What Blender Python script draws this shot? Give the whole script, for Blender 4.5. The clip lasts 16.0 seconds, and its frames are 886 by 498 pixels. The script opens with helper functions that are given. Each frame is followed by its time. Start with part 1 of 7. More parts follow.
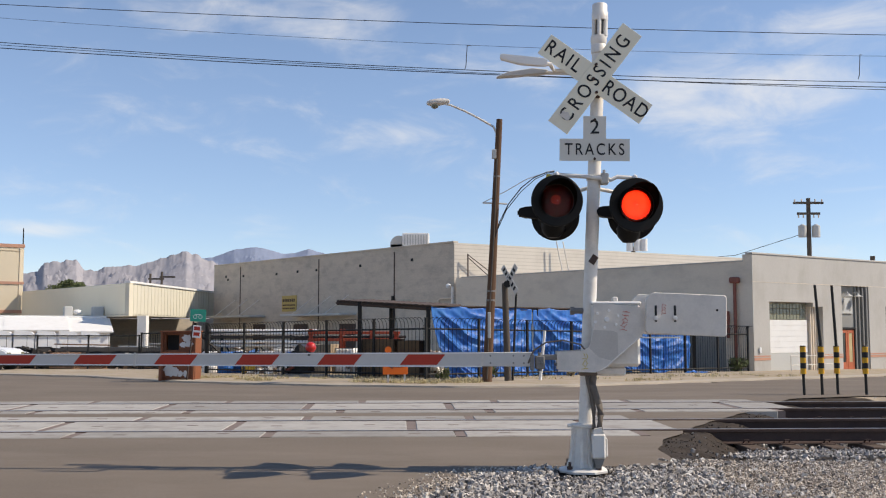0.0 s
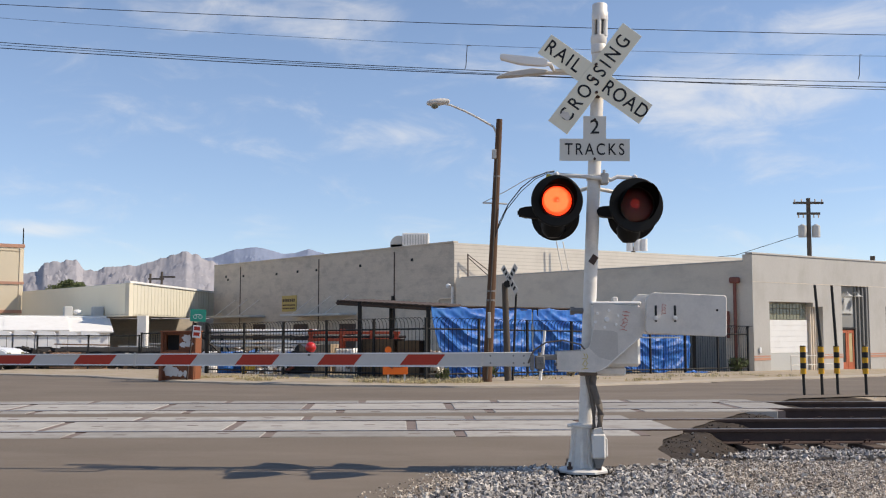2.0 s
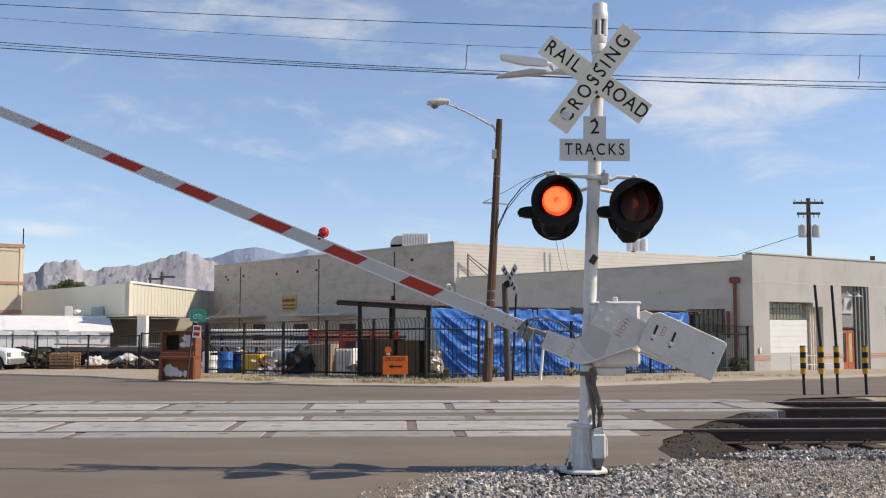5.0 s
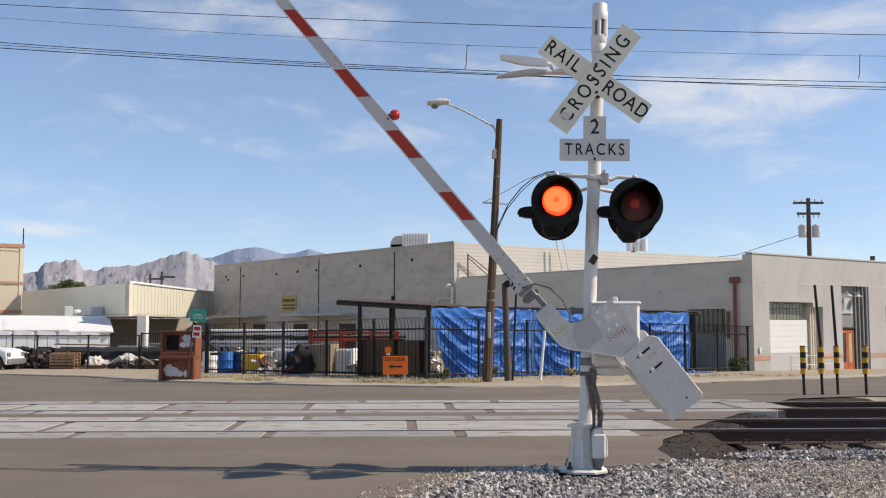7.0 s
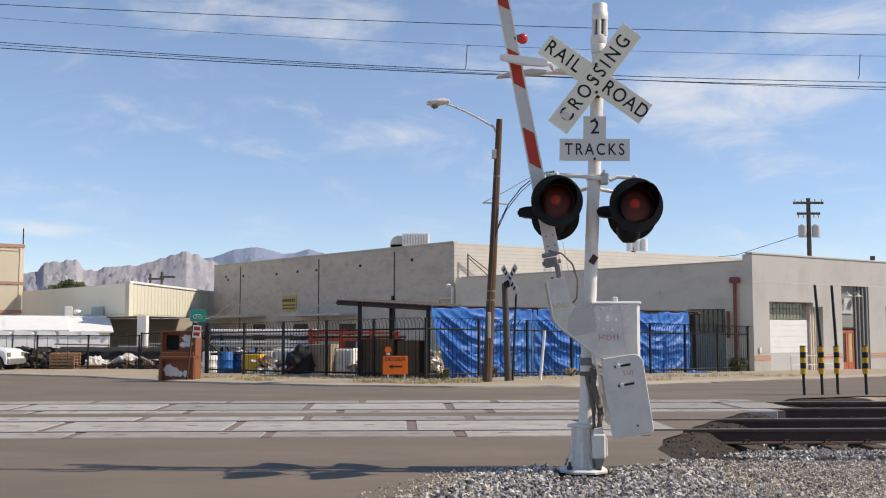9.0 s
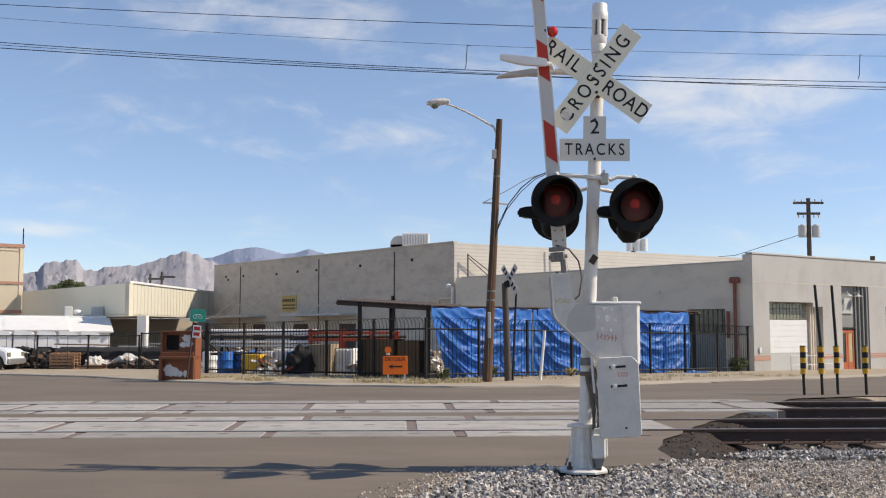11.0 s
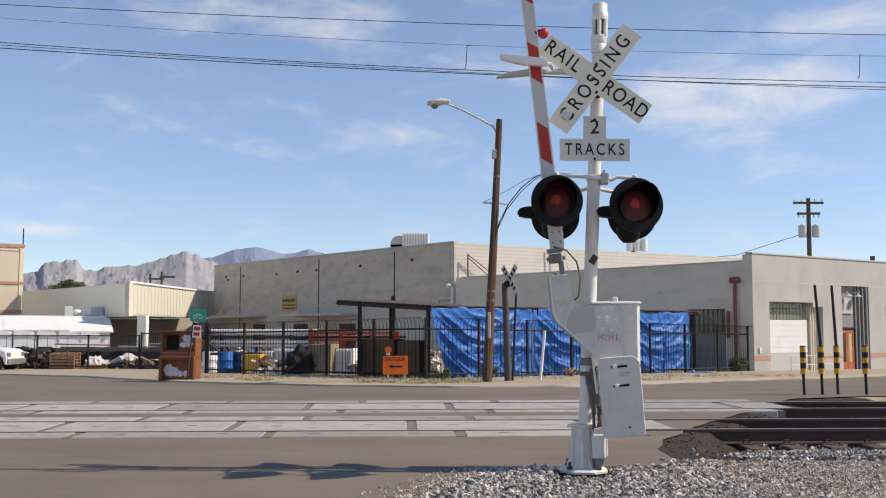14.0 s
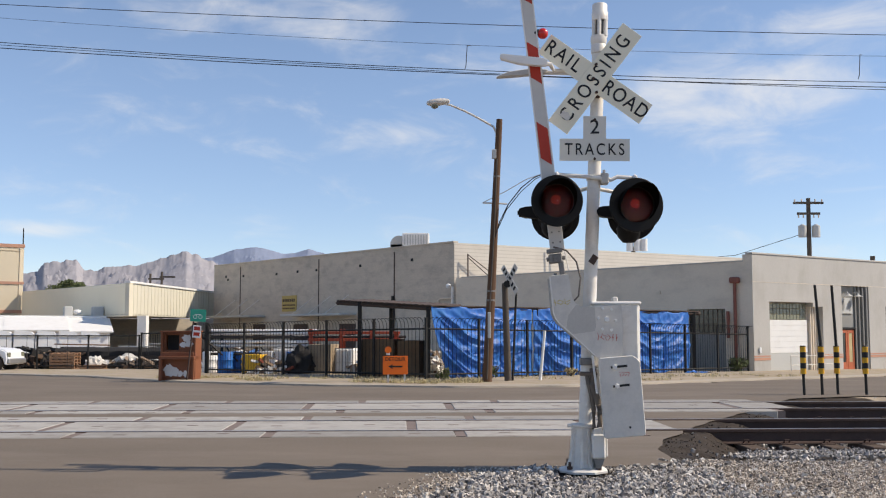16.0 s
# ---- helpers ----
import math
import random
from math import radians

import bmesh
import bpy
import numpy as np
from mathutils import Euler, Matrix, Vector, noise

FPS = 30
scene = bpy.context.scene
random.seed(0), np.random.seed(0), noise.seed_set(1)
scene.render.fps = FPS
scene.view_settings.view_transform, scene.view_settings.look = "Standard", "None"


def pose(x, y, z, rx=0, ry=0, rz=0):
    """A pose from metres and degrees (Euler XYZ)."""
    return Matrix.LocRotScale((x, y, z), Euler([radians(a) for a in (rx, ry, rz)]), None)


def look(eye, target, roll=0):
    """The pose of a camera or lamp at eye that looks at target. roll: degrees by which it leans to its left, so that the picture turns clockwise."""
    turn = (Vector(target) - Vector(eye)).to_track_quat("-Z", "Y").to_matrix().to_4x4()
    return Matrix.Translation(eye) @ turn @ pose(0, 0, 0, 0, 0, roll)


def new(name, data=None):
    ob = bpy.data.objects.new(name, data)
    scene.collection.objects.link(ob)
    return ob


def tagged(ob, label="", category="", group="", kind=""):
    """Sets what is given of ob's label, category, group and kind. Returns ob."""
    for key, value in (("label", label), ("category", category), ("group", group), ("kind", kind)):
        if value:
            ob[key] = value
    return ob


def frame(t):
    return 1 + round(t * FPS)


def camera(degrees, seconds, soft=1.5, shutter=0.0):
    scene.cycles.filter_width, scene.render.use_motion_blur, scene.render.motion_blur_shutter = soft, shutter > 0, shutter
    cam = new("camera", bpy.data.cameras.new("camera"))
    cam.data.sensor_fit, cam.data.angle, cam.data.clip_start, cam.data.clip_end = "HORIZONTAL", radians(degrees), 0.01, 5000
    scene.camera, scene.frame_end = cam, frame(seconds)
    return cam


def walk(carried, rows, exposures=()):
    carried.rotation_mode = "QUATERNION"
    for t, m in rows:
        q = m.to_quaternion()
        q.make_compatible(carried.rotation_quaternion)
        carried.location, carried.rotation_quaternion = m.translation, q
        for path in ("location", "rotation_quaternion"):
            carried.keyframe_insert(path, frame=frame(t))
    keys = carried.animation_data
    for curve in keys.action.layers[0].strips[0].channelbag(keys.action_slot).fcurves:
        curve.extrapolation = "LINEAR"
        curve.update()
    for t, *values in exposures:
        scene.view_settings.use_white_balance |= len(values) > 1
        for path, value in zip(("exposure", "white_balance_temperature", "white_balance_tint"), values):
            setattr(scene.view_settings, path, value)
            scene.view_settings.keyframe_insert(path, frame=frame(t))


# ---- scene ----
cam = camera(47.47, 16.0, soft=1.15)
EYE = (0.0, 0.0, 1.36)
walk(cam, [(0.0, pose(*EYE, 94.55, 0, 0)), (16.0, pose(*EYE, 94.55, 0, 0))], exposures=[(0.0, 0.2, 7300, 11), (16.0, 0.2, 7300, 11)])

# ---- world and sun ----
SUN_DIR = Vector((5.1, -0.2, 4.6)).normalized()
SUN_ELEV = math.asin(SUN_DIR.z)
SUN_AZ = math.atan2(SUN_DIR.x, SUN_DIR.y)
world = bpy.data.worlds.new("desert_sky")
scene.world = world
world.use_nodes = True


def build_world():
    nt = world.node_tree
    nt.nodes.clear()
    out = nt.nodes.new("ShaderNodeOutputWorld")
    bg = nt.nodes.new("ShaderNodeBackground")
    sky = nt.nodes.new("ShaderNodeTexSky")
    sky.sky_type, sky.sun_disc = "NISHITA", False
    sky.sun_elevation, sky.sun_rotation = SUN_ELEV, SUN_AZ
    sky.altitude, sky.air_density, sky.dust_density, sky.ozone_density = 2200, 1.0, 0.0, 3.0
    co = nt.nodes.new("ShaderNodeTexCoord")
    # clouds: thin wisps in a few banks of the sky
    mp = nt.nodes.new("ShaderNodeMapping")
    mp.inputs["Scale"].default_value = (7.0, 7.0, 17.0)
    nz = nt.nodes.new("ShaderNodeTexNoise")
    nz.inputs["Scale"].default_value, nz.inputs["Detail"].default_value = 1.6, 7
    nz.inputs["Roughness"].default_value, nz.inputs["Distortion"].default_value = 0.6, 0.5
    nt.links.new(co.outputs["Generated"], mp.inputs["Vector"])
    nt.links.new(mp.outputs["Vector"], nz.inputs["Vector"])
    total = None
    # each bank: direction, half-widths across and up, weight
    for (dx, dz), (wx, wz), weight in CLOUD_BANKS:
        m2 = nt.nodes.new("ShaderNodeMapping")
        m2.vector_type = "POINT"
        v = Vector((dx, 1.0, dz)).normalized()
        m2.inputs["Location"].default_value = (-v.x / wx, -v.y / 0.8, -v.z / wz)
        m2.inputs["Scale"].default_value = (1 / wx, 1 / 0.8, 1 / wz)
        ln = nt.nodes.new("ShaderNodeVectorMath")
        ln.operation = "LENGTH"
        rg = nt.nodes.new("ShaderNodeMapRange")
        rg.interpolation_type = "SMOOTHSTEP"
        rg.inputs["From Min"].default_value, rg.inputs["From Max"].default_value = 0.1, 1.0
        rg.inputs["To Min"].default_value, rg.inputs["To Max"].default_value = weight, 0.0
        nt.links.new(co.outputs["Generated"], m2.inputs["Vector"])
        nt.links.new(m2.outputs["Vector"], ln.inputs[0])
        nt.links.new(ln.outputs["Value"], rg.inputs["Value"])
        if total is None:
            total = rg.outputs["Result"]
        else:
            mx = nt.nodes.new("ShaderNodeMath")
            mx.operation = "MAXIMUM"
            nt.links.new(total, mx.inputs[0])
            nt.links.new(rg.outputs["Result"], mx.inputs[1])
            total = mx.outputs["Value"]
    add = nt.nodes.new("ShaderNodeMath")
    add.operation = "MULTIPLY_ADD"
    add.inputs[1].default_value = 0.34
    nt.links.new(total, add.inputs[0])
    nt.links.new(nz.outputs["Fac"], add.inputs[2])
    cut = nt.nodes.new("ShaderNodeMapRange")
    cut.interpolation_type = "SMOOTHSTEP"
    cut.inputs["From Min"].default_value, cut.inputs["From Max"].default_value = 0.5, 1.1
    cut.inputs["To Max"].default_value = 0.75
    nt.links.new(add.outputs["Value"], cut.inputs["Value"])
    mix = nt.nodes.new("ShaderNodeMix")
    mix.data_type = "RGBA"
    mix.inputs["B"].default_value = CLOUD_COLOUR
    nt.links.new(cut.outputs["Result"], mix.inputs["Factor"])
    tint = nt.nodes.new("ShaderNodeMix")
    tint.data_type, tint.blend_type = "RGBA", "MULTIPLY"
    tint.inputs["Factor"].default_value = 1.0
    # desert air: a little deeper and bluer towards the horizon, softer overhead
    up = nt.nodes.new("ShaderNodeSeparateXYZ")
    lift = nt.nodes.new("ShaderNodeMapRange")
    lift.interpolation_type = "SMOOTHSTEP"
    lift.inputs["From Min"].default_value, lift.inputs["From Max"].default_value = 0.0, 0.3
    shade = nt.nodes.new("ShaderNodeMix")
    shade.data_type = "RGBA"
    shade.inputs["A"].default_value, shade.inputs["B"].default_value = SKY_LOW, SKY_HIGH
    nt.links.new(co.outputs["Generated"], up.inputs["Vector"])
    nt.links.new(up.outputs["Z"], lift.inputs["Value"])
    nt.links.new(lift.outputs["Result"], shade.inputs["Factor"])
    nt.links.new(shade.outputs["Result"], tint.inputs["B"])
    nt.links.new(sky.outputs["Color"], tint.inputs["A"])
    nt.links.new(tint.outputs["Result"], mix.inputs["A"])
    nt.links.new(mix.outputs["Result"], bg.inputs["Color"])
    bg.inputs["Strength"].default_value = SKY_STRENGTH
    nt.links.new(bg.outputs["Background"], out.inputs["Surface"])


SKY_LOW, SKY_HIGH = (0.79, 0.785, 0.86, 1), (1.06, 1.02, 1.02, 1)
SKY_STRENGTH = 0.15
CLOUD_COLOUR = (5.1, 5.3, 5.6, 1)
CLOUD_BANKS = [((0.30, 0.235), (0.17, 0.06), 1.0), ((-0.05, 0.185), (0.11, 0.032), 0.75), ((-0.16, 0.315), (0.20, 0.035), 0.8),
               ((-0.40, 0.1), (0.06, 0.012), 0.9), ((0.42, 0.31), (0.12, 0.04), 0.7), ((0.05, 0.26), (0.14, 0.03), 0.45)]
build_world()
sun_data = bpy.data.lights.new("sun", "SUN")
sun_data.energy, sun_data.angle, sun_data.color = 4.05, radians(0.53), (1.0, 0.94, 0.85)
sun = new("sun", sun_data)
sun.matrix_world = look(SUN_DIR * 50, (0, 0, 0))


# ---- materials ----
def mat(name, base, var=0.18, scale=3.0, fine=40.0, rough=0.8, metal=0.0, bump=0.25, spec=0.3, dirt=None, dirt_amount=0.0, per_object=0.0, stretch=(1, 1, 1)):
    """Base colour with broad and fine variation, optional blotches of dirt, and fine relief."""
    m = bpy.data.materials.new(name)
    m.use_nodes = True
    nt = m.node_tree
    b = nt.nodes["Principled BSDF"]
    b.inputs["Roughness"].default_value, b.inputs["Metallic"].default_value = rough, metal
    b.inputs["Specular IOR Level"].default_value = spec
    co = nt.nodes.new("ShaderNodeTexCoord")
    mp = nt.nodes.new("ShaderNodeMapping")
    mp.inputs["Scale"].default_value = stretch
    nt.links.new(co.outputs["Object"], mp.inputs["Vector"])
    vals = []
    for s, d in ((scale, 5), (fine, 3)):
        n = nt.nodes.new("ShaderNodeTexNoise")
        n.inputs["Scale"].default_value, n.inputs["Detail"].default_value, n.inputs["Roughness"].default_value = s, d, 0.6
        nt.links.new(mp.outputs["Vector"], n.inputs["Vector"])
        vals.append(n.outputs["Fac"])
    ramp = nt.nodes.new("ShaderNodeMix")
    ramp.data_type = "RGBA"
    lo = [max(0, c * (1 - 1.6 * var)) for c in base[:3]]
    hi = [min(1, c * (1 + 1.6 * var)) for c in base[:3]]
    ramp.inputs["A"].default_value, ramp.inputs["B"].default_value = (*lo, 1), (*hi, 1)
    av = nt.nodes.new("ShaderNodeMath")
    av.operation = "MULTIPLY_ADD"
    av.inputs[1].default_value = 0.45
    sc = nt.nodes.new("ShaderNodeMath")
    sc.operation = "MULTIPLY"
    sc.inputs[1].default_value = 0.55
    nt.links.new(vals[0], sc.inputs[0])
    nt.links.new(vals[1], av.inputs[0])
    nt.links.new(sc.outputs[0], av.inputs[2])
    fac = av.outputs[0]
    if per_object:
        oi = nt.nodes.new("ShaderNodeObjectInfo")
        po = nt.nodes.new("ShaderNodeMath")
        po.operation = "MULTIPLY_ADD"
        po.inputs[1].default_value = per_object
        ctr = nt.nodes.new("ShaderNodeMath")
        ctr.operation = "SUBTRACT"
        ctr.inputs[1].default_value = 0.5
        nt.links.new(oi.outputs["Random"], ctr.inputs[0])
        nt.links.new(ctr.outputs[0], po.inputs[0])
        nt.links.new(fac, po.inputs[2])
        fac = po.outputs[0]
    nt.links.new(fac, ramp.inputs["Factor"])
    col = ramp.outputs["Result"]
    if dirt:
        n = nt.nodes.new("ShaderNodeTexNoise")
        n.inputs["Scale"].default_value, n.inputs["Detail"].default_value = scale * 1.7, 6
        n.inputs["Roughness"].default_value = 0.65
        mp2 = nt.nodes.new("ShaderNodeMapping")
        mp2.inputs["Location"].default_value, mp2.inputs["Scale"].default_value = (3.7, 9.1, 5.3), stretch
        nt.links.new(co.outputs["Object"], mp2.inputs["Vector"])
        nt.links.new(mp2.outputs["Vector"], n.inputs["Vector"])
        rg = nt.nodes.new("ShaderNodeMapRange")
        rg.inputs["From Min"].default_value, rg.inputs["From Max"].default_value = 0.48, 0.7
        rg.inputs["To Max"].default_value = dirt_amount
        nt.links.new(n.outputs["Fac"], rg.inputs["Value"])
        mx = nt.nodes.new("ShaderNodeMix")
        mx.data_type = "RGBA"
        mx.inputs["B"].default_value = (*dirt, 1)
        nt.links.new(rg.outputs["Result"], mx.inputs["Factor"])
        nt.links.new(col, mx.inputs["A"])
        col = mx.outputs["Result"]
    nt.links.new(col, b.inputs["Base Color"])
    if bump:
        bp = nt.nodes.new("ShaderNodeBump")
        bp.inputs["Strength"].default_value, bp.inputs["Distance"].default_value = bump, 0.02
        nt.links.new(fac, bp.inputs["Height"])
        nt.links.new(bp.outputs["Normal"], b.inputs["Normal"])
    return m


def glow(name, colour, strength):
    m = bpy.data.materials.new(name)
    m.use_nodes = True
    b = m.node_tree.nodes["Principled BSDF"]
    b.inputs["Base Color"].default_value = (*colour, 1)
    b.inputs["Emission Color"].default_value = (*colour, 1)
    b.inputs["Emission Strength"].default_value = strength
    return m


def glass(name, colour, rough=0.05, ior=1.45):
    m = bpy.data.materials.new(name)
    m.use_nodes = True
    b = m.node_tree.nodes["Principled BSDF"]
    b.inputs["Base Color"].default_value = (*colour, 1)
    b.inputs["Transmission Weight"].default_value = 1.0
    b.inputs["Roughness"].default_value, b.inputs["IOR"].default_value = rough, ior
    return m


ASPHALT = mat("asphalt", (0.168, 0.135, 0.105), 0.3, 0.4, 55, 0.9, bump=0.4, dirt=(0.225, 0.185, 0.15), dirt_amount=0.65, stretch=(0.5, 1, 1))
DIRT = mat("desert_dirt", (0.36, 0.29, 0.22), 0.25, 0.6, 30, 0.95, bump=0.5, dirt=(0.36, 0.3, 0.22), dirt_amount=0.6)
PANEL = mat("crossing_concrete", (0.35, 0.328, 0.30), 0.22, 1.6, 45, 0.85, bump=0.25, dirt=(0.22, 0.19, 0.17), dirt_amount=0.7, per_object=0.5)
SEAM = mat("seam_asphalt", (0.2, 0.155, 0.135), 0.2, 2, 50, 0.9)
RUST = mat("rusty_rail", (0.085, 0.055, 0.045), 0.3, 4, 50, 0.8, 0.2)
RAILHEAD = mat("worn_steel", (0.36, 0.34, 0.33), 0.15, 6, 60, 0.35, 0.9, 0.08)
TIE = mat("weathered_tie", (0.10, 0.07, 0.052), 0.3, 3, 30, 0.9, bump=0.6)
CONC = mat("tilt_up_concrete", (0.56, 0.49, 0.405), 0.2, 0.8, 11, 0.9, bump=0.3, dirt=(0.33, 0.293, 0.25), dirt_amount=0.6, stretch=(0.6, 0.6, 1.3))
BLOCKW = mat("painted_block", (0.62, 0.57, 0.50), 0.08, 0.6, 18, 0.9, bump=0.2, dirt=(0.47, 0.42, 0.36), dirt_amount=0.35)


def courses(m, height, depth):
    """Darker level joints every so often up a wall."""
    nt = m.node_tree
    b = nt.nodes["Principled BSDF"]
    co = nt.nodes.new("ShaderNodeTexCoord")
    sp = nt.nodes.new("ShaderNodeSeparateXYZ")
    md = nt.nodes.new("ShaderNodeMath")
    md.operation = "PINGPONG"
    md.inputs[1].default_value = height / 2
    rg = nt.nodes.new("ShaderNodeMapRange")
    rg.inputs["From Min"].default_value, rg.inputs["From Max"].default_value = 0.0, 0.03
    rg.inputs["To Min"].default_value, rg.inputs["To Max"].default_value = depth, 0.0
    mx = nt.nodes.new("ShaderNodeMix")
    mx.data_type = "RGBA"
    mx.inputs["B"].default_value = (0.3, 0.26, 0.21, 1)
    src = b.inputs["Base Color"].links[0].from_socket
    nt.links.new(co.outputs["Object"], sp.inputs["Vector"])
    nt.links.new(sp.outputs["Z"], md.inputs[0])
    nt.links.new(md.outputs[0], rg.inputs["Value"])
    nt.links.new(rg.outputs["Result"], mx.inputs["Factor"])
    nt.links.new(src, mx.inputs["A"])
    nt.links.new(mx.outputs["Result"], b.inputs["Base Color"])


courses(BLOCKW, 0.2, 0.45)
courses(CONC, 0.6, 0.12)
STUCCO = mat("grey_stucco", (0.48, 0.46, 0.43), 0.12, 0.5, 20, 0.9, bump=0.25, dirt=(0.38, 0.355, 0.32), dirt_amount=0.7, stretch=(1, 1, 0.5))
# lighter than the front stucco: the side wall's shade is lifted in the colour
STUCCO_SHADE_LIFT = mat("grey_stucco_shade_lift", (0.7, 0.615, 0.505), 0.12, 0.5, 14, 0.9, bump=0.3, dirt=(0.52, 0.455, 0.38), dirt_amount=0.6, stretch=(0.7, 0.7, 1.5))
# one fascia paint in two tones: lightened where shaded, darker where sunlit
CREAM_SHADE_LIFT = mat("cream_shade_lift", (0.88, 0.80, 0.62), 0.04, 0.8, 20, 0.7, bump=0.1)
BEIGE = mat("beige_metal", (0.64, 0.6, 0.49), 0.06, 0.8, 20, 0.7, bump=0.1)
CREAM = mat("cream_stucco", (0.68, 0.58, 0.43), 0.06, 0.6, 20, 0.9, bump=0.15)
SALMON = mat("salmon_band", (0.50, 0.27, 0.19), 0.12, 2, 20, 0.85)
WHITE = mat("white_paint", (0.78, 0.77, 0.75), 0.05, 1.5, 30, 0.6, bump=0.08, dirt=(0.6, 0.56, 0.5), dirt_amount=0.25)
PALE_EDGE = mat("pale_edge_metal", (0.5, 0.49, 0.47), 0.08, 1, 20, 0.7)
WHITE_WALL = mat("white_sheet_metal", (0.74, 0.74, 0.74), 0.05, 1.0, 20, 0.6, bump=0.08, dirt=(0.6, 0.58, 0.55), dirt_amount=0.3)
BLACK = mat("black_steel", (0.02, 0.018, 0.016), 0.2, 6, 50, 0.55, 0.0, 0.08)
DARK = mat("dark_void", (0.03, 0.03, 0.03), 0.2, 2, 20, 0.9)
ROOF_BROWN = mat("brown_roofing", (0.09, 0.065, 0.055), 0.3, 3, 30, 0.85)
MASTW = mat("mast_aluminium", (0.76, 0.72, 0.665), 0.07, 4, 50, 0.5, 0.1, 0.06, dirt=(0.42, 0.38, 0.33), dirt_amount=0.35)
GALV = mat("galvanised_plate", (0.66, 0.62, 0.565), 0.12, 3, 60, 0.6, 0.08, 0.06, dirt=(0.42, 0.41, 0.4), dirt_amount=0.4)
SIGNW = mat("sign_face", (0.80, 0.76, 0.62), 0.05, 2, 30, 0.55, bump=0.04, dirt=(0.66, 0.60, 0.46), dirt_amount=0.35)
SIGNG = mat("sign_face_grey", (0.66, 0.64, 0.58), 0.05, 2, 30, 0.55, bump=0.04)
BLACKP = mat("black_paint", (0.018, 0.018, 0.019), 0.15, 5, 40, 0.5, bump=0.05)
REDP = mat("red_reflective", (0.46, 0.045, 0.025), 0.12, 2, 30, 0.5, bump=0.05)
GREYP = mat("grey_reflective", (0.59, 0.565, 0.53), 0.06, 2, 30, 0.45, bump=0.05, dirt=(0.45, 0.45, 0.45), dirt_amount=0.4)
POLE = mat("creosote_pole", (0.115, 0.062, 0.036), 0.35, 2, 25, 0.85, bump=0.6, stretch=(6, 6, 0.6))
POLE2 = mat("grey_timber", (0.10, 0.082, 0.068), 0.3, 2, 25, 0.9, bump=0.6, stretch=(6, 6, 0.6))
CABLE = mat("cable", (0.03, 0.03, 0.035), 0.1, 3, 20, 0.6, bump=0)
# distance haze is mixed into these colours: grey-blue near, bluer far
ROCK = mat("mountain_rock", (0.34, 0.325, 0.345), 0.16, 0.006, 0.05, 0.95, bump=0, dirt=(0.27, 0.275, 0.315), dirt_amount=0.7)
ROCK_FAR_HAZE = mat("far_mountain_haze", (0.25, 0.29, 0.39), 0.15, 0.003, 0.02, 0.95, bump=0)


# ---- mesh helpers ----
def link(name, bm, material, parent=None, label="", smooth=False):
    me = bpy.data.meshes.new(name)
    bmesh.ops.recalc_face_normals(bm, faces=bm.faces)
    bm.to_mesh(me)
    bm.free()
    for m in material if isinstance(material, (list, tuple)) else [material]:
        me.materials.append(m)
    if smooth:
        me.polygons.foreach_set("use_smooth", [True] * len(me.polygons))
        me.set_sharp_from_angle(angle=radians(38))
    ob = new(name, me)
    if parent:
        ob.parent = parent
    if label:
        tagged(ob, label)
    return ob


def part(name, bm, material, parent, label="", smooth=False):
    return link(name, bm, material, parent, label, smooth)


def thing(name, at, label, category, group="", kind="", rz=0):
    ob = new(name)
    ob.empty_display_size = 0.2
    ob.matrix_world = pose(*at, 0, 0, rz)
    bpy.context.view_layer.update()
    return tagged(ob, label, category, group, kind)


def box(bm, x0, x1, y0, y1, z0, z1, bevel=0.0, m=None):
    made = bmesh.ops.create_cube(bm, size=1)["verts"]
    for v in made:
        v.co = Vector((x0 + (v.co.x + 0.5) * (x1 - x0), y0 + (v.co.y + 0.5) * (y1 - y0), z0 + (v.co.z + 0.5) * (z1 - z0)))
    if bevel:
        es = list({e for v in made for e in v.link_edges})
        made = bmesh.ops.bevel(bm, geom=es, offset=bevel, segments=1, affect="EDGES")["verts"]
    if m:
        for v in made:
            v.co = m @ v.co
    return bm


def cyl(bm, a, b, r0, r1=None, seg=12):
    """A closed tapered cylinder from a to b."""
    a, b = Vector(a), Vector(b)
    r1 = r0 if r1 is None else r1
    q = (b - a).to_track_quat("Z", "Y")
    rings = []
    for c, r in ((a, r0), (b, r1)):
        rings.append([bm.verts.new(c + q @ Vector((r * math.cos(2 * math.pi * i / seg), r * math.sin(2 * math.pi * i / seg), 0))) for i in range(seg)])
    for i in range(seg):
        bm.faces.new((rings[0][i], rings[0][(i + 1) % seg], rings[1][(i + 1) % seg], rings[1][i]))
    bm.faces.new(rings[0][::-1])
    bm.faces.new(rings[1])
    return bm


def tube(bm, pts, r, seg=8):
    pts = [Vector(p) for p in pts]
    rings = []
    for i, p in enumerate(pts):
        d = pts[min(i + 1, len(pts) - 1)] - pts[max(i - 1, 0)]
        q = d.to_track_quat("Z", "Y")
        rings.append([bm.verts.new(p + q @ Vector((r * math.cos(2 * math.pi * k / seg), r * math.sin(2 * math.pi * k / seg), 0))) for k in range(seg)])
    for a, b in zip(rings, rings[1:]):
        for k in range(seg):
            bm.faces.new((a[k], a[(k + 1) % seg], b[(k + 1) % seg], b[k]))
    bm.faces.new(rings[0][::-1])
    bm.faces.new(rings[-1])
    return bm


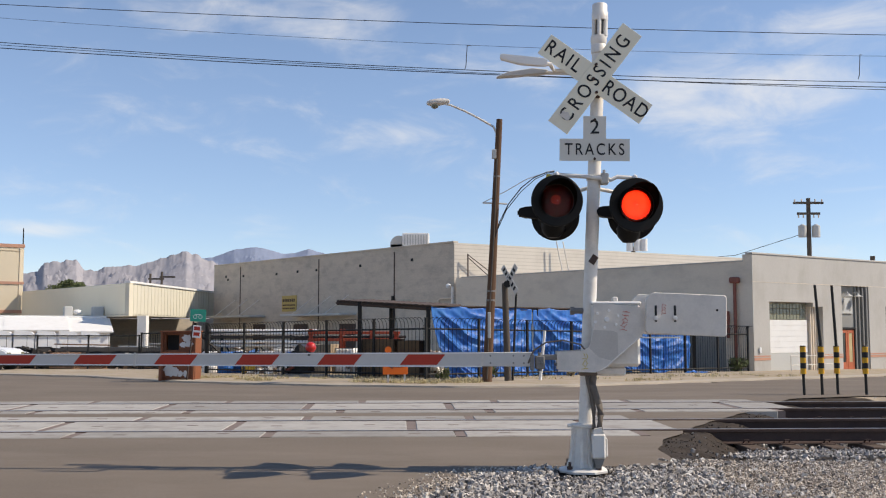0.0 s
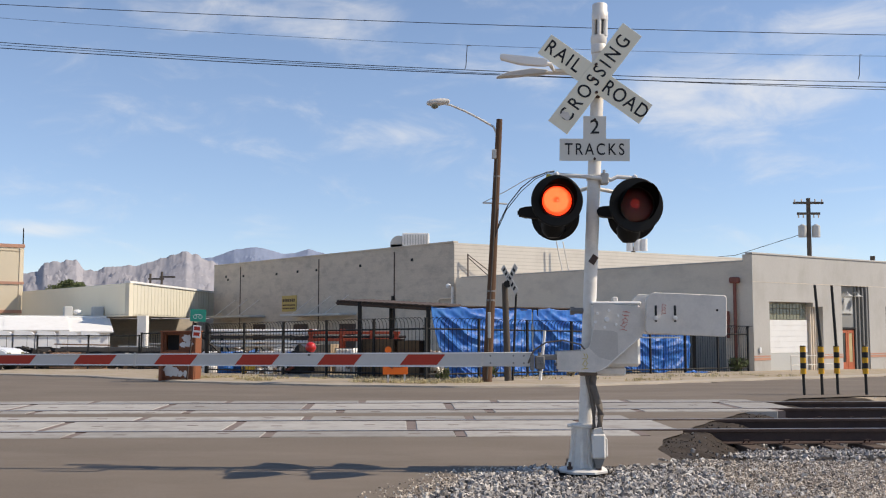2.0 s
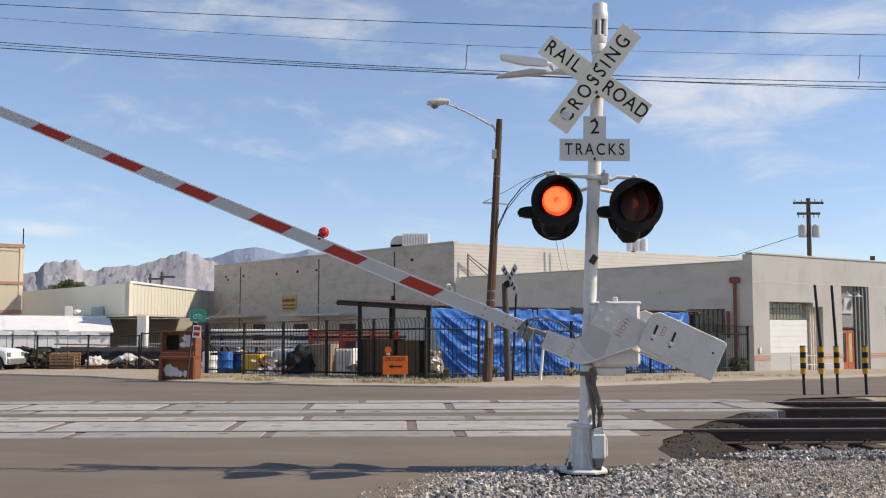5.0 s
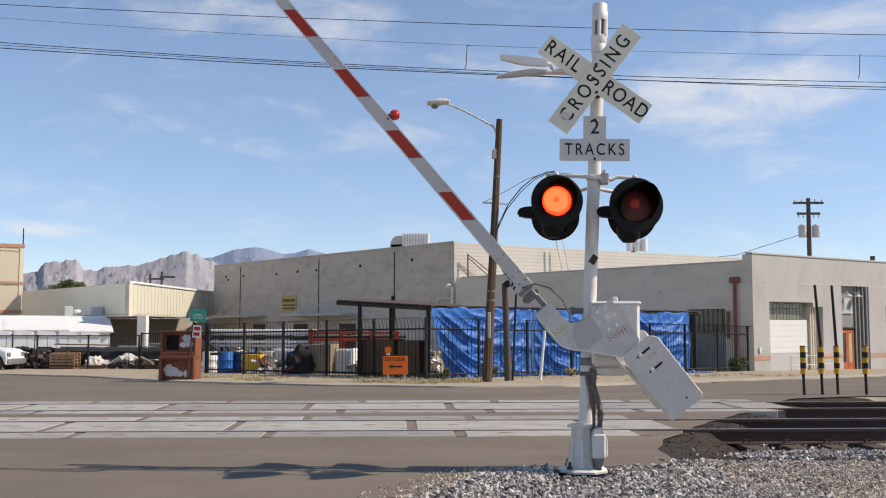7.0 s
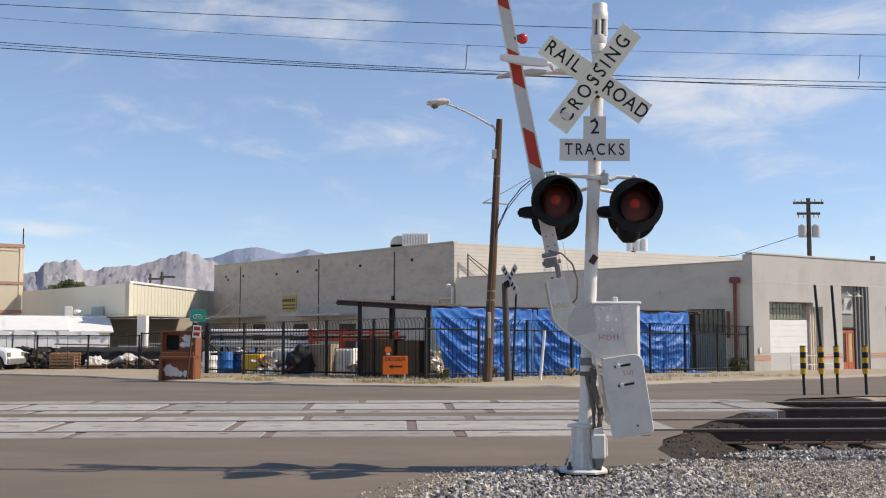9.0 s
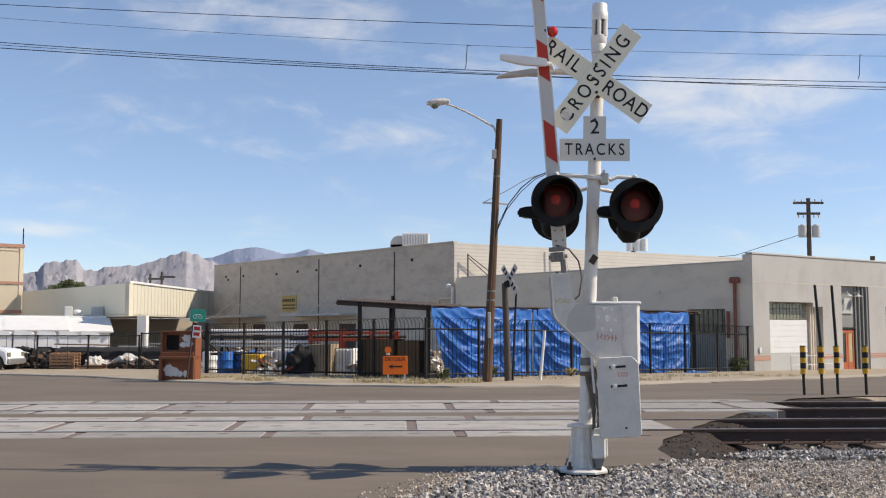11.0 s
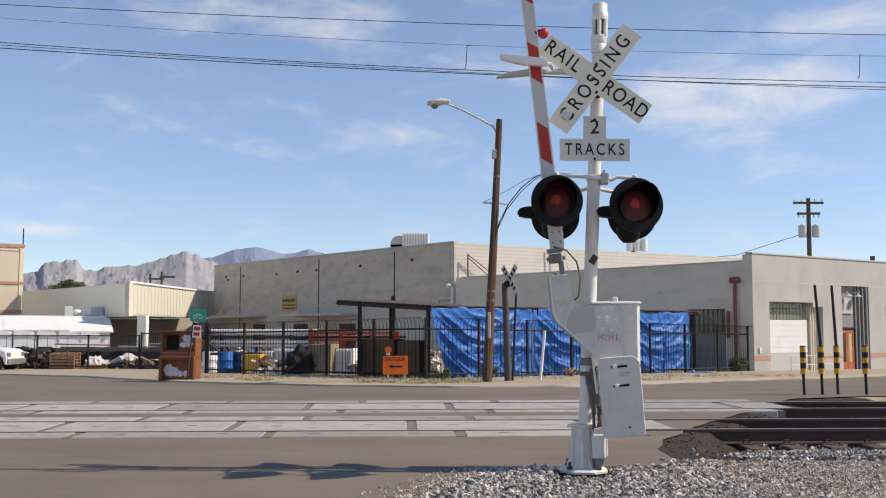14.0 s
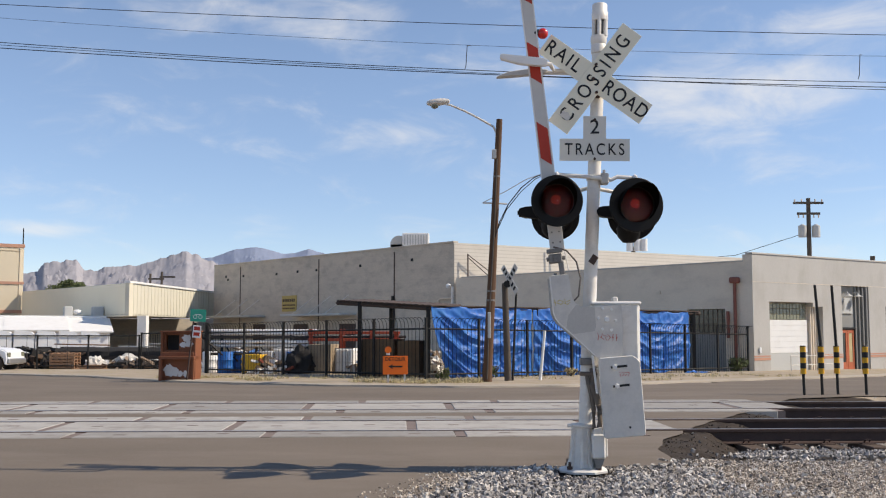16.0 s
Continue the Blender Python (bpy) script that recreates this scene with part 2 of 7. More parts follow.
def revolve(bm, profile, seg=24, m=None, ring=False):
    """Turns (radius, height) rows round z; a ring joins its last row to the first."""
    rings = []
    for r, z in profile:
        rings.append([bm.verts.new((r * math.cos(2 * math.pi * k / seg), r * math.sin(2 * math.pi * k / seg), z)) for k in range(seg)])
    for a, b in zip(rings, rings[1:]):
        for k in range(seg):
            bm.faces.new((a[k], a[(k + 1) % seg], b[(k + 1) % seg], b[k]))
    if ring:
        for k in range(seg):
            bm.faces.new((rings[-1][k], rings[-1][(k + 1) % seg], rings[0][(k + 1) % seg], rings[0][k]))
    else:
        bm.faces.new(rings[0][::-1])
        bm.faces.new(rings[-1])
    if m:
        for row in rings:
            for v in row:
                v.co = m @ v.co
    return bm


def prism(bm, pts, y0, y1, m=None):
    """A flat outline in x and z, made thick from y0 to y1."""
    a = [bm.verts.new((x, y0, z)) for x, z in pts]
    b = [bm.verts.new((x, y1, z)) for x, z in pts]
    bm.faces.new(a)
    bm.faces.new(b[::-1])
    for i in range(len(pts)):
        j = (i + 1) % len(pts)
        bm.faces.new((a[j], a[i], b[i], b[j]))
    if m:
        for v in a + b:
            v.co = m @ v.co
    return bm


def ball(bm, c, r, seg=12, rings=8, squash=1.0):
    prof = [(max(r * math.sin(math.pi * i / rings), 1e-4), -r * squash * math.cos(math.pi * i / rings)) for i in range(rings + 1)]
    return revolve(bm, prof, seg, Matrix.Translation(c))


def lettering(name, text, size, material, parent, m, depth=0.002, spacing=1.0, label="", narrow=1.0):
    """Raised letters of the built-in font, as a mesh standing in x and z, centred at m."""
    cu = bpy.data.curves.new(name, "FONT")
    cu.body, cu.size, cu.extrude, cu.align_x, cu.align_y, cu.space_character = text, size, depth, "CENTER", "CENTER", spacing
    cu.offset = size * 0.006
    tmp = bpy.data.objects.new(name, cu)
    scene.collection.objects.link(tmp)
    me = bpy.data.meshes.new_from_object(tmp.evaluated_get(bpy.context.evaluated_depsgraph_get()))
    bpy.data.objects.remove(tmp)
    me.transform(m @ pose(0, 0, 0, 90, 0, 0) @ Matrix.Diagonal((narrow, 1, 1, 1)))
    me.materials.clear()
    me.materials.append(material)
    ob = new(name, me)
    ob.parent = parent
    if label:
        tagged(ob, label)
    return ob


def wall(name, parent, a, b, z0, z1, thick, material, holes=(), label=""):
    """A wall from a to b (seen from its right-hand side when walking a to b), with rectangular holes (s0, s1, z0, z1)."""
    a, b = Vector((*a, 0)), Vector((*b, 0))
    L = (b - a).length
    m = Matrix.Translation(a) @ pose(0, 0, 0, 0, 0, math.degrees(math.atan2(b.y - a.y, b.x - a.x)))
    ss = sorted({0, L, *(h[0] for h in holes), *(h[1] for h in holes)})
    bm = bmesh.new()
    for s0, s1 in zip(ss, ss[1:]):
        cut = sorted((h[2], h[3]) for h in holes if h[0] <= s0 + 1e-6 and h[1] >= s1 - 1e-6)
        z = z0
        for c0, c1 in [*cut, (z1, z1)]:
            if c0 > z + 1e-4:
                box(bm, s0, s1, 0, thick, z, c0, m=m)
            z = max(z, c1)
    bmesh.ops.remove_doubles(bm, verts=bm.verts, dist=1e-4)
    inner = [f for f in bm.faces if len([g for g in bm.faces if g is not f and (g.calc_center_median() - f.calc_center_median()).length < 1e-4]) > 0] if len(bm.faces) < 90 else []
    bmesh.ops.delete(bm, geom=inner, context="FACES")
    ob = part(name, bm, material, parent, label)
    return ob, m


# ---- ground ----
def fall(y):
    """The land is level at the tracks and falls away gently beyond them."""
    return 0.0 if y < 20 else (-0.02 * (y - 20) if y < 60 else -0.8)


def road_edge_x(y):
    """The right-hand edge of the paved crossing."""
    pts = [(-60, -32.0), (8.27, -0.15), (9.67, 0.4), (10.05, 0.85), (10.22, 2.35), (10.9, 2.42), (11.6, 2.45), (12.5, 2.7), (14.1, 3.45), (19.9, 6.8), (21.2, 9.0), (22.3, 40.0)]
    for (y0, x0), (y1, x1) in zip(pts, pts[1:]):
        if y <= y1:
            return x0 + (x1 - x0) * (y - y0) / (y1 - y0)
    return 400.0


TRACK_YAW = 2.4
TRACK_M = pose(-0.65, 14.31, 0, 0, 0, TRACK_YAW)


def to_track(x, y):
    v = TRACK_M.inverted() @ Vector((x, y, 0))
    return v.x, v.y


def ground_z(x, y):
    z = fall(y)
    over = x - road_edge_x(y)
    s, t = to_track(x, y)
    if over > 0 and 0 < y < 21:
        k = min(1, max(0, over - 0.25) / 0.55)
        dip = -0.21 if t > -1.6 else -0.21 + min(0.19, (-1.6 - t) * 0.11)
        z += dip * k * k * (3 - 2 * k)
        if y > 10.7:
            z += min(1, over / 0.15) * (0.05 * noise.noise(Vector((x * 2.6, y * 2.6, 1.0))) + 0.035 * noise.noise(Vector((x * 8, y * 8, 4.0))) - 0.02)
    return z


def build_ground():
    xs = sorted({*np.round(np.arange(-22, 30.01, 0.5), 3), *np.round(np.arange(-1, 9, 0.12), 3), -3000, -900, -300, -120, -60, -35, 42, 60, 120, 300, 900, 3000})
    ys = sorted({*np.round(np.arange(-6, 62, 1.0), 3), *np.round(np.arange(7.4, 21.5, 0.16), 3), -3000, -600, -200, -60, -20, 80, 120, 250, 600, 1500, 4600})
    bm = bmesh.new()
    grid = [[bm.verts.new((x, y, ground_z(x, y) - 0.02)) for x in xs] for y in ys]
    for r0, r1 in zip(grid, grid[1:]):
        for i in range(len(xs) - 1):
            f = bm.faces.new((r0[i], r0[i + 1], r1[i + 1], r1[i]))
            c = f.calc_center_median()
            edge = c.x - road_edge_x(c.y) + 0.5 * noise.noise(c * 0.9)
            f.material_index = 1 if 7 < c.y < 20.9 and -1.5 < edge < 40 and (c.y > 10.9 or edge < 2.2) else 0
    tagged(link("ground", bm, [DIRT, SOIL], smooth=True), "pale sandy desert dirt ground", "ground", kind="structure")


def kerb_y(x):
    pts = [(-60, 52.0), (-16.8, 38.4), (-12.46, 35.3), (-8.0, 29.8), (-5.2, 27.9), (-3.3, 26.6), (0.2, 25.5), (3.1, 25.8), (5.8, 28.2), (8.9, 30.9), (12.3, 33.4), (16.1, 36.8), (60, 70)]
    for (x0, y0), (x1, y1) in zip(pts, pts[1:]):
        if x <= x1:
            return y0 + (y1 - y0) * (x - x0) / (x1 - x0)
    return 70.0


def build_roads():
    # the paved sheet: the crossing street and the street beyond the tracks
    bm = bmesh.new()
    ys = [-60, -20, -6, 0, 4, *np.arange(6, 20.3, 0.2), *np.arange(20.5, 40, 0.5), 45, 52]
    rows = []
    for y in ys:
        y = float(y)
        left, right = -60.0, min(road_edge_x(y), 60.0)
        row = []
        for k in range(61):
            x = left + (right - left) * k / 60
            if k == 60 and 6 < y < 20:
                x += 0.12 * noise.noise(Vector((y * 1.7, 3, 0)))
            row.append(x)
        rows.append((y, row))
    grid = [[bm.verts.new((x, y, ground_z(x, y) + 0.002)) for x in row] for y, row in rows]
    for (y0, ra), (y1, rb), g0, g1 in zip(rows, rows[1:], grid, grid[1:]):
        for i in range(60):
            if (y0 + y1) / 2 > kerb_y((ra[i] + ra[i + 1]) / 2) + 0.35:
                continue
            bm.faces.new((g0[i], g0[i + 1], g1[i + 1], g1[i]))
    loose = [v for v in bm.verts if not v.link_faces]
    bmesh.ops.delete(bm, geom=loose, context="VERTS")
    tagged(link("road", bm, ASPHALT, smooth=True), "worn grey-brown asphalt street over the crossing", "road", kind="structure")
    # verge beyond the kerb
    bm = bmesh.new()
    prev = None
    for i in range(480):
        x = -60 + i * 0.25
        y = kerb_y(x) + 0.25 * noise.noise(Vector((x * 0.6, 0, 4))) + 0.12 * noise.noise(Vector((x * 1.9, 0, 7)))
        zz = fall(y)
        col = [bm.verts.new((x, y, zz - 0.05)), bm.verts.new((x, y + 0.03, zz + 0.045)), bm.verts.new((x, y + 0.16, zz + 0.065)), bm.verts.new((x, y + 0.3, zz + 0.07))]
        for k in range(1, 13):
            yy = y + 0.3 + 1.3 * k
            col.append(bm.verts.new((x, yy, fall(yy) + (0.09 if k < 10 else 0.09 - 0.04 * (k - 9)))))
        if prev:
            for k in range(len(col) - 1):
                f = bm.faces.new((prev[k], col[k], col[k + 1], prev[k + 1]))
                f.material_index = 0 if k < 3 else 1
        prev = col
    tagged(link("pavement", bm, [KERB, VERGE], smooth=True), "concrete kerb and bare dirt verge with dry grass", "pavement", kind="structure")


KERB = mat("kerb_concrete", (0.39, 0.335, 0.27), 0.15, 1.5, 30, 0.9)
VERGE = mat("verge_dirt", (0.38, 0.31, 0.235), 0.35, 0.9, 18, 0.95, bump=0.6, dirt=(0.30, 0.245, 0.12), dirt_amount=0.8)
SOIL = mat("dark_soil", (0.036, 0.026, 0.019), 0.45, 3.5, 40, 0.95, bump=0.9, dirt=(0.075, 0.057, 0.043), dirt_amount=0.6)
build_ground()
build_roads()


# ---- railway ----
PANEL_L = 2.47


def build_tracks():
    for n, (off, s_end, seam0) in enumerate(((0.0, 3.78, -4.05), (3.51, 6.8, -3.35))):
        tr = thing("railway_track", (0, 0, 0), "railway track with worn steel rails and concrete crossing panels", "railway track", "two tracks of the crossing", "structure")
        tr.matrix_world = TRACK_M @ pose(0, off, 0)
        for t in (-0.7525, 0.7525):
            bm = bmesh.new()
            prof = [(-0.075, -0.175), (0.075, -0.175), (0.07, -0.16), (0.012, -0.145), (0.012, -0.03), (0.036, -0.022), (0.036, 0.012), (0.028, 0.018), (-0.028, 0.018), (-0.036, 0.012), (-0.036, -0.022), (-0.012, -0.03), (-0.012, -0.145), (-0.07, -0.16)]
            prism(bm, [(y, z) for y, z in prof], -60, 70, pose(0, t, 0, 0, 0, -90))
            rail = part("rail", bm, RUST, tr, "rusty steel rail")
            bm = bmesh.new()
            box(bm, -60, 70, t - 0.029, t + 0.029, 0.0185, 0.0215)
            part("rail_head", bm, RAILHEAD, rail, "shiny worn running surface")
        # concrete panels of the crossing, with patched joints between them
        for (t0, t1), shift in (((-1.44, -0.82), 0.0), ((-0.675, 0.675), -0.62), ((0.82, 1.50), 0.28)):
            if n == 1:
                t0, t1 = max(t0, -1.27), min(t1, 1.43)
            s = seam0 + shift - 6 * PANEL_L
            while s < s_end + (0.5 if t0 < -0.8 and n == 0 else 0):
                e = min(s + PANEL_L - 0.13, s_end + min(0.0, (t0 + 0.7) * 0.9))
                if e - s > 0.3:
                    bm = bmesh.new()
                    box(bm, s, e, t0, t1, -0.12, 0.016, 0.012)
                    pan = part("panel", bm, PANEL, tr)
                    if e - s > 1.5:
                        for ds in (0.45, e - s - 0.6):
                            bm = bmesh.new()
                            tt = (t0 + t1) / 2 + random.uniform(-0.1, 0.1)
                            box(bm, s + ds, s + ds + 0.15, tt - 0.03, tt + 0.03, 0.0165, 0.019)
                            part("lift_slot", bm, SEAM, pan)
                    bm = bmesh.new()
                    box(bm, e + 0.002, e + 0.128, t0 + 0.01, t1 - 0.01, -0.12, 0.009)
                    if e < s_end - 0.4:
                        part("joint", bm, SEAM, tr, "dark reddish patched joint")
                s += PANEL_L
        # timber ties and spikes where the track leaves the crossing
        s = s_end + 0.35
        bm0 = bmesh.new()
        box(bm0, -0.12, 0.12, -1.3, 1.3, -0.36, -0.178, 0.012)
        tie_mesh = None
        while s < 16:
            if tie_mesh is None:
                ob = part("tie", bm0, TIE, tr)
                tie_mesh = ob.data
            else:
                ob = new("tie", tie_mesh)
                ob.parent = tr
            ob.location, ob.rotation_euler = (s, random.uniform(-0.04, 0.04), 0), (0, 0, random.uniform(-0.02, 0.02))
            s += 0.55
        # clips and plates on the ties
        bm = bmesh.new()
        s = s_end + 0.35
        while s < 16:
            for t in (-0.7525, 0.7525):
                box(bm, s - 0.09, s + 0.09, t - 0.17, t + 0.17, -0.179, -0.166)
                for k in (-1, 1):
                    tube(bm, [(s - 0.03, t + k * 0.07, -0.16), (s - 0.03, t + k * 0.12, -0.12), (s + 0.03, t + k * 0.13, -0.12), (s + 0.04, t + k * 0.08, -0.15)], 0.011, 5)
            s += 0.55
        tagged(part("clip", bm, RUST, tr, "rusty rail clips and tie plates"), kind="stuff")


build_tracks()


def build_ballast():
    """Crushed stone round the mast and beside the rails."""
    rnd = random.Random(4)
    protos = []
    for _ in range(16):
        bm = bmesh.new()
        bmesh.ops.create_cube(bm, size=1.45)
        sx, sy, sz = rnd.uniform(0.7, 1.25), rnd.uniform(0.7, 1.2), rnd.uniform(0.5, 0.85)
        for v in bm.verts:
            k = rnd.uniform(0.5, 1.2)
            v.co = Vector((v.co.x * sx * k, v.co.y * sy * k, v.co.z * sz * k * rnd.uniform(0.6, 1.2)))
        bm.verts.ensure_lookup_table()
        protos.append((np.array([v.co[:] for v in bm.verts]), np.array([[v.index for v in f.verts] for f in bm.faces])))
        bm.free()
    verts, faces, base = [], [], 0

    def drop(x, y, z, r):
        nonlocal base
        pv, pf = protos[rnd.randrange(16)]
        rot = np.array(Euler((rnd.uniform(0, 6), rnd.uniform(0, 6), rnd.uniform(0, 6))).to_matrix())
        verts.append((pv * r) @ rot.T + np.array([x, y, z]))
        faces.append(pf + base)
        base += len(pv)

    def heap_of_stones(name, label, material):
        nonlocal base
        V, F = np.concatenate(verts), np.concatenate(faces)
        me = bpy.data.meshes.new(name)
        me.from_pydata(V.tolist(), [], F.tolist())
        me.materials.append(material)
        tagged(new(name, me), label, "gravel", kind="stuff")
        verts.clear()
        faces.clear()
        base = 0

    for _ in range(34000):
        x, y = rnd.uniform(-1.0, 9.5), rnd.uniform(7.6, 21.0)
        s, t = to_track(x, y)
        over = x - road_edge_x(y)
        if over < -0.05 + rnd.uniform(-0.25, 0.2):
            continue
        if over < 0.8 and y > 10.7 and rnd.random() < 0.985:
            continue
        if math.hypot(x - 1.36, y - 9.86) < 0.27:
            continue
        fine_patch = noise.noise(Vector((x * 0.5, y * 0.8, 2))) + (0.6 if x > 2.25 and y < 10.6 else -0.6)
        if fine_patch > 0.1 and rnd.random() < 0.8:
            continue
        r = rnd.uniform(0.016, 0.032) if fine_patch < 0.1 else rnd.uniform(0.007, 0.018)
        on_rail = any(abs(t - c) < 0.09 for c in (-0.7525, 0.7525, 2.7575, 4.2625))
        if on_rail:
            continue
        if abs(x - 1.36) < 0.3 and 9.2 < y < 10:
            r *= 0.5
        z = ground_z(x, y) - 0.02 + r * rnd.uniform(0.1, 0.6)
        drop(x, y, z, r)
    # thick fill round the foot of the mast
    for _ in range(14000):
        x, y = rnd.uniform(-0.5, 5.5), rnd.uniform(7.7, 10.6)
        if x - road_edge_x(y) < rnd.uniform(-0.12, 0.15) or (x > 2.6 + 0.5 * noise.noise(Vector((x, y, 5))) and rnd.random() < 0.95):
            continue
        if math.hypot(x - 1.36, y - 9.86) < 0.27:
            continue
        r = rnd.uniform(0.013, 0.031)
        if abs(x - 1.36) < 0.3 and y > 9.2:
            r *= 0.5
        drop(x, y, ground_z(x, y) + r * rnd.uniform(-0.3, 0.7), r)
    # the shoulder of ballast along the near rail and between the tracks
    for _ in range(9000):
        x = rnd.uniform(2.5, 9.5)
        t = rnd.choice((rnd.uniform(-2.75, -1.35), rnd.uniform(-2.6, -1.5), rnd.uniform(1.35, 2.2), rnd.uniform(4.8, 6.3)))
        p = TRACK_M @ Vector((x, t, 0))
        if p.x - road_edge_x(p.y) < rnd.uniform(0.9, 1.5):
            continue
        r = rnd.uniform(0.013, 0.028)
        drop(p.x, p.y, ground_z(p.x, p.y) + r * rnd.uniform(-0.3, 0.5) + (0.03 if t < -1.6 else 0.0), r)
    heap_of_stones("ballast", "crushed grey and tan railway ballast stones", STONE_MIX)
    # fine tan gravel over the open ground beside the rails
    for _ in range(30000):
        x, y = rnd.uniform(1.95, 6.2), rnd.uniform(7.7, 10.75)
        if x - road_edge_x(y) < 0.05 + 0.3 * rnd.random() or math.hypot(x - 1.36, y - 9.86) < 0.4:
            continue
        r = rnd.uniform(0.007, 0.016)
        drop(x, y, ground_z(x, y) - 0.008 + r * rnd.uniform(0.1, 0.8), r)
    heap_of_stones("fine_gravel", "fine tan gravel strewn beside the rails", FINE_MIX)
    # crumbs of dark soil heaped against the rail and at the end of the panels
    for _ in range(9000):
        x, y = rnd.uniform(2.2, 7.5), rnd.uniform(10.6, 18.3)
        over = x - road_edge_x(y)
        if not 0.02 < over < 1.6 or any(abs(to_track(x, y)[1] - c) < 0.1 for c in (-0.7525, 0.7525, 2.7575, 4.2625)):
            continue
        r = rnd.uniform(0.006, 0.022) * rnd.uniform(0.5, 1)
        drop(x, y, ground_z(x, y) - 0.024 + r * rnd.uniform(0.0, 0.5), r)
    heap_of_stones("soil_crumbs", "crumbled dark soil heaped beside the rails", SOIL_MIX)
    # scattered crumbs at the edge of the asphalt
    for _ in range(900):
        y = rnd.uniform(7.8, 10.1)
        x = road_edge_x(y) - abs(rnd.gauss(0, 0.25))
        r = rnd.uniform(0.005, 0.018)
        drop(x, y, ground_z(x, y) + r * 0.4, r)
    heap_of_stones("road_edge_gravel", "loose gravel strewn along the road edge", FINE_MIX)


def stone_mix(name, dark, low, middle, tan, pale):
    m = mat(name, (0.33, 0.31, 0.295), 0.2, 6, 50, 0.9, bump=0.3)
    nt = m.node_tree
    geo = nt.nodes.new("ShaderNodeNewGeometry")
    rp = nt.nodes.new("ShaderNodeValToRGB")
    cols = [(0.0, dark), (0.3, low), (0.55, middle), (0.78, tan), (1.0, pale)]
    el = rp.color_ramp.elements
    el[0].position, el[0].color = cols[0][0], (*cols[0][1], 1)
    el[1].position, el[1].color = cols[-1][0], (*cols[-1][1], 1)
    for p, c in cols[1:-1]:
        e = el.new(p)
        e.color = (*c, 1)
    nt.links.new(geo.outputs["Random Per Island"], rp.inputs["Fac"])
    nt.links.new(rp.outputs["Color"], nt.nodes["Principled BSDF"].inputs["Base Color"])
    return m


STONE_MIX = stone_mix("ballast_mix", (0.12, 0.108, 0.1), (0.27, 0.25, 0.235), (0.4, 0.372, 0.348), (0.5, 0.45, 0.4), (0.72, 0.675, 0.62))
SOIL_MIX = stone_mix("soil_crumb_mix", (0.045, 0.034, 0.026), (0.065, 0.05, 0.038), (0.085, 0.066, 0.051), (0.115, 0.09, 0.07), (0.2, 0.17, 0.14))
FINE_MIX = stone_mix("tan_gravel_mix", (0.16, 0.13, 0.105), (0.33, 0.275, 0.225), (0.46, 0.395, 0.33), (0.54, 0.46, 0.375), (0.76, 0.7, 0.62))
build_ballast()

# ---- buildings ----
DIR_L = Vector((-0.647, 0.763))
DIR_R = Vector((0.814, 0.581))


def along(p, d, s):
    return (p[0] + d[0] * s, p[1] + d[1] * s)


def flat_roof(name, parent, pts, z0, z1, material, label=""):
    bm = bmesh.new()
    a = [bm.verts.new((x, y, z0)) for x, y in pts]
    b = [bm.verts.new((x, y, z1)) for x, y in pts]
    bm.faces.new(a[::-1])
    bm.faces.new(b)
    for i in range(len(pts)):
        j = (i + 1) % len(pts)
        bm.faces.new((a[i], a[j], b[j], b[i]))
    return part(name, bm, material, parent, label)


SHOP_C = (12.6, 41.0)


def build_shop():
    """The low grey workshop on the corner: lit front, long shaded side."""
    th = thing("workshop_building", (0, 0, 0), "low grey stucco workshop building with roller door and salmon band", "building")
    c = SHOP_C
    far_r = along(c, DIR_R, 22.0)
    far_l = along(c, DIR_L, 18.4)
    back = along(far_l, DIR_R, 22.0)
    holes = [(1.06, 4.05, -0.9, 2.5), (4.05, 4.75, -0.9, 2.32), (6.17, 8.28, -0.9, 3.3), (9.62, 12.2, 0.75, 2.42)]
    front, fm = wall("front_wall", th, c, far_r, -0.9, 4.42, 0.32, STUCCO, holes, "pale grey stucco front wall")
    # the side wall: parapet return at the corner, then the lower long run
    wall("side_wall", th, far_l, along(c, DIR_L, 0.45), -1.3, 4.13, 0.3, STUCCO_SHADE_LIFT, [(15.19, 17.09, -0.4, 2.21)], "long grey side wall, its colour lightened against the shade")
    wall("parapet", th, along(c, DIR_L, 0.452), (c[0] - 0.002, c[1] + 0.002), -1.3, 4.42, 0.3, STUCCO_SHADE_LIFT)
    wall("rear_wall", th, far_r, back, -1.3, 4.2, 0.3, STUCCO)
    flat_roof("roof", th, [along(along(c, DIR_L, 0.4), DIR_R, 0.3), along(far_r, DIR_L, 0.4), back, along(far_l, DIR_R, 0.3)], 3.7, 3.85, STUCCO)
    bm = bmesh.new()
    m = fm
    box(bm, -0.05, 22.0, -0.035, 0.3, 4.425, 4.5, 0.01, m)
    part("coping", bm, STUCCO, th)
    return th, fm


SHOP, SHOP_M = build_shop()
HALL_C = (0.62, 55.2)


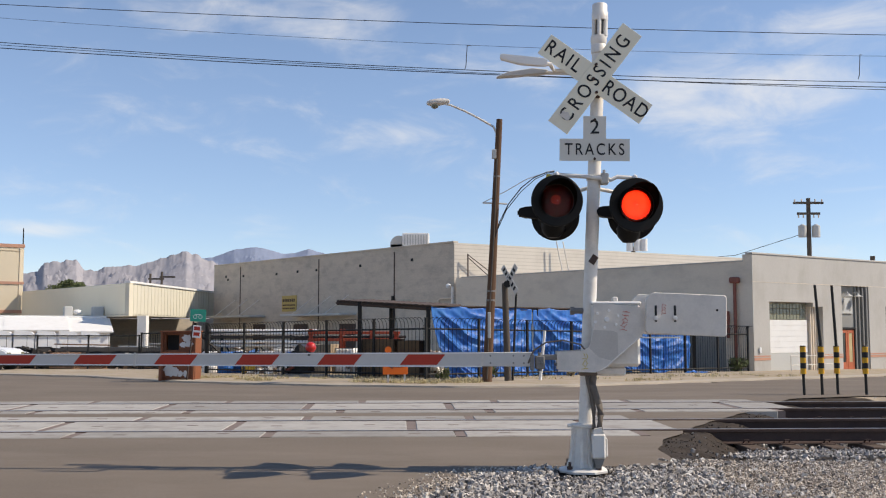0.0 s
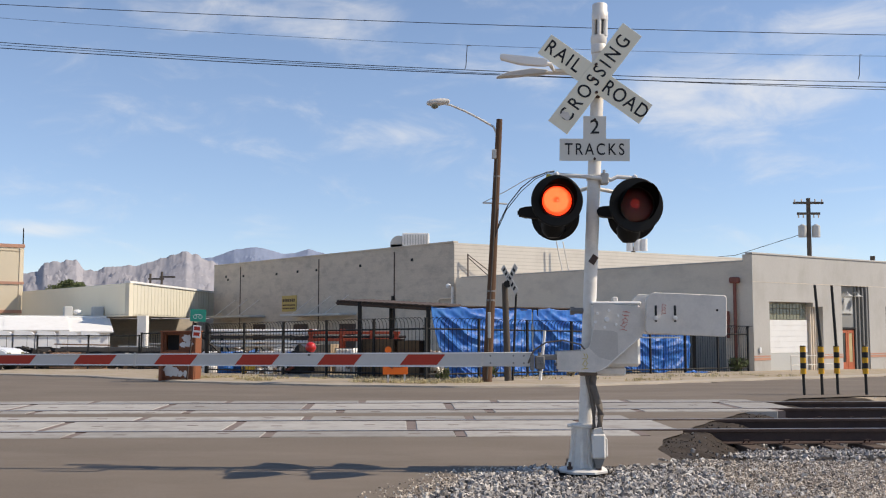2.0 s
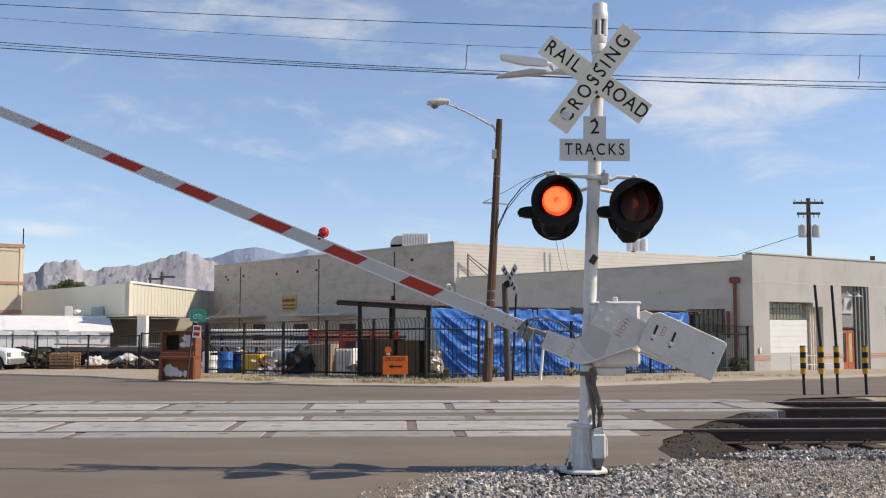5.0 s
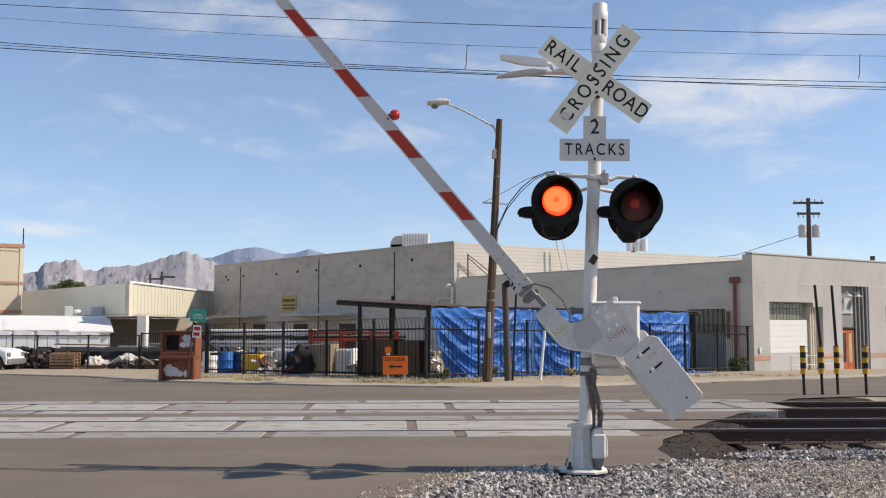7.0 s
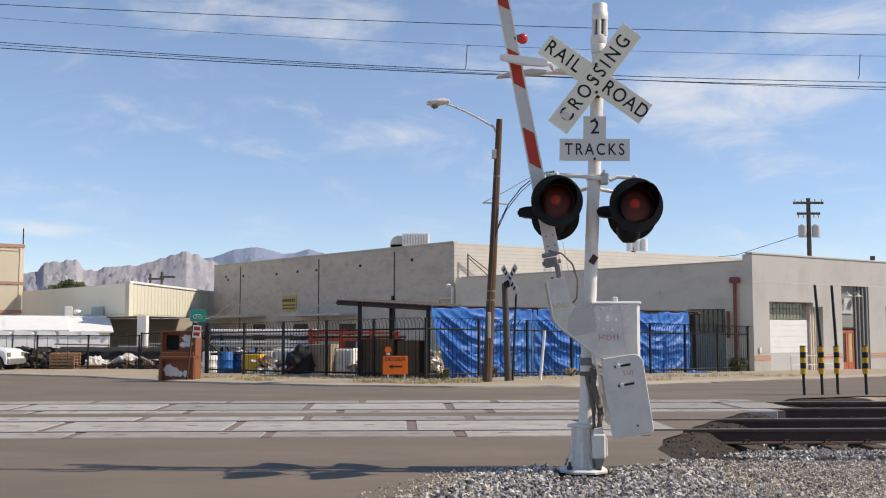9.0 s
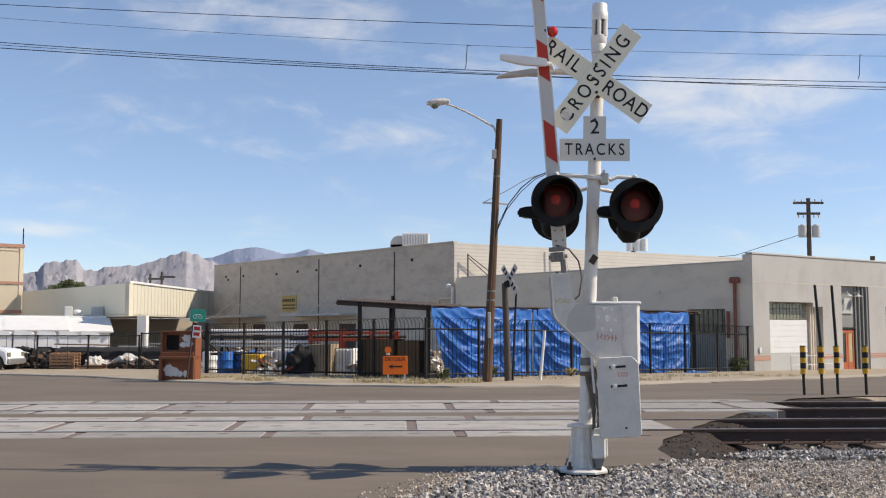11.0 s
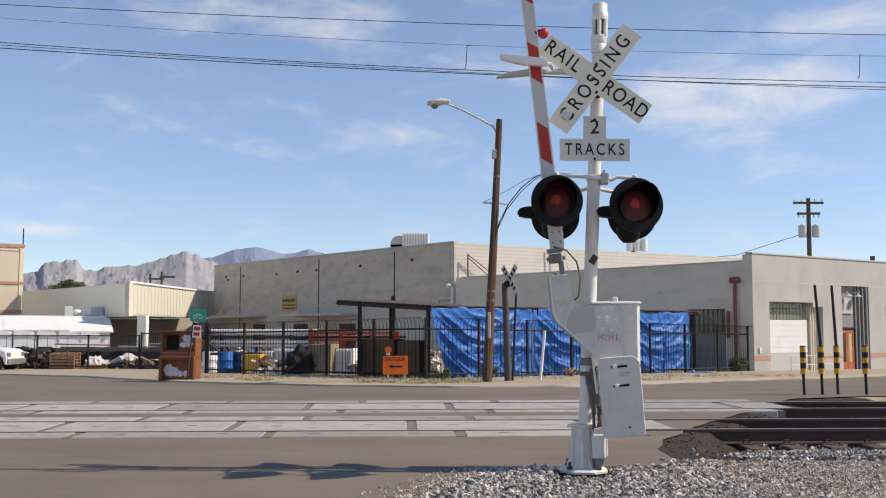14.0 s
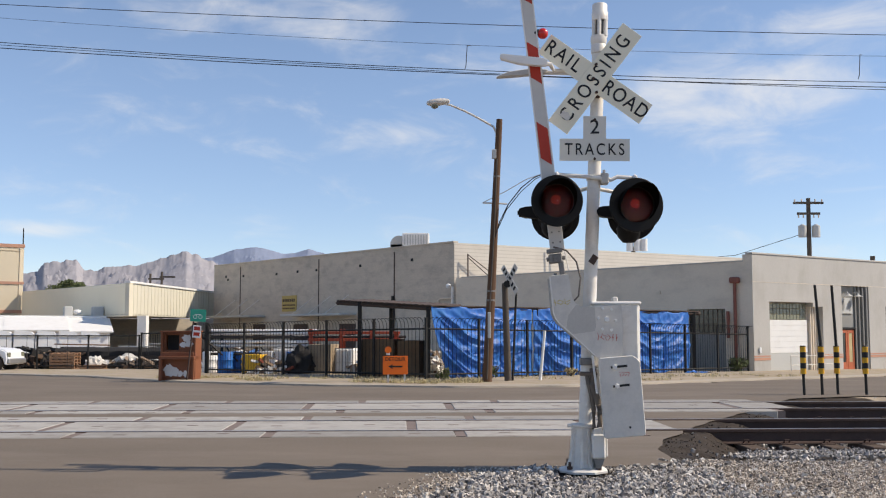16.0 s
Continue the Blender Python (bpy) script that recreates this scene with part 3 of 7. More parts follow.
def build_hall():
    """The tall concrete warehouse behind."""
    th = thing("warehouse_building", (0, 0, 0), "tall windowless tilt-up concrete warehouse with block side wall", "building")
    c = HALL_C
    far_l = along(c, DIR_L, 27.8)
    far_r = along(c, (0.853, 0.522), 24.0)
    # unseen end wall, angled back so that its shadow covers the beige fascia
    back = along(far_l, (0.3, 0.954), 24.0)
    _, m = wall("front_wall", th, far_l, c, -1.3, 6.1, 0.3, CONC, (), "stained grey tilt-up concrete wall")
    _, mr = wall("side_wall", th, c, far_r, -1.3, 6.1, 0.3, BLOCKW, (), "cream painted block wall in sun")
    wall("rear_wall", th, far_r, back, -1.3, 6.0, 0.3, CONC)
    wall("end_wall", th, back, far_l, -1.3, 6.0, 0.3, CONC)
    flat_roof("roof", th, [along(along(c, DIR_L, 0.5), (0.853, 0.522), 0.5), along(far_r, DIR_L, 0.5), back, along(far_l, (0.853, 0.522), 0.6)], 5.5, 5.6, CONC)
    return th, m, mr


HALL, HALL_M, HALL_RM = build_hall()


def build_left_blocks():
    th = thing("beige_building", (0, 0, 0), "beige building with ribbed metal fascia over a shaded entrance", "building")
    c = (-19.3, 62.0)
    l = along(c, (-0.66, 0.751), 19.0)
    r = (-18.0, 81.0)
    wall("left_fascia", th, l, c, 2.15, 4.2, 0.25, CREAM_SHADE_LIFT, (), "plain cream fascia, lightened in colour against its shade")
    _, m = wall("right_fascia", th, c, r, 2.2, 4.2, 0.25, BEIGE, (), "ribbed cream metal fascia")
    bm = bmesh.new()
    s = 0.1
    while s < 19:
        box(bm, s, s + 0.12, -0.018, 0.0, 2.2, 4.2, m=m)
        s += 0.62
    part("rib", bm, BEIGE, th, "ribs of the metal fascia")
    bm = bmesh.new()
    box(bm, -0.1, 19.1, -0.09, 0.3, 4.203, 4.33, m=m)
    part("coping", bm, WHITE, th)
    wall("back_wall", th, along(l, (1, 0.3), 3), along(r, (0.2, 1), 3), -0.9, 2.2, 0.3, CONC)
    flat_roof("roof", th, [c, r, along(r, (-1, 0.2), 14), l], 2.25, 2.3, BEIGE)
    bm = bmesh.new()
    box(bm, -18.95, -18.4, 62.6, 63.2, -0.9, 2.2)
    part("pillar", bm, WHITE, th, "white square pillar")
    # cream office block further left
    th = thing("cream_building", (0, 0, 0), "cream stucco office block with salmon bands", "building")
    c = (-31.9, 76.5)
    l = along(c, (-0.853, -0.522), 16)
    b = along(c, DIR_L, 14)
    wall("front_wall", th, l, c, -0.9, 7.75, 0.3, CREAM)
    wall("side_wall", th, c, b, -0.9, 7.75, 0.3, CREAM)
    wall("rear_wall", th, b, along(l, DIR_L, 14), -0.9, 7.75, 0.3, CREAM)
    wall("end_wall", th, along(l, DIR_L, 14), l, -0.9, 7.75, 0.3, CREAM)
    flat_roof("roof", th, [l, c, b, along(l, DIR_L, 14)], 7.2, 7.3, CREAM)
    ang = math.degrees(math.atan2(0.522, 0.853))
    for z0, z1 in ((4.75, 4.95), (2.55, 2.8), (7.55, 7.8)):
        bm = bmesh.new()
        box(bm, -0.02, 16.05, -0.06, 0.0, z0, z1, m=Matrix.Translation((*l, 0)) @ pose(0, 0, 0, 0, 0, ang))
        part("band", bm, SALMON, th, "salmon painted band")
    # white metal shed
    th = thing("white_shed", (0, 0, 0), "long low white metal shed with stepped eaves", "shed")
    a, b2 = (-32.0, 56.0), (-20.1, 61.0)
    wall("wall", th, a, b2, -0.9, 1.25, 0.2, WHITE_WALL)
    wall("end_wall", th, b2, along(b2, (-0.43, 0.9), 8), -0.9, 1.25, 0.2, WHITE_WALL)
    m = Matrix.Translation((*a, 0)) @ pose(0, 0, 0, 0, 0, math.degrees(math.atan2(b2[1] - a[1], b2[0] - a[0])))
    # roof in three low steps, each sheet lapping the next
    for k, (s0, s1, drop) in enumerate(((-1.0, 7.4, 0.0), (7.0, 10.6, 0.0), (10.2, 13.1, -0.12))):
        bm = bmesh.new()
        lo, hi = 1.3 + drop + 0.03 * k, 2.12 + drop + 0.03 * k
        vs = [bm.verts.new(m @ Vector(p)) for p in ((s0, -0.25, lo), (s1, -0.25, lo), (s1, 3.0, hi), (s0, 3.0, hi), (s0, -0.25, lo - 0.09), (s1, -0.25, lo - 0.09), (s1, 3.0, hi - 0.09), (s0, 3.0, hi - 0.09))]
        for f in ((0, 1, 2, 3), (7, 6, 5, 4), (0, 4, 5, 1), (1, 5, 6, 2), (2, 6, 7, 3), (3, 7, 4, 0)):
            bm.faces.new([vs[i] for i in f])
        sheet = part("roof_sheet", bm, WHITE, th, "white sloping roof sheet")
        bm = bmesh.new()
        box(bm, s0, s1, -0.29, -0.252, lo - 0.1, lo - 0.02, m=m)
        part("gutter", bm, PALE_EDGE, sheet)
    flat_roof("roof", th, [(-33.2, 58.7), (-21.25, 63.75), (-23.4, 68.2), (-36, 63)], 2.05, 2.2, WHITE)


build_left_blocks()


def build_mountains():
    """Two ridges: knots of (across, height) in thousandths of the distance, roughened by fractal noise."""
    near = [(-900, 40), (-600, 50), (-416, 55), (-403, 58), (-397, 66), (-385, 67), (-374, 69), (-364, 69), (-358, 60), (-345, 58), (-335, 62), (-305, 64), (-280, 70), (-264, 76), (-255, 79), (-249, 74), (-242, 73), (-228, 66), (-215, 62), (-180, 55), (-60, 45), (900, 40)]
    far = [(-900, 45), (-400, 50), (-290, 62), (-228, 72), (-208, 79), (-187, 82), (-172, 79), (-160, 75), (-147, 76), (-134, 80), (-120, 76), (-100, 70), (-40, 62), (900, 45)]
    for name, y, mtl, label, seed, knots in (("mountain_range", 3300, ROCK, "sunlit rocky desert mountains", 3, near), ("far_mountain_range", 4300, ROCK_FAR_HAZE, "distant mountain ridge with blue haze in its colour", 5, far)):
        bm = bmesh.new()
        rows = []
        nx, ny = 700, 44
        rough = 0.03 if name == "mountain_range" else 0.008
        for j in range(ny):
            v = j / (ny - 1)
            row = []
            for i in range(nx):
                u = -0.55 + 0.75 * i / (nx - 1)
                h = 0.0
                for (u0, h0), (u1, h1) in zip(knots, knots[1:]):
                    if u0 <= u * 1000 <= u1:
                        h = (h0 + (h1 - h0) * (u * 1000 - u0) / (u1 - u0)) / 1000
                h *= 1 + rough * v ** 12 * noise.fractal(Vector((u * 120, seed, 0)), 0.7, 2.1, 5)
                gully = noise.fractal(Vector((u * 60 + 1.5 * noise.noise(Vector((u * 20, v * 4, 1))), v * 7, seed)), 0.6, 2.2, 6)
                zz = h * (v ** 0.8) + 0.009 * gully * v * (1 - v) * 4
                d = y + 450 * v + 75 * gully * (1 - v * 0.85)
                row.append(bm.verts.new((u * d, d, max(zz * d, 0) - 2 * (1 - v))))
            rows.append(row)
        for a, b in zip(rows, rows[1:]):
            for i in range(nx - 1):
                bm.faces.new((a[i], a[i + 1], b[i + 1], b[i]))
        for i in range(nx - 1):
            t0, t1 = rows[-1][i], rows[-1][i + 1]
            w0, w1 = bm.verts.new((t0.co.x, t0.co.y + 120, -2)), bm.verts.new((t1.co.x, t1.co.y + 120, -2))
            bm.faces.new((t0, t1, w1, w0))
        tagged(link(name, bm, mtl, smooth=True), label, "mountain", kind="structure")


build_mountains()


# ---- crossing signal ----
RED_GLASS = glass("red_lens", (0.92, 0.085, 0.04), 0.12)


def ribbed(m, scale, strength):
    """Fine moulded prisms in a lens."""
    nt = m.node_tree
    co = nt.nodes.new("ShaderNodeTexCoord")
    vo = nt.nodes.new("ShaderNodeTexVoronoi")
    vo.inputs["Scale"].default_value = scale
    bp = nt.nodes.new("ShaderNodeBump")
    bp.inputs["Strength"].default_value, bp.inputs["Distance"].default_value = strength, 0.01
    nt.links.new(co.outputs["Object"], vo.inputs["Vector"])
    nt.links.new(vo.outputs["Distance"], bp.inputs["Height"])
    nt.links.new(bp.outputs["Normal"], nt.nodes["Principled BSDF"].inputs["Normal"])


ribbed(RED_GLASS, 75, 0.6)
BULB_A = glow("lit_lamp_bright", (1.0, 0.5, 0.3), 2.6)
BULB_HOT = glow("lamp_hot_centre", (1.0, 0.72, 0.55), 4.6)
BULB_B = glow("lit_lamp", (1.0, 0.3, 0.16), 1.35)
BULB_WARM = glow("lamp_warm_centre", (1.0, 0.38, 0.22), 2.0)
REFLECTOR = mat("dark_reflector", (0.07, 0.03, 0.028), 0.3, 8, 40, 0.6, 0.0, 0.1)
DISC_CENTRE = mat("pale_disc_centre", (0.75, 0.5, 0.45), 0.25, 30, 80, 0.5, 0.0, 0.2)
RUBBER = mat("grey_conduit", (0.15, 0.125, 0.105), 0.2, 6, 40, 0.7)
LAMP_HOUSING = mat("black_lamp_housing", (0.008, 0.0075, 0.007), 0.2, 4, 40, 0.5, bump=0.06, spec=0.2)
HOOD_BLACK = mat("matt_black_visor", (0.006, 0.0055, 0.005), 0.2, 4, 40, 0.95, bump=0.04, spec=0.02)
# for grimy clamps and joints, and for the painted shade of the gate flange
DARK_STEEL = mat("dirty_and_shaded_steel", (0.22, 0.21, 0.2), 0.3, 12, 50, 0.6, 0.3, 0.1)
CHIPPED = mat("yellow_marking", (0.55, 0.42, 0.08), 0.3, 6, 40, 0.7)
WORN = mat("worn_zinc", (0.51, 0.48, 0.44), 0.14, 5, 60, 0.55, 0.15, 0.06)
RED_MARK = mat("red_marking", (0.5, 0.13, 0.1), 0.3, 6, 40, 0.7)

SIGNAL = thing("crossing_signal", (1.358, 9.9, -0.02), "aluminium railroad crossing signal with flashing lamps and striped gate arm", "crossing signal", rz=-3.0)
LEAN = 0.047


def mast_x(z):
    return LEAN * z + 0.004


def bolt(bm, c, r, d=(0, -1, 0), h=0.02):
    c, d = Vector(c), Vector(d)
    cyl(bm, c, c + d * h, r, r * 0.9, 6)
    return bm


def blade(angle, text_left, text_right, whole, y, z, name):
    m = pose(0.146, y, z, 0, -angle, 0)
    bm = bmesh.new()
    box(bm, -0.61, 0.61, -0.004, 0.004, -0.115, 0.115, 0.0015, m)
    b = part(name, bm, SIGNW, SIGNAL, "cream reflective crossbuck blade")
    if whole:
        lettering("word", whole, 0.195, BLACKP, b, m @ pose(0.0, -0.0055, 0.0), spacing=1.42, narrow=0.84)
    else:
        lettering("word", text_left, 0.2, BLACKP, b, m @ pose(-0.385, -0.0055, 0), spacing=1.25, narrow=0.84)
        lettering("word", text_right, 0.2, BLACKP, b, m @ pose(0.365, -0.0055, 0), spacing=1.12, narrow=0.84)
    return b


def flasher(x, z, y, turn, bulb, k=1.0):
    """One front lamp: round background, hood, lens, lamp disc behind the lens."""
    m = pose(x, y, z, 0, 0, turn)
    bm = bmesh.new()
    rot = m @ pose(0, 0, 0, 90, 0, 0) @ Matrix.Diagonal((k, k, 1, 1))
    revolve(bm, [(0.165, 0.0), (0.245, 0.0), (0.252, 0.006), (0.252, 0.02), (0.245, 0.026), (0.165, 0.024)], 40, rot, ring=True)
    bg = part("background", bm, LAMP_HOUSING, SIGNAL, "round black lamp background", True)
    bm = bmesh.new()
    revolve(bm, [(0.165, -0.02), (0.19, -0.012), (0.185, -0.06), (0.15, -0.14), (0.1, -0.18), (0.02, -0.19)], 28, rot)
    part("housing", bm, LAMP_HOUSING, bg, "black cast lamp housing", True)
    # hood: an open visor longer at the top
    bm = bmesh.new()
    rows = []
    n = 36
    for i in range(n + 1):
        a = radians(-50 + 280 * i / n)
        ln = 0.05 + 0.25 * max(0.0, math.sin(a) * 0.72 + 0.28)
        for_r = 0.172
        rows.append([rot @ Vector((for_r * math.cos(a), for_r * math.sin(a), 0.02)), rot @ Vector((for_r * 1.02 * math.cos(a), for_r * 1.02 * math.sin(a) , 0.02 + ln)),
                     rot @ Vector(((for_r - 0.004) * 1.02 * math.cos(a), (for_r - 0.004) * 1.02 * math.sin(a), 0.02 + ln)), rot @ Vector(((for_r - 0.004) * math.cos(a), (for_r - 0.004) * math.sin(a), 0.02))])
    vs = [[bm.verts.new(p) for p in r] for r in rows]
    for r0, r1 in zip(vs, vs[1:]):
        for k in range(4):
            bm.faces.new((r0[k], r1[k], r1[(k + 1) % 4], r0[(k + 1) % 4]))
    for r in (vs[0], vs[-1]):
        bm.faces.new(r)
    part("hood", bm, HOOD_BLACK, bg, "matt black sheet visor", True)
    bm = bmesh.new()
    prof = [(0.158, 0.0), (0.158, 0.008), (0.13, 0.022), (0.09, 0.034), (0.045, 0.04), (0.004, 0.042), (0.004, 0.036), (0.045, 0.034), (0.09, 0.028), (0.13, 0.016)]
    revolve(bm, prof, 32, rot, ring=True)
    part("lens", bm, RED_GLASS, bg, "round red glass lens", True)
    # the lamp disc: one face lit, one dark; it turns about its upright axis
    bm = bmesh.new()
    dz = pose(0, 0, 0, 90, 0, 0)
    revolve(bm, [(0.001, 0.006), (0.138, 0.006), (0.138, 0.001), (0.001, 0.001)], 28, dz)
    nlit = len(bm.faces)
    revolve(bm, [(0.03, 0.0095), (0.09, 0.009), (0.118, 0.0065), (0.03, 0.0065)], 28, dz @ pose(-0.005, 0.01, 0), ring=True)
    nhot = len(bm.faces)
    revolve(bm, [(0.001, -0.001), (0.162, -0.001), (0.162, -0.006), (0.001, -0.0065)], 28, dz)
    ndark = len(bm.faces)
    revolve(bm, [(0.001, -0.0068), (0.046, -0.0068), (0.038, -0.012), (0.001, -0.015)], 20, dz @ pose(0.01, 0.012, 0))
    for i, f in enumerate(bm.faces):
        f.material_index = 0 if i < nlit else 2 if i < nhot else 1 if i < ndark else 3
    disc = part("lamp_disc", bm, [bulb, REFLECTOR, BULB_HOT if bulb is BULB_A else BULB_WARM, DISC_CENTRE], SIGNAL, "turning lamp disc, one face lit", True)
    disc.matrix_basis = m @ pose(0, 0.0, 0)
    return bg, disc, m


def rear_flasher(x, z, y, turn):
    m = pose(x, y, z, 0, 0, turn)
    rot = m @ pose(0, 0, 0, 90, 0, 0)
    bm = bmesh.new()
    revolve(bm, [(0.1, 0.0), (0.24, 0.0), (0.24, 0.02), (0.18, 0.03), (0.16, 0.1), (0.08, 0.16), (0.01, 0.165)], 32, rot)
    bg = part("rear_background", bm, LAMP_HOUSING, SIGNAL, "black rear-facing lamp", True)
    bm = bmesh.new()
    n = 24
    vs = []
    for i in range(n + 1):
        a = radians(-40 + 260 * i / n)
        ln = 0.08 + 0.22 * max(0.0, math.sin(a) * 0.7 + 0.3)
        vs.append([bm.verts.new(rot @ Vector((r * math.cos(a), r * math.sin(a), -q))) for r, q in ((0.17, 0.0), (0.172, ln), (0.168, ln), (0.166, 0.0))])
    for r0, r1 in zip(vs, vs[1:]):
        for k in range(4):
            bm.faces.new((r0[k], r1[k], r1[(k + 1) % 4], r0[(k + 1) % 4]))
    part("rear_hood", bm, LAMP_HOUSING, bg, "", True)


def build_signal():
    # base casting, plate and junction box
    bm = bmesh.new()
    revolve(bm, [(0.215, 0.0), (0.245, 0.006), (0.248, 0.026), (0.225, 0.042), (0.14, 0.052)], 8, pose(0, 0, 0.0, 0, 0, 22))
    part("base_plate", bm, MASTW, SIGNAL, "cast octagonal base plate", True)
    bm = bmesh.new()
    revolve(bm, [(0.118, 0.048), (0.1, 0.09), (0.092, 0.25), (0.082, 0.44), (0.07, 0.47)], 20, pose(-0.004, 0, 0))
    base = part("base_casting", bm, MASTW, SIGNAL, "ribbed cast aluminium mast base", True)
    for a in (20, 88, 160, 205, 262, 300, 335):
        bm = bmesh.new()
        prism(bm, [(0.07, 0.05), (0.172, 0.05), (0.15, 0.075), (0.128, 0.14), (0.104, 0.43), (0.07, 0.43)], -0.014, 0.014, pose(-0.004, 0, 0, 0, 0, a))
        bmesh.ops.bevel(bm, geom=list(bm.edges), offset=0.004, segments=1, affect="EDGES")
        part("rib", bm, MASTW, base)
    bm = bmesh.new()
    revolve(bm, [(0.075, 0.432), (0.112, 0.432), (0.118, 0.44), (0.118, 0.456), (0.11, 0.464), (0.075, 0.464)], 20, pose(-0.004, 0, 0), ring=True)
    cyl(bm, (-0.15, -0.03, 0.447), (-0.1, -0.03, 0.447), 0.018, 0.018, 8)
    part("collar", bm, MASTW, base, "cast clamping collar", True)
    for a in range(45, 360, 90):
        bm = bmesh.new()
        c = pose(0, 0, 0, 0, 0, a) @ Vector((0.195, 0, 0.042))
        cyl(bm, c, c + Vector((0, 0, 0.07)), 0.014, 0.014, 6)
        cyl(bm, c, c + Vector((0, 0, 0.028)), 0.027, 0.027, 6)
        part("anchor_bolt", bm, RUST, base)
    bm = bmesh.new()
    box(bm, 0.072, 0.2, -0.2, -0.03, 0.15, 0.385, 0.014)
    jb = part("junction_box", bm, MASTW, SIGNAL, "pale cast junction box")
    bm = bmesh.new()
    prism(bm, [(0.08, 0.387), (0.192, 0.387), (0.175, 0.41), (0.165, 0.445), (0.1, 0.43)], -0.185, -0.04)
    part("box_cap", bm, MASTW, jb)
    bm = bmesh.new()
    prism(bm, [(0.085, 0.148), (0.19, 0.148), (0.17, 0.1), (0.15, 0.06), (0.11, 0.06)], -0.18, -0.05)
    part("box_throat", bm, DARK_STEEL, jb)
    bm = bmesh.new()
    box(bm, 0.202, 0.222, -0.17, -0.06, 0.17, 0.34, 0.006)
    part("box_door", bm, MASTW, jb)
    # mast in two diameters
    bm = bmesh.new()
    cyl(bm, (mast_x(0.46), 0, 0.46), (mast_x(4.15), 0, 4.15), 0.066, 0.064, 28)
    part("mast", bm, MASTW, SIGNAL, "weathered aluminium mast", True)
    bm = bmesh.new()
    x = mast_x(4.3)
    revolve(bm, [(0.066, 4.12), (0.078, 4.13), (0.078, 4.2), (0.07, 4.215), (0.08, 4.24), (0.08, 4.3), (0.066, 4.31)], 24, pose(mast_x(4.2) , 0, 0))
    bell = part("bell_base", bm, MASTW, SIGNAL, "stepped aluminium collar", True)
    bm = bmesh.new()
    for a in range(20, 380, 60):
        p = Vector((mast_x(4.4) + 0.066 * math.cos(radians(a)), 0.066 * math.sin(radians(a)), 4.3))
        cyl(bm, p, p + Vector((0.006, 0, 0.19)), 0.019, 0.019, 8)
    part("bell_cage", bm, MASTW, bell, "slotted bell cage", True)
    bm = bmesh.new()
    cyl(bm, (mast_x(4.4), 0, 4.31), (mast_x(4.4), 0, 4.48), 0.045, 0.045, 16)
    part("bell_core", bm, DARK_STEEL, bell, "dark bell inside the cage", True)
    bm = bmesh.new()
    revolve(bm, [(0.08, 4.46), (0.082, 4.47), (0.082, 4.54), (0.076, 4.55), (0.076, 4.62), (0.07, 4.63)], 24, pose(mast_x(4.5), 0, 0))
    part("bell_cap", bm, MASTW, bell, "aluminium bell cap", True)
    # signs
    blade(-36.3, "RAIL", "ROAD", "", -0.125, 3.84, "crossbuck_blade")
    blade(52.5, "", "", "CROSSING", -0.137, 3.84, "crossbuck_blade")
    for dx, dz in ((0.0, 0.14), (0.0, -0.14), (-0.03, 0.0)):
        bm = bmesh.new()
        bolt(bm, (0.158 + dx, -0.142, 3.84 + dz), 0.016)
        part("crossbuck_bolt", bm, RUST, SIGNAL, "rusty sign bolt")
    for x0, z0 in ((0.1, 3.66), (0.09, 3.93)):
        bm = bmesh.new()
        box(bm, x0, 0.2, -0.12, 0.0, z0, z0 + 0.06, 0.008)
        part("crossbuck_clamp", bm, RUST, SIGNAL, "rusty sign clamp")
    bm = bmesh.new()
    pts = [(-0.343, -0.11), (0.343, -0.11), (0.343, 0.11), (0.112, 0.11), (0.112, 0.335), (-0.112, 0.335), (-0.112, 0.11), (-0.343, 0.11)]
    sm = pose(0.138, -0.092, 3.138, 0, 0.9, 0)
    prism(bm, pts, -0.004, 0.004, sm)
    tsign = part("track_count_sign", bm, SIGNG, SIGNAL, "grey inverted-T sign for two tracks")
    lettering("number", "2", 0.20, BLACKP, tsign, sm @ pose(0, -0.0055, 0.222))
    lettering("word", "TRACKS", 0.165, BLACKP, tsign, sm @ pose(0, -0.0055, 0.0), spacing=1.3, narrow=0.8)
    for z in (0.3, -0.09):
        bm = bmesh.new()
        bolt(bm, sm @ Vector((0, -0.004, z)), 0.014)
        part("sign_bolt", bm, RUST, tsign)
    # lamp cross arm
    bm = bmesh.new()
    za = 2.875
    tube(bm, [(-0.3, -0.02, za - 0.03), (-0.29, -0.03, za + 0.02), (-0.25, -0.03, za + 0.03), (0.05, -0.08, za), (0.2, -0.08, za - 0.02), (0.3, -0.06, za - 0.03), (0.36, -0.05, za + 0.0), (0.5, -0.04, za - 0.01), (0.545, -0.04, za - 0.03), (0.55, -0.04, za - 0.08)], 0.021, 10)
    tube(bm, [(-0.26, 0.12, za - 0.13), (0.0, 0.1, za - 0.11), (0.14, 0.09, za - 0.08)], 0.02, 8)
    tube(bm, [(0.14, 0.09, za - 0.09), (0.32, 0.12, za - 0.12), (0.44, 0.16, za - 0.16)], 0.02, 8)
    arm = part("lamp_cross_arm", bm, MASTW, SIGNAL, "white bent pipe cross arm", True)
    bm = bmesh.new()
    box(bm, 0.07, 0.2, -0.085, 0.08, za - 0.025, za + 0.02, 0.008)
    box(bm, 0.195, 0.275, -0.1, 0.02, za - 0.075, za + 0.035, 0.012)
    cyl(bm, (0.225, -0.11, za + 0.03), (0.225, -0.11, za + 0.06), 0.014, 0.014, 6)
    part("cross_arm_clamp", bm, WORN, arm, "dull cast clamp block")
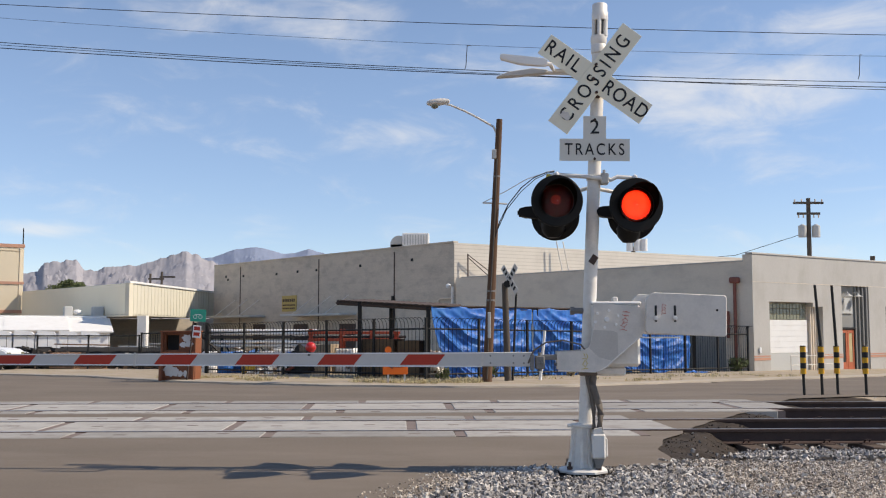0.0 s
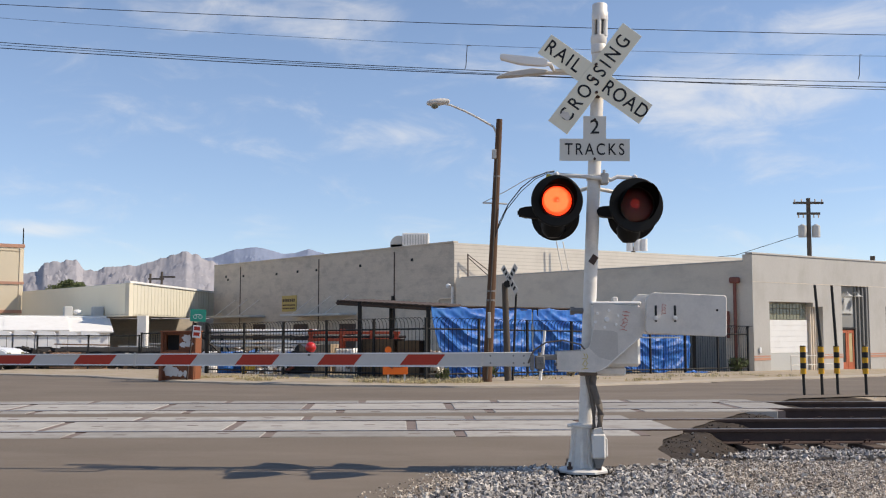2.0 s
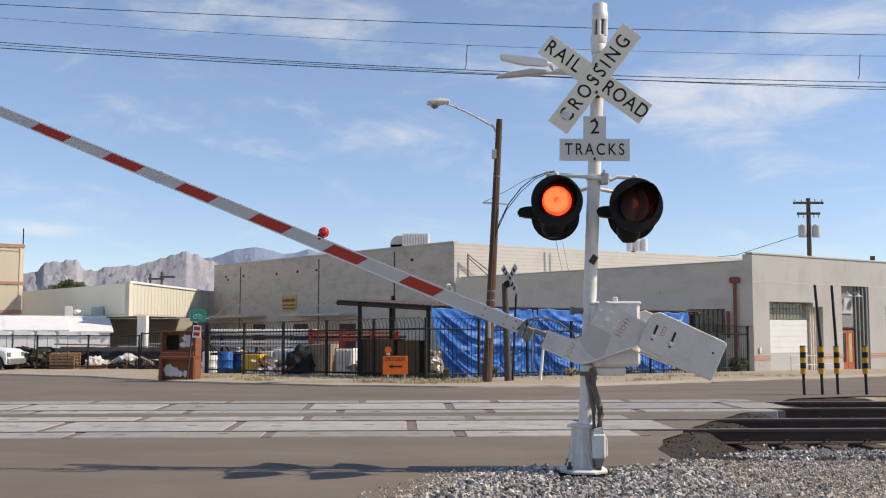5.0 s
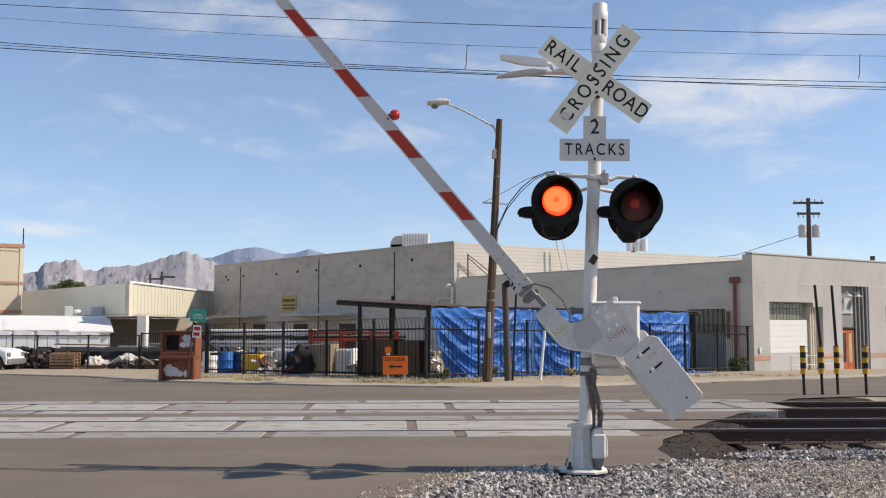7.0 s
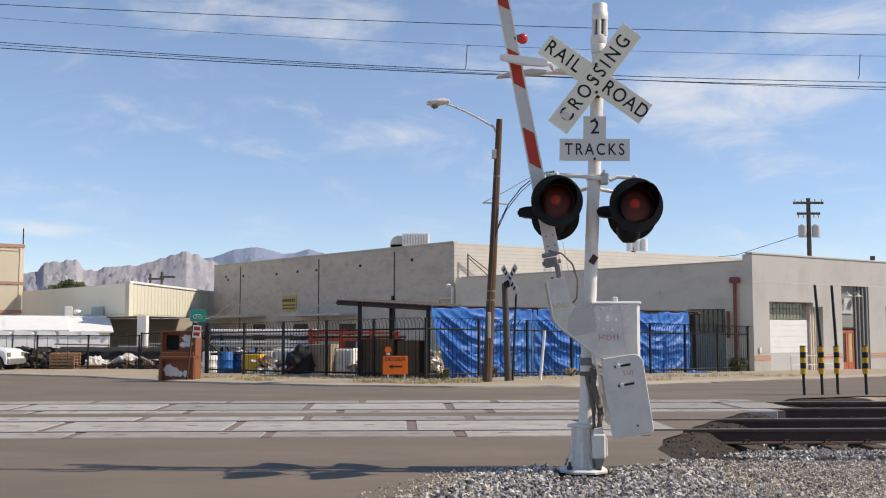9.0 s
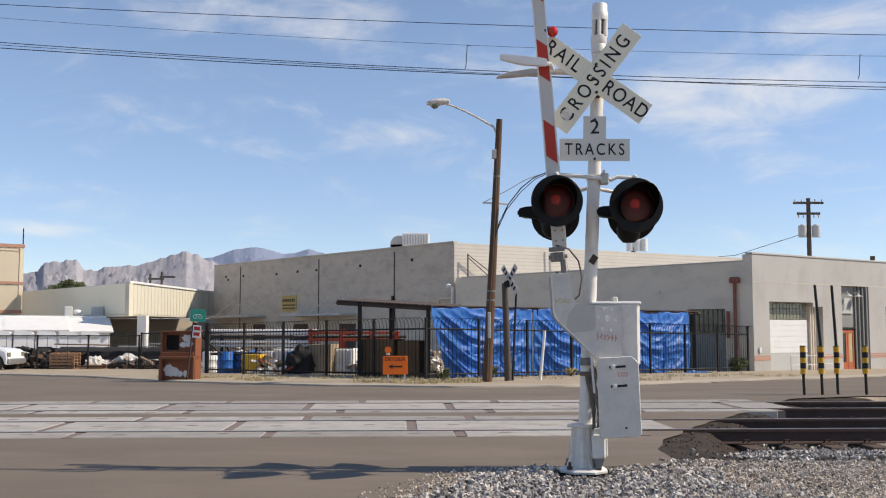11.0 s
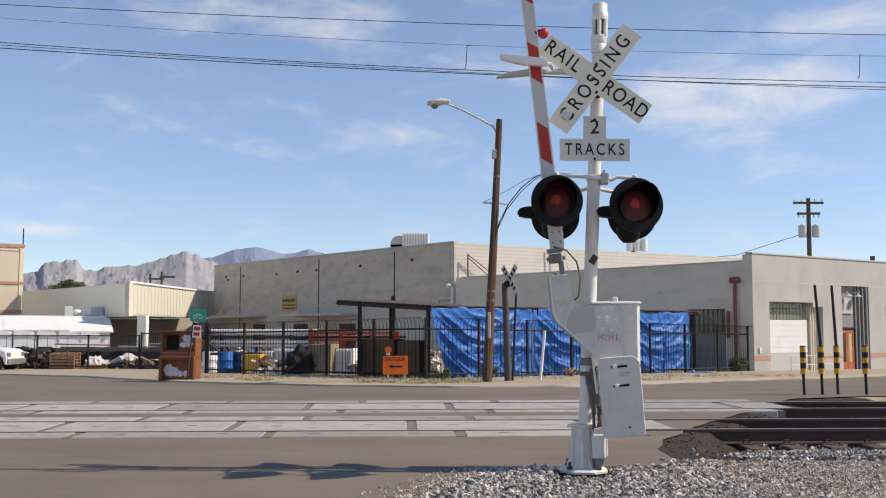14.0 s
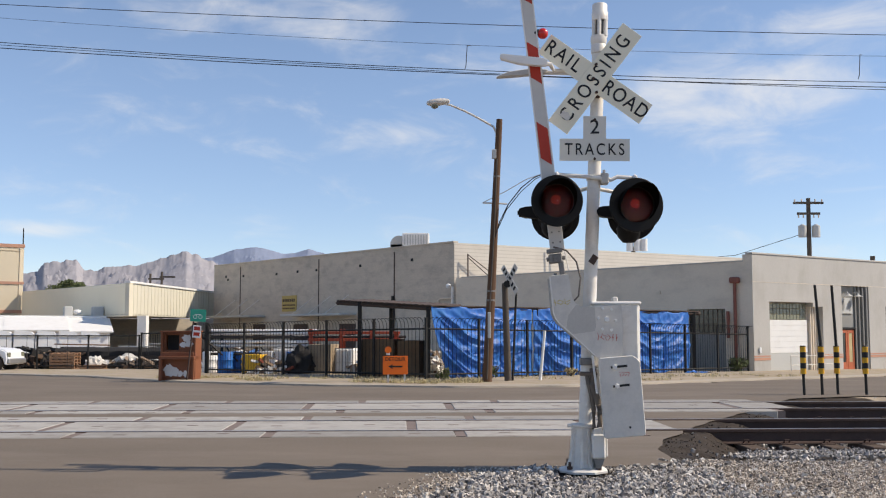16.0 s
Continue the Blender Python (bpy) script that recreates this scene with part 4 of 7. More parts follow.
    bm = bmesh.new()
    box(bm, -0.335, -0.27, -0.05, 0.02, za - 0.06, za + 0.035, 0.01)
    part("end_bracket", bm, CHIPPED, arm, "worn yellow end bracket")
    a = flasher(-0.256, 2.593, -0.42, 4, BULB_A, 0.978)
    b = flasher(0.488, 2.549, -0.42, 8, BULB_B, 1.026)
    for x, z in ((-0.245, za + 0.005), (0.5, za - 0.03)):
        bm = bmesh.new()
        tube(bm, [(x, -0.03, z), (x, -0.3, z - 0.005), (x, -0.34, z - 0.02), (x, -0.345, z - 0.1)], 0.02, 8)
        part("lamp_bracket", bm, MASTW, arm, "white pipe bracket", True)
    for x0 in (-0.26, 0.5):
        rear_flasher(x0 + 0.02, 2.5, 0.1, -8)
        bm = bmesh.new()
        prism(bm, [(x0 - 0.36, 2.5), (x0 - 0.36, 2.56), (x0 - 0.3, 2.585), (x0 - 0.1, 2.6), (x0 - 0.1, 2.46), (x0 - 0.28, 2.48)], -0.06, 0.06)
        es = list(bm.edges)
        bmesh.ops.bevel(bm, geom=es, offset=0.015, segments=2, affect="EDGES")
        part("side_hood", bm, LAMP_HOUSING, SIGNAL, "black sheet visor of the rear lamp")
    for x, z in ((-0.27, 2.4), (0.47, 2.35)):
        bm = bmesh.new()
        revolve(bm, [(0.1, 0.05), (0.12, 0.02), (0.11, -0.06), (0.06, -0.12), (0.01, -0.125)], 16, pose(x, 0.0, z))
        part("lamp_bowl", bm, LAMP_HOUSING, arm, "black lamp casing", True)
    # gate mechanism case fixed to the mast
    bm = bmesh.new()
    box(bm, 0.085, 0.552, -0.13, 0.18, 1.02, 1.63, 0.03)
    case = part("mechanism_case", bm, MASTW, SIGNAL, "cast aluminium gate mechanism case")
    bm = bmesh.new()
    box(bm, 0.078, 0.562, -0.14, 0.19, 1.615, 1.648, 0.012)
    part("case_lid", bm, WHITE, case)
    bm = bmesh.new()
    cyl(bm, (-0.1, 0.0, 1.56), (0.06, 0.0, 1.56), 0.03, 0.03, 10)
    cyl(bm, (-0.11, 0.0, 1.56), (-0.07, 0.0, 1.56), 0.045, 0.045, 6)
    part("case_clamp", bm, DARK_STEEL, case, "grimy mast clamp")
    bm = bmesh.new()
    box(bm, 0.29, 0.345, -0.1, -0.03, 1.64, 1.695, 0.012)
    part("lifting_lug", bm, GALV, case)
    bm = bmesh.new()
    box(bm, -0.02, 0.13, -0.1, 0.1, 1.03, 1.1, 0.01)
    part("lower_clamp", bm, DARK_STEEL, case)
    bm = bmesh.new()
    box(bm, 0.1, 0.42, -0.06, 0.14, 0.93, 1.02, 0.02)
    part("case_sump", bm, MASTW, case)
    # conduit from the case down to the base
    bm = bmesh.new()
    tube(bm, [(0.1, -0.06, 1.0), (0.1, -0.07, 0.9), (0.09, -0.09, 0.84), (0.12, -0.1, 0.74), (0.15, -0.1, 0.66), (0.165, -0.1, 0.56), (0.15, -0.1, 0.42)], 0.034, 10)
    tube(bm, [(0.04, -0.07, 0.95), (0.05, -0.08, 0.86), (0.08, -0.085, 0.75), (0.1, -0.09, 0.6), (0.1, -0.09, 0.42)], 0.022, 8)
    part("conduit", bm, RUBBER, SIGNAL, "dark flexible conduit", True)
    bm = bmesh.new()
    box(bm, -0.03, 0.14, -0.1, 0.1, 0.93, 0.97, 0.01)
    part("conduit_clamp", bm, RUBBER, SIGNAL)
    # side lamp bracket, a pale twin fluorescent-like fitting above the arm
    bm = bmesh.new()
    prism(bm, [(-0.79, 4.0), (-0.785, 4.055), (-0.55, 4.025), (-0.36, 4.005), (-0.325, 3.985), (-0.33, 3.925), (-0.42, 3.93), (-0.6, 3.945)], -0.33, -0.27)
    es = list(bm.edges)
    bmesh.ops.bevel(bm, geom=es, offset=0.01, segments=2, affect="EDGES")
    fit = part("side_fitting", bm, WHITE, SIGNAL, "white slanted lamp fitting beside the crossbuck")
    # lower plate: grey in place of white because it catches less light
    bm = bmesh.new()
    prism(bm, [(-0.83, 3.93), (-0.7, 3.985), (-0.45, 4.02), (-0.3, 4.0), (-0.32, 3.965), (-0.6, 3.945)], 0.1, 0.2)
    es = list(bm.edges)
    bmesh.ops.bevel(bm, geom=es, offset=0.008, segments=1, affect="EDGES")
    part("rear_fitting", bm, GREYP, fit, "lower lamp fitting, its weaker light put into a grey colour")
    bm = bmesh.new()
    tube(bm, [(-0.36, -0.3, 3.955), (-0.3, -0.29, 3.95), (-0.25, -0.05, 3.945), (0.16, -0.03, 3.94)], 0.022, 10)
    part("fitting_arm", bm, MASTW, fit)
    bm = bmesh.new()
    cyl(bm, (-0.34, 0.15, 3.98), (0.16, 0.06, 3.94), 0.02, 0.02, 10)
    part("fitting_arm", bm, MASTW, fit)
    # the label on the mast
    bm = bmesh.new()
    box(bm, -0.03, 0.035, -0.0715, -0.066, -0.045, 0.045, m=pose(mast_x(2.05), 0, 2.06, 0, 35, 12))
    part("sticker", bm, RUST, SIGNAL, "peeling dark sticker")
    # sprayed sticker over the first letter of the lower blade
    q = pose(0.146, -0.1445, 3.84, 0, -52.5, 0)
    bm = bmesh.new()
    pts = [(-0.47 + 0.045 * (1 + 0.3 * math.sin(5 * k)) * math.cos(k * 0.524), 0.01 + 0.055 * (1 + 0.25 * math.cos(3 * k)) * math.sin(k * 0.524)) for k in range(12)]
    prism(bm, pts, -0.001, 0.001, q)
    part("sticker", bm, GALV, SIGNAL, "grey scrawled sticker")
    return a[1], b[1], a[2], b[2]


DISC_L, DISC_R, DISC_LM, DISC_RM = build_signal()
PIVOT = (0.22, -0.225, 1.474)


def build_gate():
    """The swinging gate: side plates, counterweight and striped arm, about the pivot."""
    bm = bmesh.new()
    pts = [(-0.125, 0.155), (0.02, 0.148), (0.345, 0.112), (0.36, 0.09), (0.36, -0.125), (0.33, -0.155), (0.05, -0.40), (-0.01, -0.455), (-0.06, -0.485), (-0.115, -0.50), (-0.465, -0.492), (-0.468, -0.31),
           (-0.27, -0.302), (-0.225, -0.295), (-0.185, -0.275), (-0.155, -0.235), (-0.138, -0.18), (-0.128, -0.1)]
    plate = list(pts)
    prism(bm, pts, -0.012, 0.012)
    bmesh.ops.recalc_face_normals(bm, faces=bm.faces)
    gate = part("gate_arm", bm, GALV, SIGNAL, "grey steel gate arm support plate")
    gate.matrix_basis = pose(*PIVOT)
    # flange along the lower edge; the shaded gap behind it is put into its colour
    bm = bmesh.new()
    low = [(-0.465, -0.486), (-0.115, -0.494), (-0.06, -0.479), (-0.01, -0.449), (0.05, -0.394), (0.33, -0.149)]
    for (x0, z0), (x1, z1) in zip(low, low[1:]):
        L = math.hypot(x1 - x0, z1 - z0)
        box(bm, 0, L, 0.0, 0.11, -0.008, 0.0, m=pose(x0, 0, z0, 0, -math.degrees(math.atan2(z1 - z0, x1 - x0)), 0))
    part("flange", bm, DARK_STEEL, gate, "inner flange along the lower edge, shade in its dark colour")
    # bright rolled lip of the plate and the bolted end bracket
    bm = bmesh.new()
    tube(bm, [(x, -0.006, z - 0.004) for x, z in low], 0.0095, 6)
    part("plate_lip", bm, MASTW, gate, "pale rolled lip", True)
    bm = bmesh.new()
    box(bm, -0.475, -0.466, 0.013, 0.105, -0.475, -0.315, 0.003)
    part("end_bracket", bm, GALV, gate)
    for z in (-0.35, -0.43):
        bm = bmesh.new()
        bolt(bm, (-0.475, 0.06, z), 0.018, (-1, 0, 0), 0.02)
        part("bracket_bolt", bm, DARK_STEEL, gate)
    bm = bmesh.new()
    prism(bm, [(-0.146, -0.205), (-0.126, -0.1), (0.06, -0.11), (0.1, -0.13), (0.105, -0.335), (0.04, -0.392), (-0.08, -0.36), (-0.17, -0.275)], -0.0133, -0.0121)
    part("worn_patch", bm, WORN, gate, "duller worn patch of bare zinc")
    bm = bmesh.new()
    prism(bm, [(-0.47, -0.475), (-0.47, -0.31), (-0.3, -0.31), (-0.26, -0.475)], 0.1, 0.116)
    part("rear_plate", bm, GALV, gate)
    for k in range(7):
        a = radians(60 * k + 20)
        bm = bmesh.new()
        if k == 6:
            bolt(bm, (0, -0.012, 0), 0.027, h=0.026)
        else:
            bolt(bm, (0.115 * math.cos(a), -0.012, 0.082 * math.sin(a) + 0.002), 0.015, h=0.02)
        part("hub_bolt", bm, WHITE, gate, "pale steel hub bolt")
    # counterweight
    for y0, y1, pts, nm in ((-0.075, -0.014, [(0.365, 0.19), (0.39, 0.225), (0.435, 0.255), (1.1, 0.226), (1.122, 0.205), (1.115, -0.15), (1.095, -0.167), (0.375, -0.132), (0.357, -0.112)], "counterweight"),
                            (0.43, 0.48, [(0.29, 0.16), (0.31, 0.21), (0.36, 0.255), (1.0, 0.225), (1.03, 0.2), (1.03, -0.14), (1.0, -0.16), (0.3, -0.14)], "rear_counterweight")):
        bm = bmesh.new()
        prism(bm, pts, y0, y1)
        es = [e for e in bm.edges]
        bmesh.ops.bevel(bm, geom=es, offset=0.006, segments=1, affect="EDGES")
        cw = part(nm, bm, GALV, gate, "thick grey steel counterweight plate")
    bm = bmesh.new()
    cyl(bm, (0.7, -0.01, 0.05), (0.7, 0.44, 0.05), 0.03, 0.03, 12)
    part("tie_bar", bm, GALV, gate)
    bm = bmesh.new()
    prism(bm, plate, 0.418, 0.429)
    part("rear_arm_plate", bm, WORN, gate, "second arm plate behind the case")
    for x in (0.455, 0.635):
        bm = bmesh.new()
        box(bm, x - 0.011, x + 0.011, -0.079, -0.0745, -0.025, 0.13)
        part("slot", bm, DARK, gate, "dark adjusting slot")
        bm = bmesh.new()
        cyl(bm, (x, -0.07, 0.012), (x, -0.125, 0.012), 0.016, 0.016, 8)
        bolt(bm, (x, -0.078, 0.012), 0.025, h=0.018)
        part("slot_bolt", bm, WHITE, gate)
    bm = bmesh.new()
    bolt(bm, (1.03, -0.075, 0.085), 0.012, h=0.004)
    part("weight_hole", bm, DARK, gate)
    bm = bmesh.new()
    box(bm, 0.0, 0.36, -0.01, 0.1, -0.012, 0.0, m=pose(0.33, 0, -0.168))
    part("shelf_plate", bm, WHITE, gate)
    # worn paint marks, unreadable: thin slanted strokes
    rnd = random.Random(12)
    for x0, z0, n, dx, dz, h, y, mt, lab in ((0.155, -0.1, 6, 0.006, 0.034, 0.022, -0.0125, RED_MARK, "faded red paint stroke"), (0.525, 0.055, 4, 0.002, 0.026, 0.014, -0.0755, RED_MARK, "faded red paint stroke"),
                                             (-0.215, -0.47, 5, 0.003, 0.032, 0.02, -0.0125, CHIPPED, "faded yellow paint stroke")):
        for k in range(n):
            for j in (-1, 1):
                bm = bmesh.new()
                q = pose(x0 + dx * k + 0.012 * j, 0, z0 + dz * k, 0, rnd.uniform(-70, 70), 0)
                box(bm, -h, h, y - 0.001, y, -0.0028, 0.0028, m=q)
                part("paint_stroke", bm, mt, gate, lab)
    # shear pin joint
    bm = bmesh.new()
    box(bm, -0.62, -0.46, 0.02, 0.09, -0.37, -0.32, 0.006)
    box(bm, -0.69, -0.6, 0.01, 0.1, -0.46, -0.33, 0.01)
    cyl(bm, (-0.645, 0.05, -0.48), (-0.645, 0.05, -0.3), 0.02, 0.02, 8)
    for x in (-0.66, -0.63):
        bolt(bm, (x, 0.01, -0.4), 0.014, h=0.02)
    box(bm, -0.74, -0.70, 0.0, 0.09, -0.47, -0.32, 0.004)
    arm_parts = [part("arm_joint", bm, DARK_STEEL, gate, "steel hinge joint of the arm")]
    bm = bmesh.new()
    tube(bm, [(-0.75, 0.02, -0.42), (-0.7, 0.0, -0.3), (-0.58, -0.01, -0.22), (-0.42, -0.01, -0.2), (-0.25, 0.0, -0.24), (-0.2, 0.02, -0.3)], 0.009, 6)
    part("lamp_cable", bm, RUBBER, gate, "thin black cable loop", True)
    # arm: a shallow box with pale edge rails, tapering
    bm = bmesh.new()
    prism(bm, [(-7.6, -0.32), (-0.72, -0.296), (-0.72, -0.434), (-7.6, -0.41)], 0.02, 0.07)
    es = list(bm.edges)
    bmesh.ops.bevel(bm, geom=es, offset=0.004, segments=1, affect="EDGES")
    arm_parts.append(part("beam", bm, GREYP, gate, "grey reflective gate arm with red stripes"))
    for top in (True, False):
        bm = bmesh.new()
        z0, z1 = (-0.300, -0.322) if top else (-0.430, -0.406)
        d = 0.012
        prism(bm, [(-7.6, z1 - d / 2), (-1.2, z0 - 0.003 - d / 2), (-1.2, z0 - 0.003 + d / 2), (-7.6, z1 + d / 2)], 0.014, 0.0195)
        arm_parts.append(tagged(part("edge_rail", bm, WHITE, gate), "white edge rail of the arm"))
    for k in range(7):
        s0 = 1.635 + 0.806 * k
        s1 = s0 + 0.36
        bm = bmesh.new()
        prism(bm, [(-s1, -0.417), (-s0, -0.417), (-s0 + 0.08, -0.317), (-s1 + 0.08, -0.317)], 0.0165, 0.0195)
        arm_parts.append(part("stripe", bm, REDP, gate, "red reflective stripe"))
    for x in (-1.2, -4.6):
        bm = bmesh.new()
        box(bm, x - 0.01, x + 0.01, 0.012, 0.018, -0.43, -0.3)
        arm_parts.append(part("splice", bm, GALV, gate))
    for x in (-0.8, -0.9, -1.12):
        for z in (-0.33, -0.40):
            bm = bmesh.new()
            bolt(bm, (x, 0.02, z), 0.01, h=0.008)
            arm_parts.append(part("beam_bolt", bm, DARK_STEEL, gate))
    # arm lamp
    bm = bmesh.new()
    ball(bm, (-2.868, 0.045, -0.248), 0.054, 16, 10)
    arm_parts.append(part("arm_lamp", bm, RED_LAMP, gate, "round red arm lamp", True))
    bm = bmesh.new()
    cyl(bm, (-2.88, 0.05, -0.34), (-2.88, 0.05, -0.28), 0.03, 0.04, 10)
    arm_parts.append(part("lamp_socket", bm, BLACKP, gate))
    # the beam hangs a little low at its root
    for ob in arm_parts:
        ob.matrix_basis = pose(-0.712, 0, -0.383, 0, -0.1, 0) @ pose(0.72, 0, 0.365)
    return gate


RED_LAMP = mat("red_lamp_glass", (0.55, 0.02, 0.015), 0.1, 4, 30, 0.15, bump=0.0, spec=0.6)
GATE = build_gate()


# ---- workshop details ----
GLASS_DARK = mat("dark_window_glass", (0.035, 0.04, 0.04), 0.2, 2, 20, 0.12, bump=0.02, spec=0.6)
GLASS_BLOCK = mat("glass_block", (0.2, 0.2, 0.14), 0.25, 3, 20, 0.25, bump=0.2, spec=0.6)
DOOR_ORANGE = mat("orange_brown_door", (0.47, 0.13, 0.06), 0.15, 2, 20, 0.6)
PALE_GREY = mat("pale_grey_panel", (0.50, 0.50, 0.48), 0.08, 1, 20, 0.7)
MID_GREY = mat("mid_grey_panel", (0.27, 0.265, 0.25), 0.12, 1.2, 20, 0.8)
WINDOW_BROWN = mat("rusty_window_bars", (0.16, 0.13, 0.1), 0.25, 3, 30, 0.8)
RED_PIPE = mat("red_oxide_pipe", (0.26, 0.10, 0.075), 0.3, 3, 30, 0.8)
CONC_PALE = mat("pale_step_concrete", (0.55, 0.51, 0.45), 0.12, 2, 30, 0.9)
YELLOW = mat("traffic_yellow", (0.72, 0.37, 0.03), 0.12, 4, 40, 0.6)
ORANGE = mat("detour_orange", (0.85, 0.16, 0.02), 0.08, 3, 30, 0.6)
GREEN_SIGN = mat("green_sign", (0.03, 0.36, 0.24), 0.1, 3, 30, 0.5)
TARP = mat("blue_tarpaulin", (0.018, 0.125, 0.44), 0.4, 1.6, 16, 0.5, bump=0.4, spec=0.35, dirt=(0.045, 0.21, 0.5), dirt_amount=0.6)
PIANO = mat("red_brown_veneer", (0.235, 0.085, 0.042), 0.2, 2.5, 30, 0.6, stretch=(1, 1, 4))
RACK_RED = mat("rack_red_steel", (0.42, 0.085, 0.045), 0.25, 3, 30, 0.7)
PALLET = mat("pallet_wood", (0.34, 0.20, 0.12), 0.3, 3, 30, 0.9, stretch=(1, 1, 3))
BLUE_PLASTIC = mat("blue_plastic", (0.02, 0.13, 0.42), 0.15, 3, 30, 0.45)
YELLOW_PLASTIC = mat("yellow_plastic", (0.72, 0.42, 0.04), 0.15, 3, 30, 0.5)
SCRAP = mat("dark_scrap", (0.055, 0.048, 0.045), 0.5, 4, 30, 0.8, bump=0.5)
TAN_BOARD = mat("tan_board", (0.33, 0.25, 0.17), 0.25, 3, 30, 0.9, stretch=(1, 1, 4))
CARDBOARD = mat("brown_board", (0.17, 0.105, 0.06), 0.25, 3, 30, 0.9)
LEAF = mat("dusty_leaves", (0.10, 0.12, 0.05), 0.4, 4, 30, 0.8)
STRAW = mat("dry_grass", (0.47, 0.39, 0.22), 0.3, 3, 30, 0.95)
CHROME = mat("silver_paint", (0.5, 0.5, 0.5), 0.1, 3, 30, 0.35, 0.7, 0.05)
GRAF = mat("white_spray_paint", (0.72, 0.70, 0.68), 0.1, 8, 40, 0.7)


FLUTE = mat("dark_grey_flute", (0.2, 0.2, 0.195), 0.1, 2, 20, 0.8)


def build_shop_details():
    m, th = SHOP_M, SHOP
    # roller door bay: glass blocks, white door, base wall
    bm = bmesh.new()
    box(bm, 1.06, 4.05, 0.3, 0.4, 0.36, 1.74, 0.01, m)
    door = part("roller_door", bm, WHITE, th, "white closed roller door")
    bm = bmesh.new()
    for k in range(5):
        box(bm, 1.1, 4.0, 0.294, 0.3, 0.6 + 0.23 * k, 0.606 + 0.23 * k, m=m)
    part("slat_joint", bm, PALE_GREY, door)
    bm = bmesh.new()
    box(bm, 1.06, 4.05, 0.3, 0.42, -0.9, 0.355, m=m)
    part("door_base", bm, PALE_GREY, th)
    bm = bmesh.new()
    box(bm, 1.06, 4.05, 0.4, 0.44, 1.74, 2.5, m=m)
    part("transom_backing", bm, STUCCO_SHADE_LIFT, th)
    for r in range(3):
        for k in range(13):
            bm = bmesh.new()
            box(bm, 1.08 + 0.228 * k, 1.285 + 0.228 * k, 0.34, 0.402, 1.765 + 0.235 * r, 1.98 + 0.235 * r, 0.012, m)
            part("glass_block", bm, GLASS_BLOCK, th)
    # fluted recess beside the bay
    bm = bmesh.new()
    box(bm, 4.05, 4.75, 0.36, 0.44, -0.9, 2.4, m=m)
    part("recess_back", bm, STUCCO_SHADE_LIFT, th)
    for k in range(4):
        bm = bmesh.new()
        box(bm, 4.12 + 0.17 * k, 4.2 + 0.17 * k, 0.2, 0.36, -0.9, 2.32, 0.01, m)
        part("flute", bm, STUCCO_SHADE_LIFT, th)
    # entrance: panel above, double door, fluted side
    bm = bmesh.new()
    box(bm, 6.17, 8.28, 0.22, 0.3, -0.9, 3.3, m=m)
    part("entrance_back", bm, MID_GREY, th)
    bm = bmesh.new()
    box(bm, 6.3, 7.25, 0.16, 0.218, 2.05, 2.75, 0.01, m)
    sign = part("entrance_sign", bm, PALE_GREY, th, "grey sign panel with darker shapes")
    for c in (6.3, 6.82):
        bm = bmesh.new()
        revolve(bm, [(0.01, 0.0), (0.17, 0.0), (0.17, 0.008), (0.01, 0.008)], 20, m @ pose(c + 0.2, 0.158, 2.4, 90, 0, 0) @ Matrix.Diagonal((0.7, 1.4, 1, 1)))
        part("sign_shape", bm, MID_GREY, sign)
    for c in (6.6, 7.35):
        bm = bmesh.new()
        tube(bm, [m @ Vector((c, 0.2, 2.98)), m @ Vector((c, 0.0, 3.02)), m @ Vector((c, -0.06, 2.9))], 0.025, 6)
        revolve(bm, [(0.04, 0.1), (0.06, 0.04), (0.2, -0.04), (0.19, -0.05)], 14, m @ pose(c, -0.06, 2.86))
        part("gooseneck_lamp", bm, PALE_GREY, th, "grey gooseneck sign lamp")
    bm = bmesh.new()
    box(bm, 6.17, 7.35, 0.1, 0.22, 1.36, 1.44, m=m)
    box(bm, 7.27, 7.35, 0.1, 0.22, -0.45, 1.36, m=m)
    frame_ = part("door_frame", bm, BLACK, th)
    for x0 in (6.22, 6.75):
        bm = bmesh.new()
        box(bm, x0, x0 + 0.12, 0.14, 0.2, -0.42, 1.33, 0.01, m)
        box(bm, x0 + 0.4, x0 + 0.52, 0.14, 0.2, -0.42, 1.33, 0.01, m)
        box(bm, x0 + 0.12, x0 + 0.4, 0.14, 0.2, -0.42, -0.1, m=m)
        box(bm, x0 + 0.12, x0 + 0.4, 0.14, 0.2, 1.2, 1.33, m=m)
        d = part("entrance_door", bm, DOOR_ORANGE, th, "orange-brown glazed entrance door")
        bm = bmesh.new()
        box(bm, x0 + 0.12, x0 + 0.4, 0.165, 0.18, -0.1, 1.2, m=m)
        part("pane", bm, GLASS_DARK if x0 < 6.5 else STRAW, d)
    for k in range(4):
        bm = bmesh.new()
        box(bm, 7.42 + 0.215 * k, 7.53 + 0.215 * k, 0.0 + 0.05 * (3 - k), 0.22, -0.9, 3.3, 0.01, m)
        part("flute", bm, FLUTE, th)
    bm = bmesh.new()
    box(bm, 5.6, 8.9, -1.0, 0.5, -0.9, -0.44, 0.02, m)
    part("step", bm, CONC_PALE, th, "concrete entrance step")
    # window at the far end
    bm = bmesh.new()
    box(bm, 9.62, 12.2, 0.2, 0.24, 0.75, 2.42, m=m)
    part("window", bm, GLASS_DARK, th)
    # salmon bands
    for s0, s1 in ((-0.004, 1.06), (4.75, 6.17), (8.28, 22.0)):
        for z0, z1 in ((0.09, 0.2), (0.235, 0.285)):
            bm = bmesh.new()
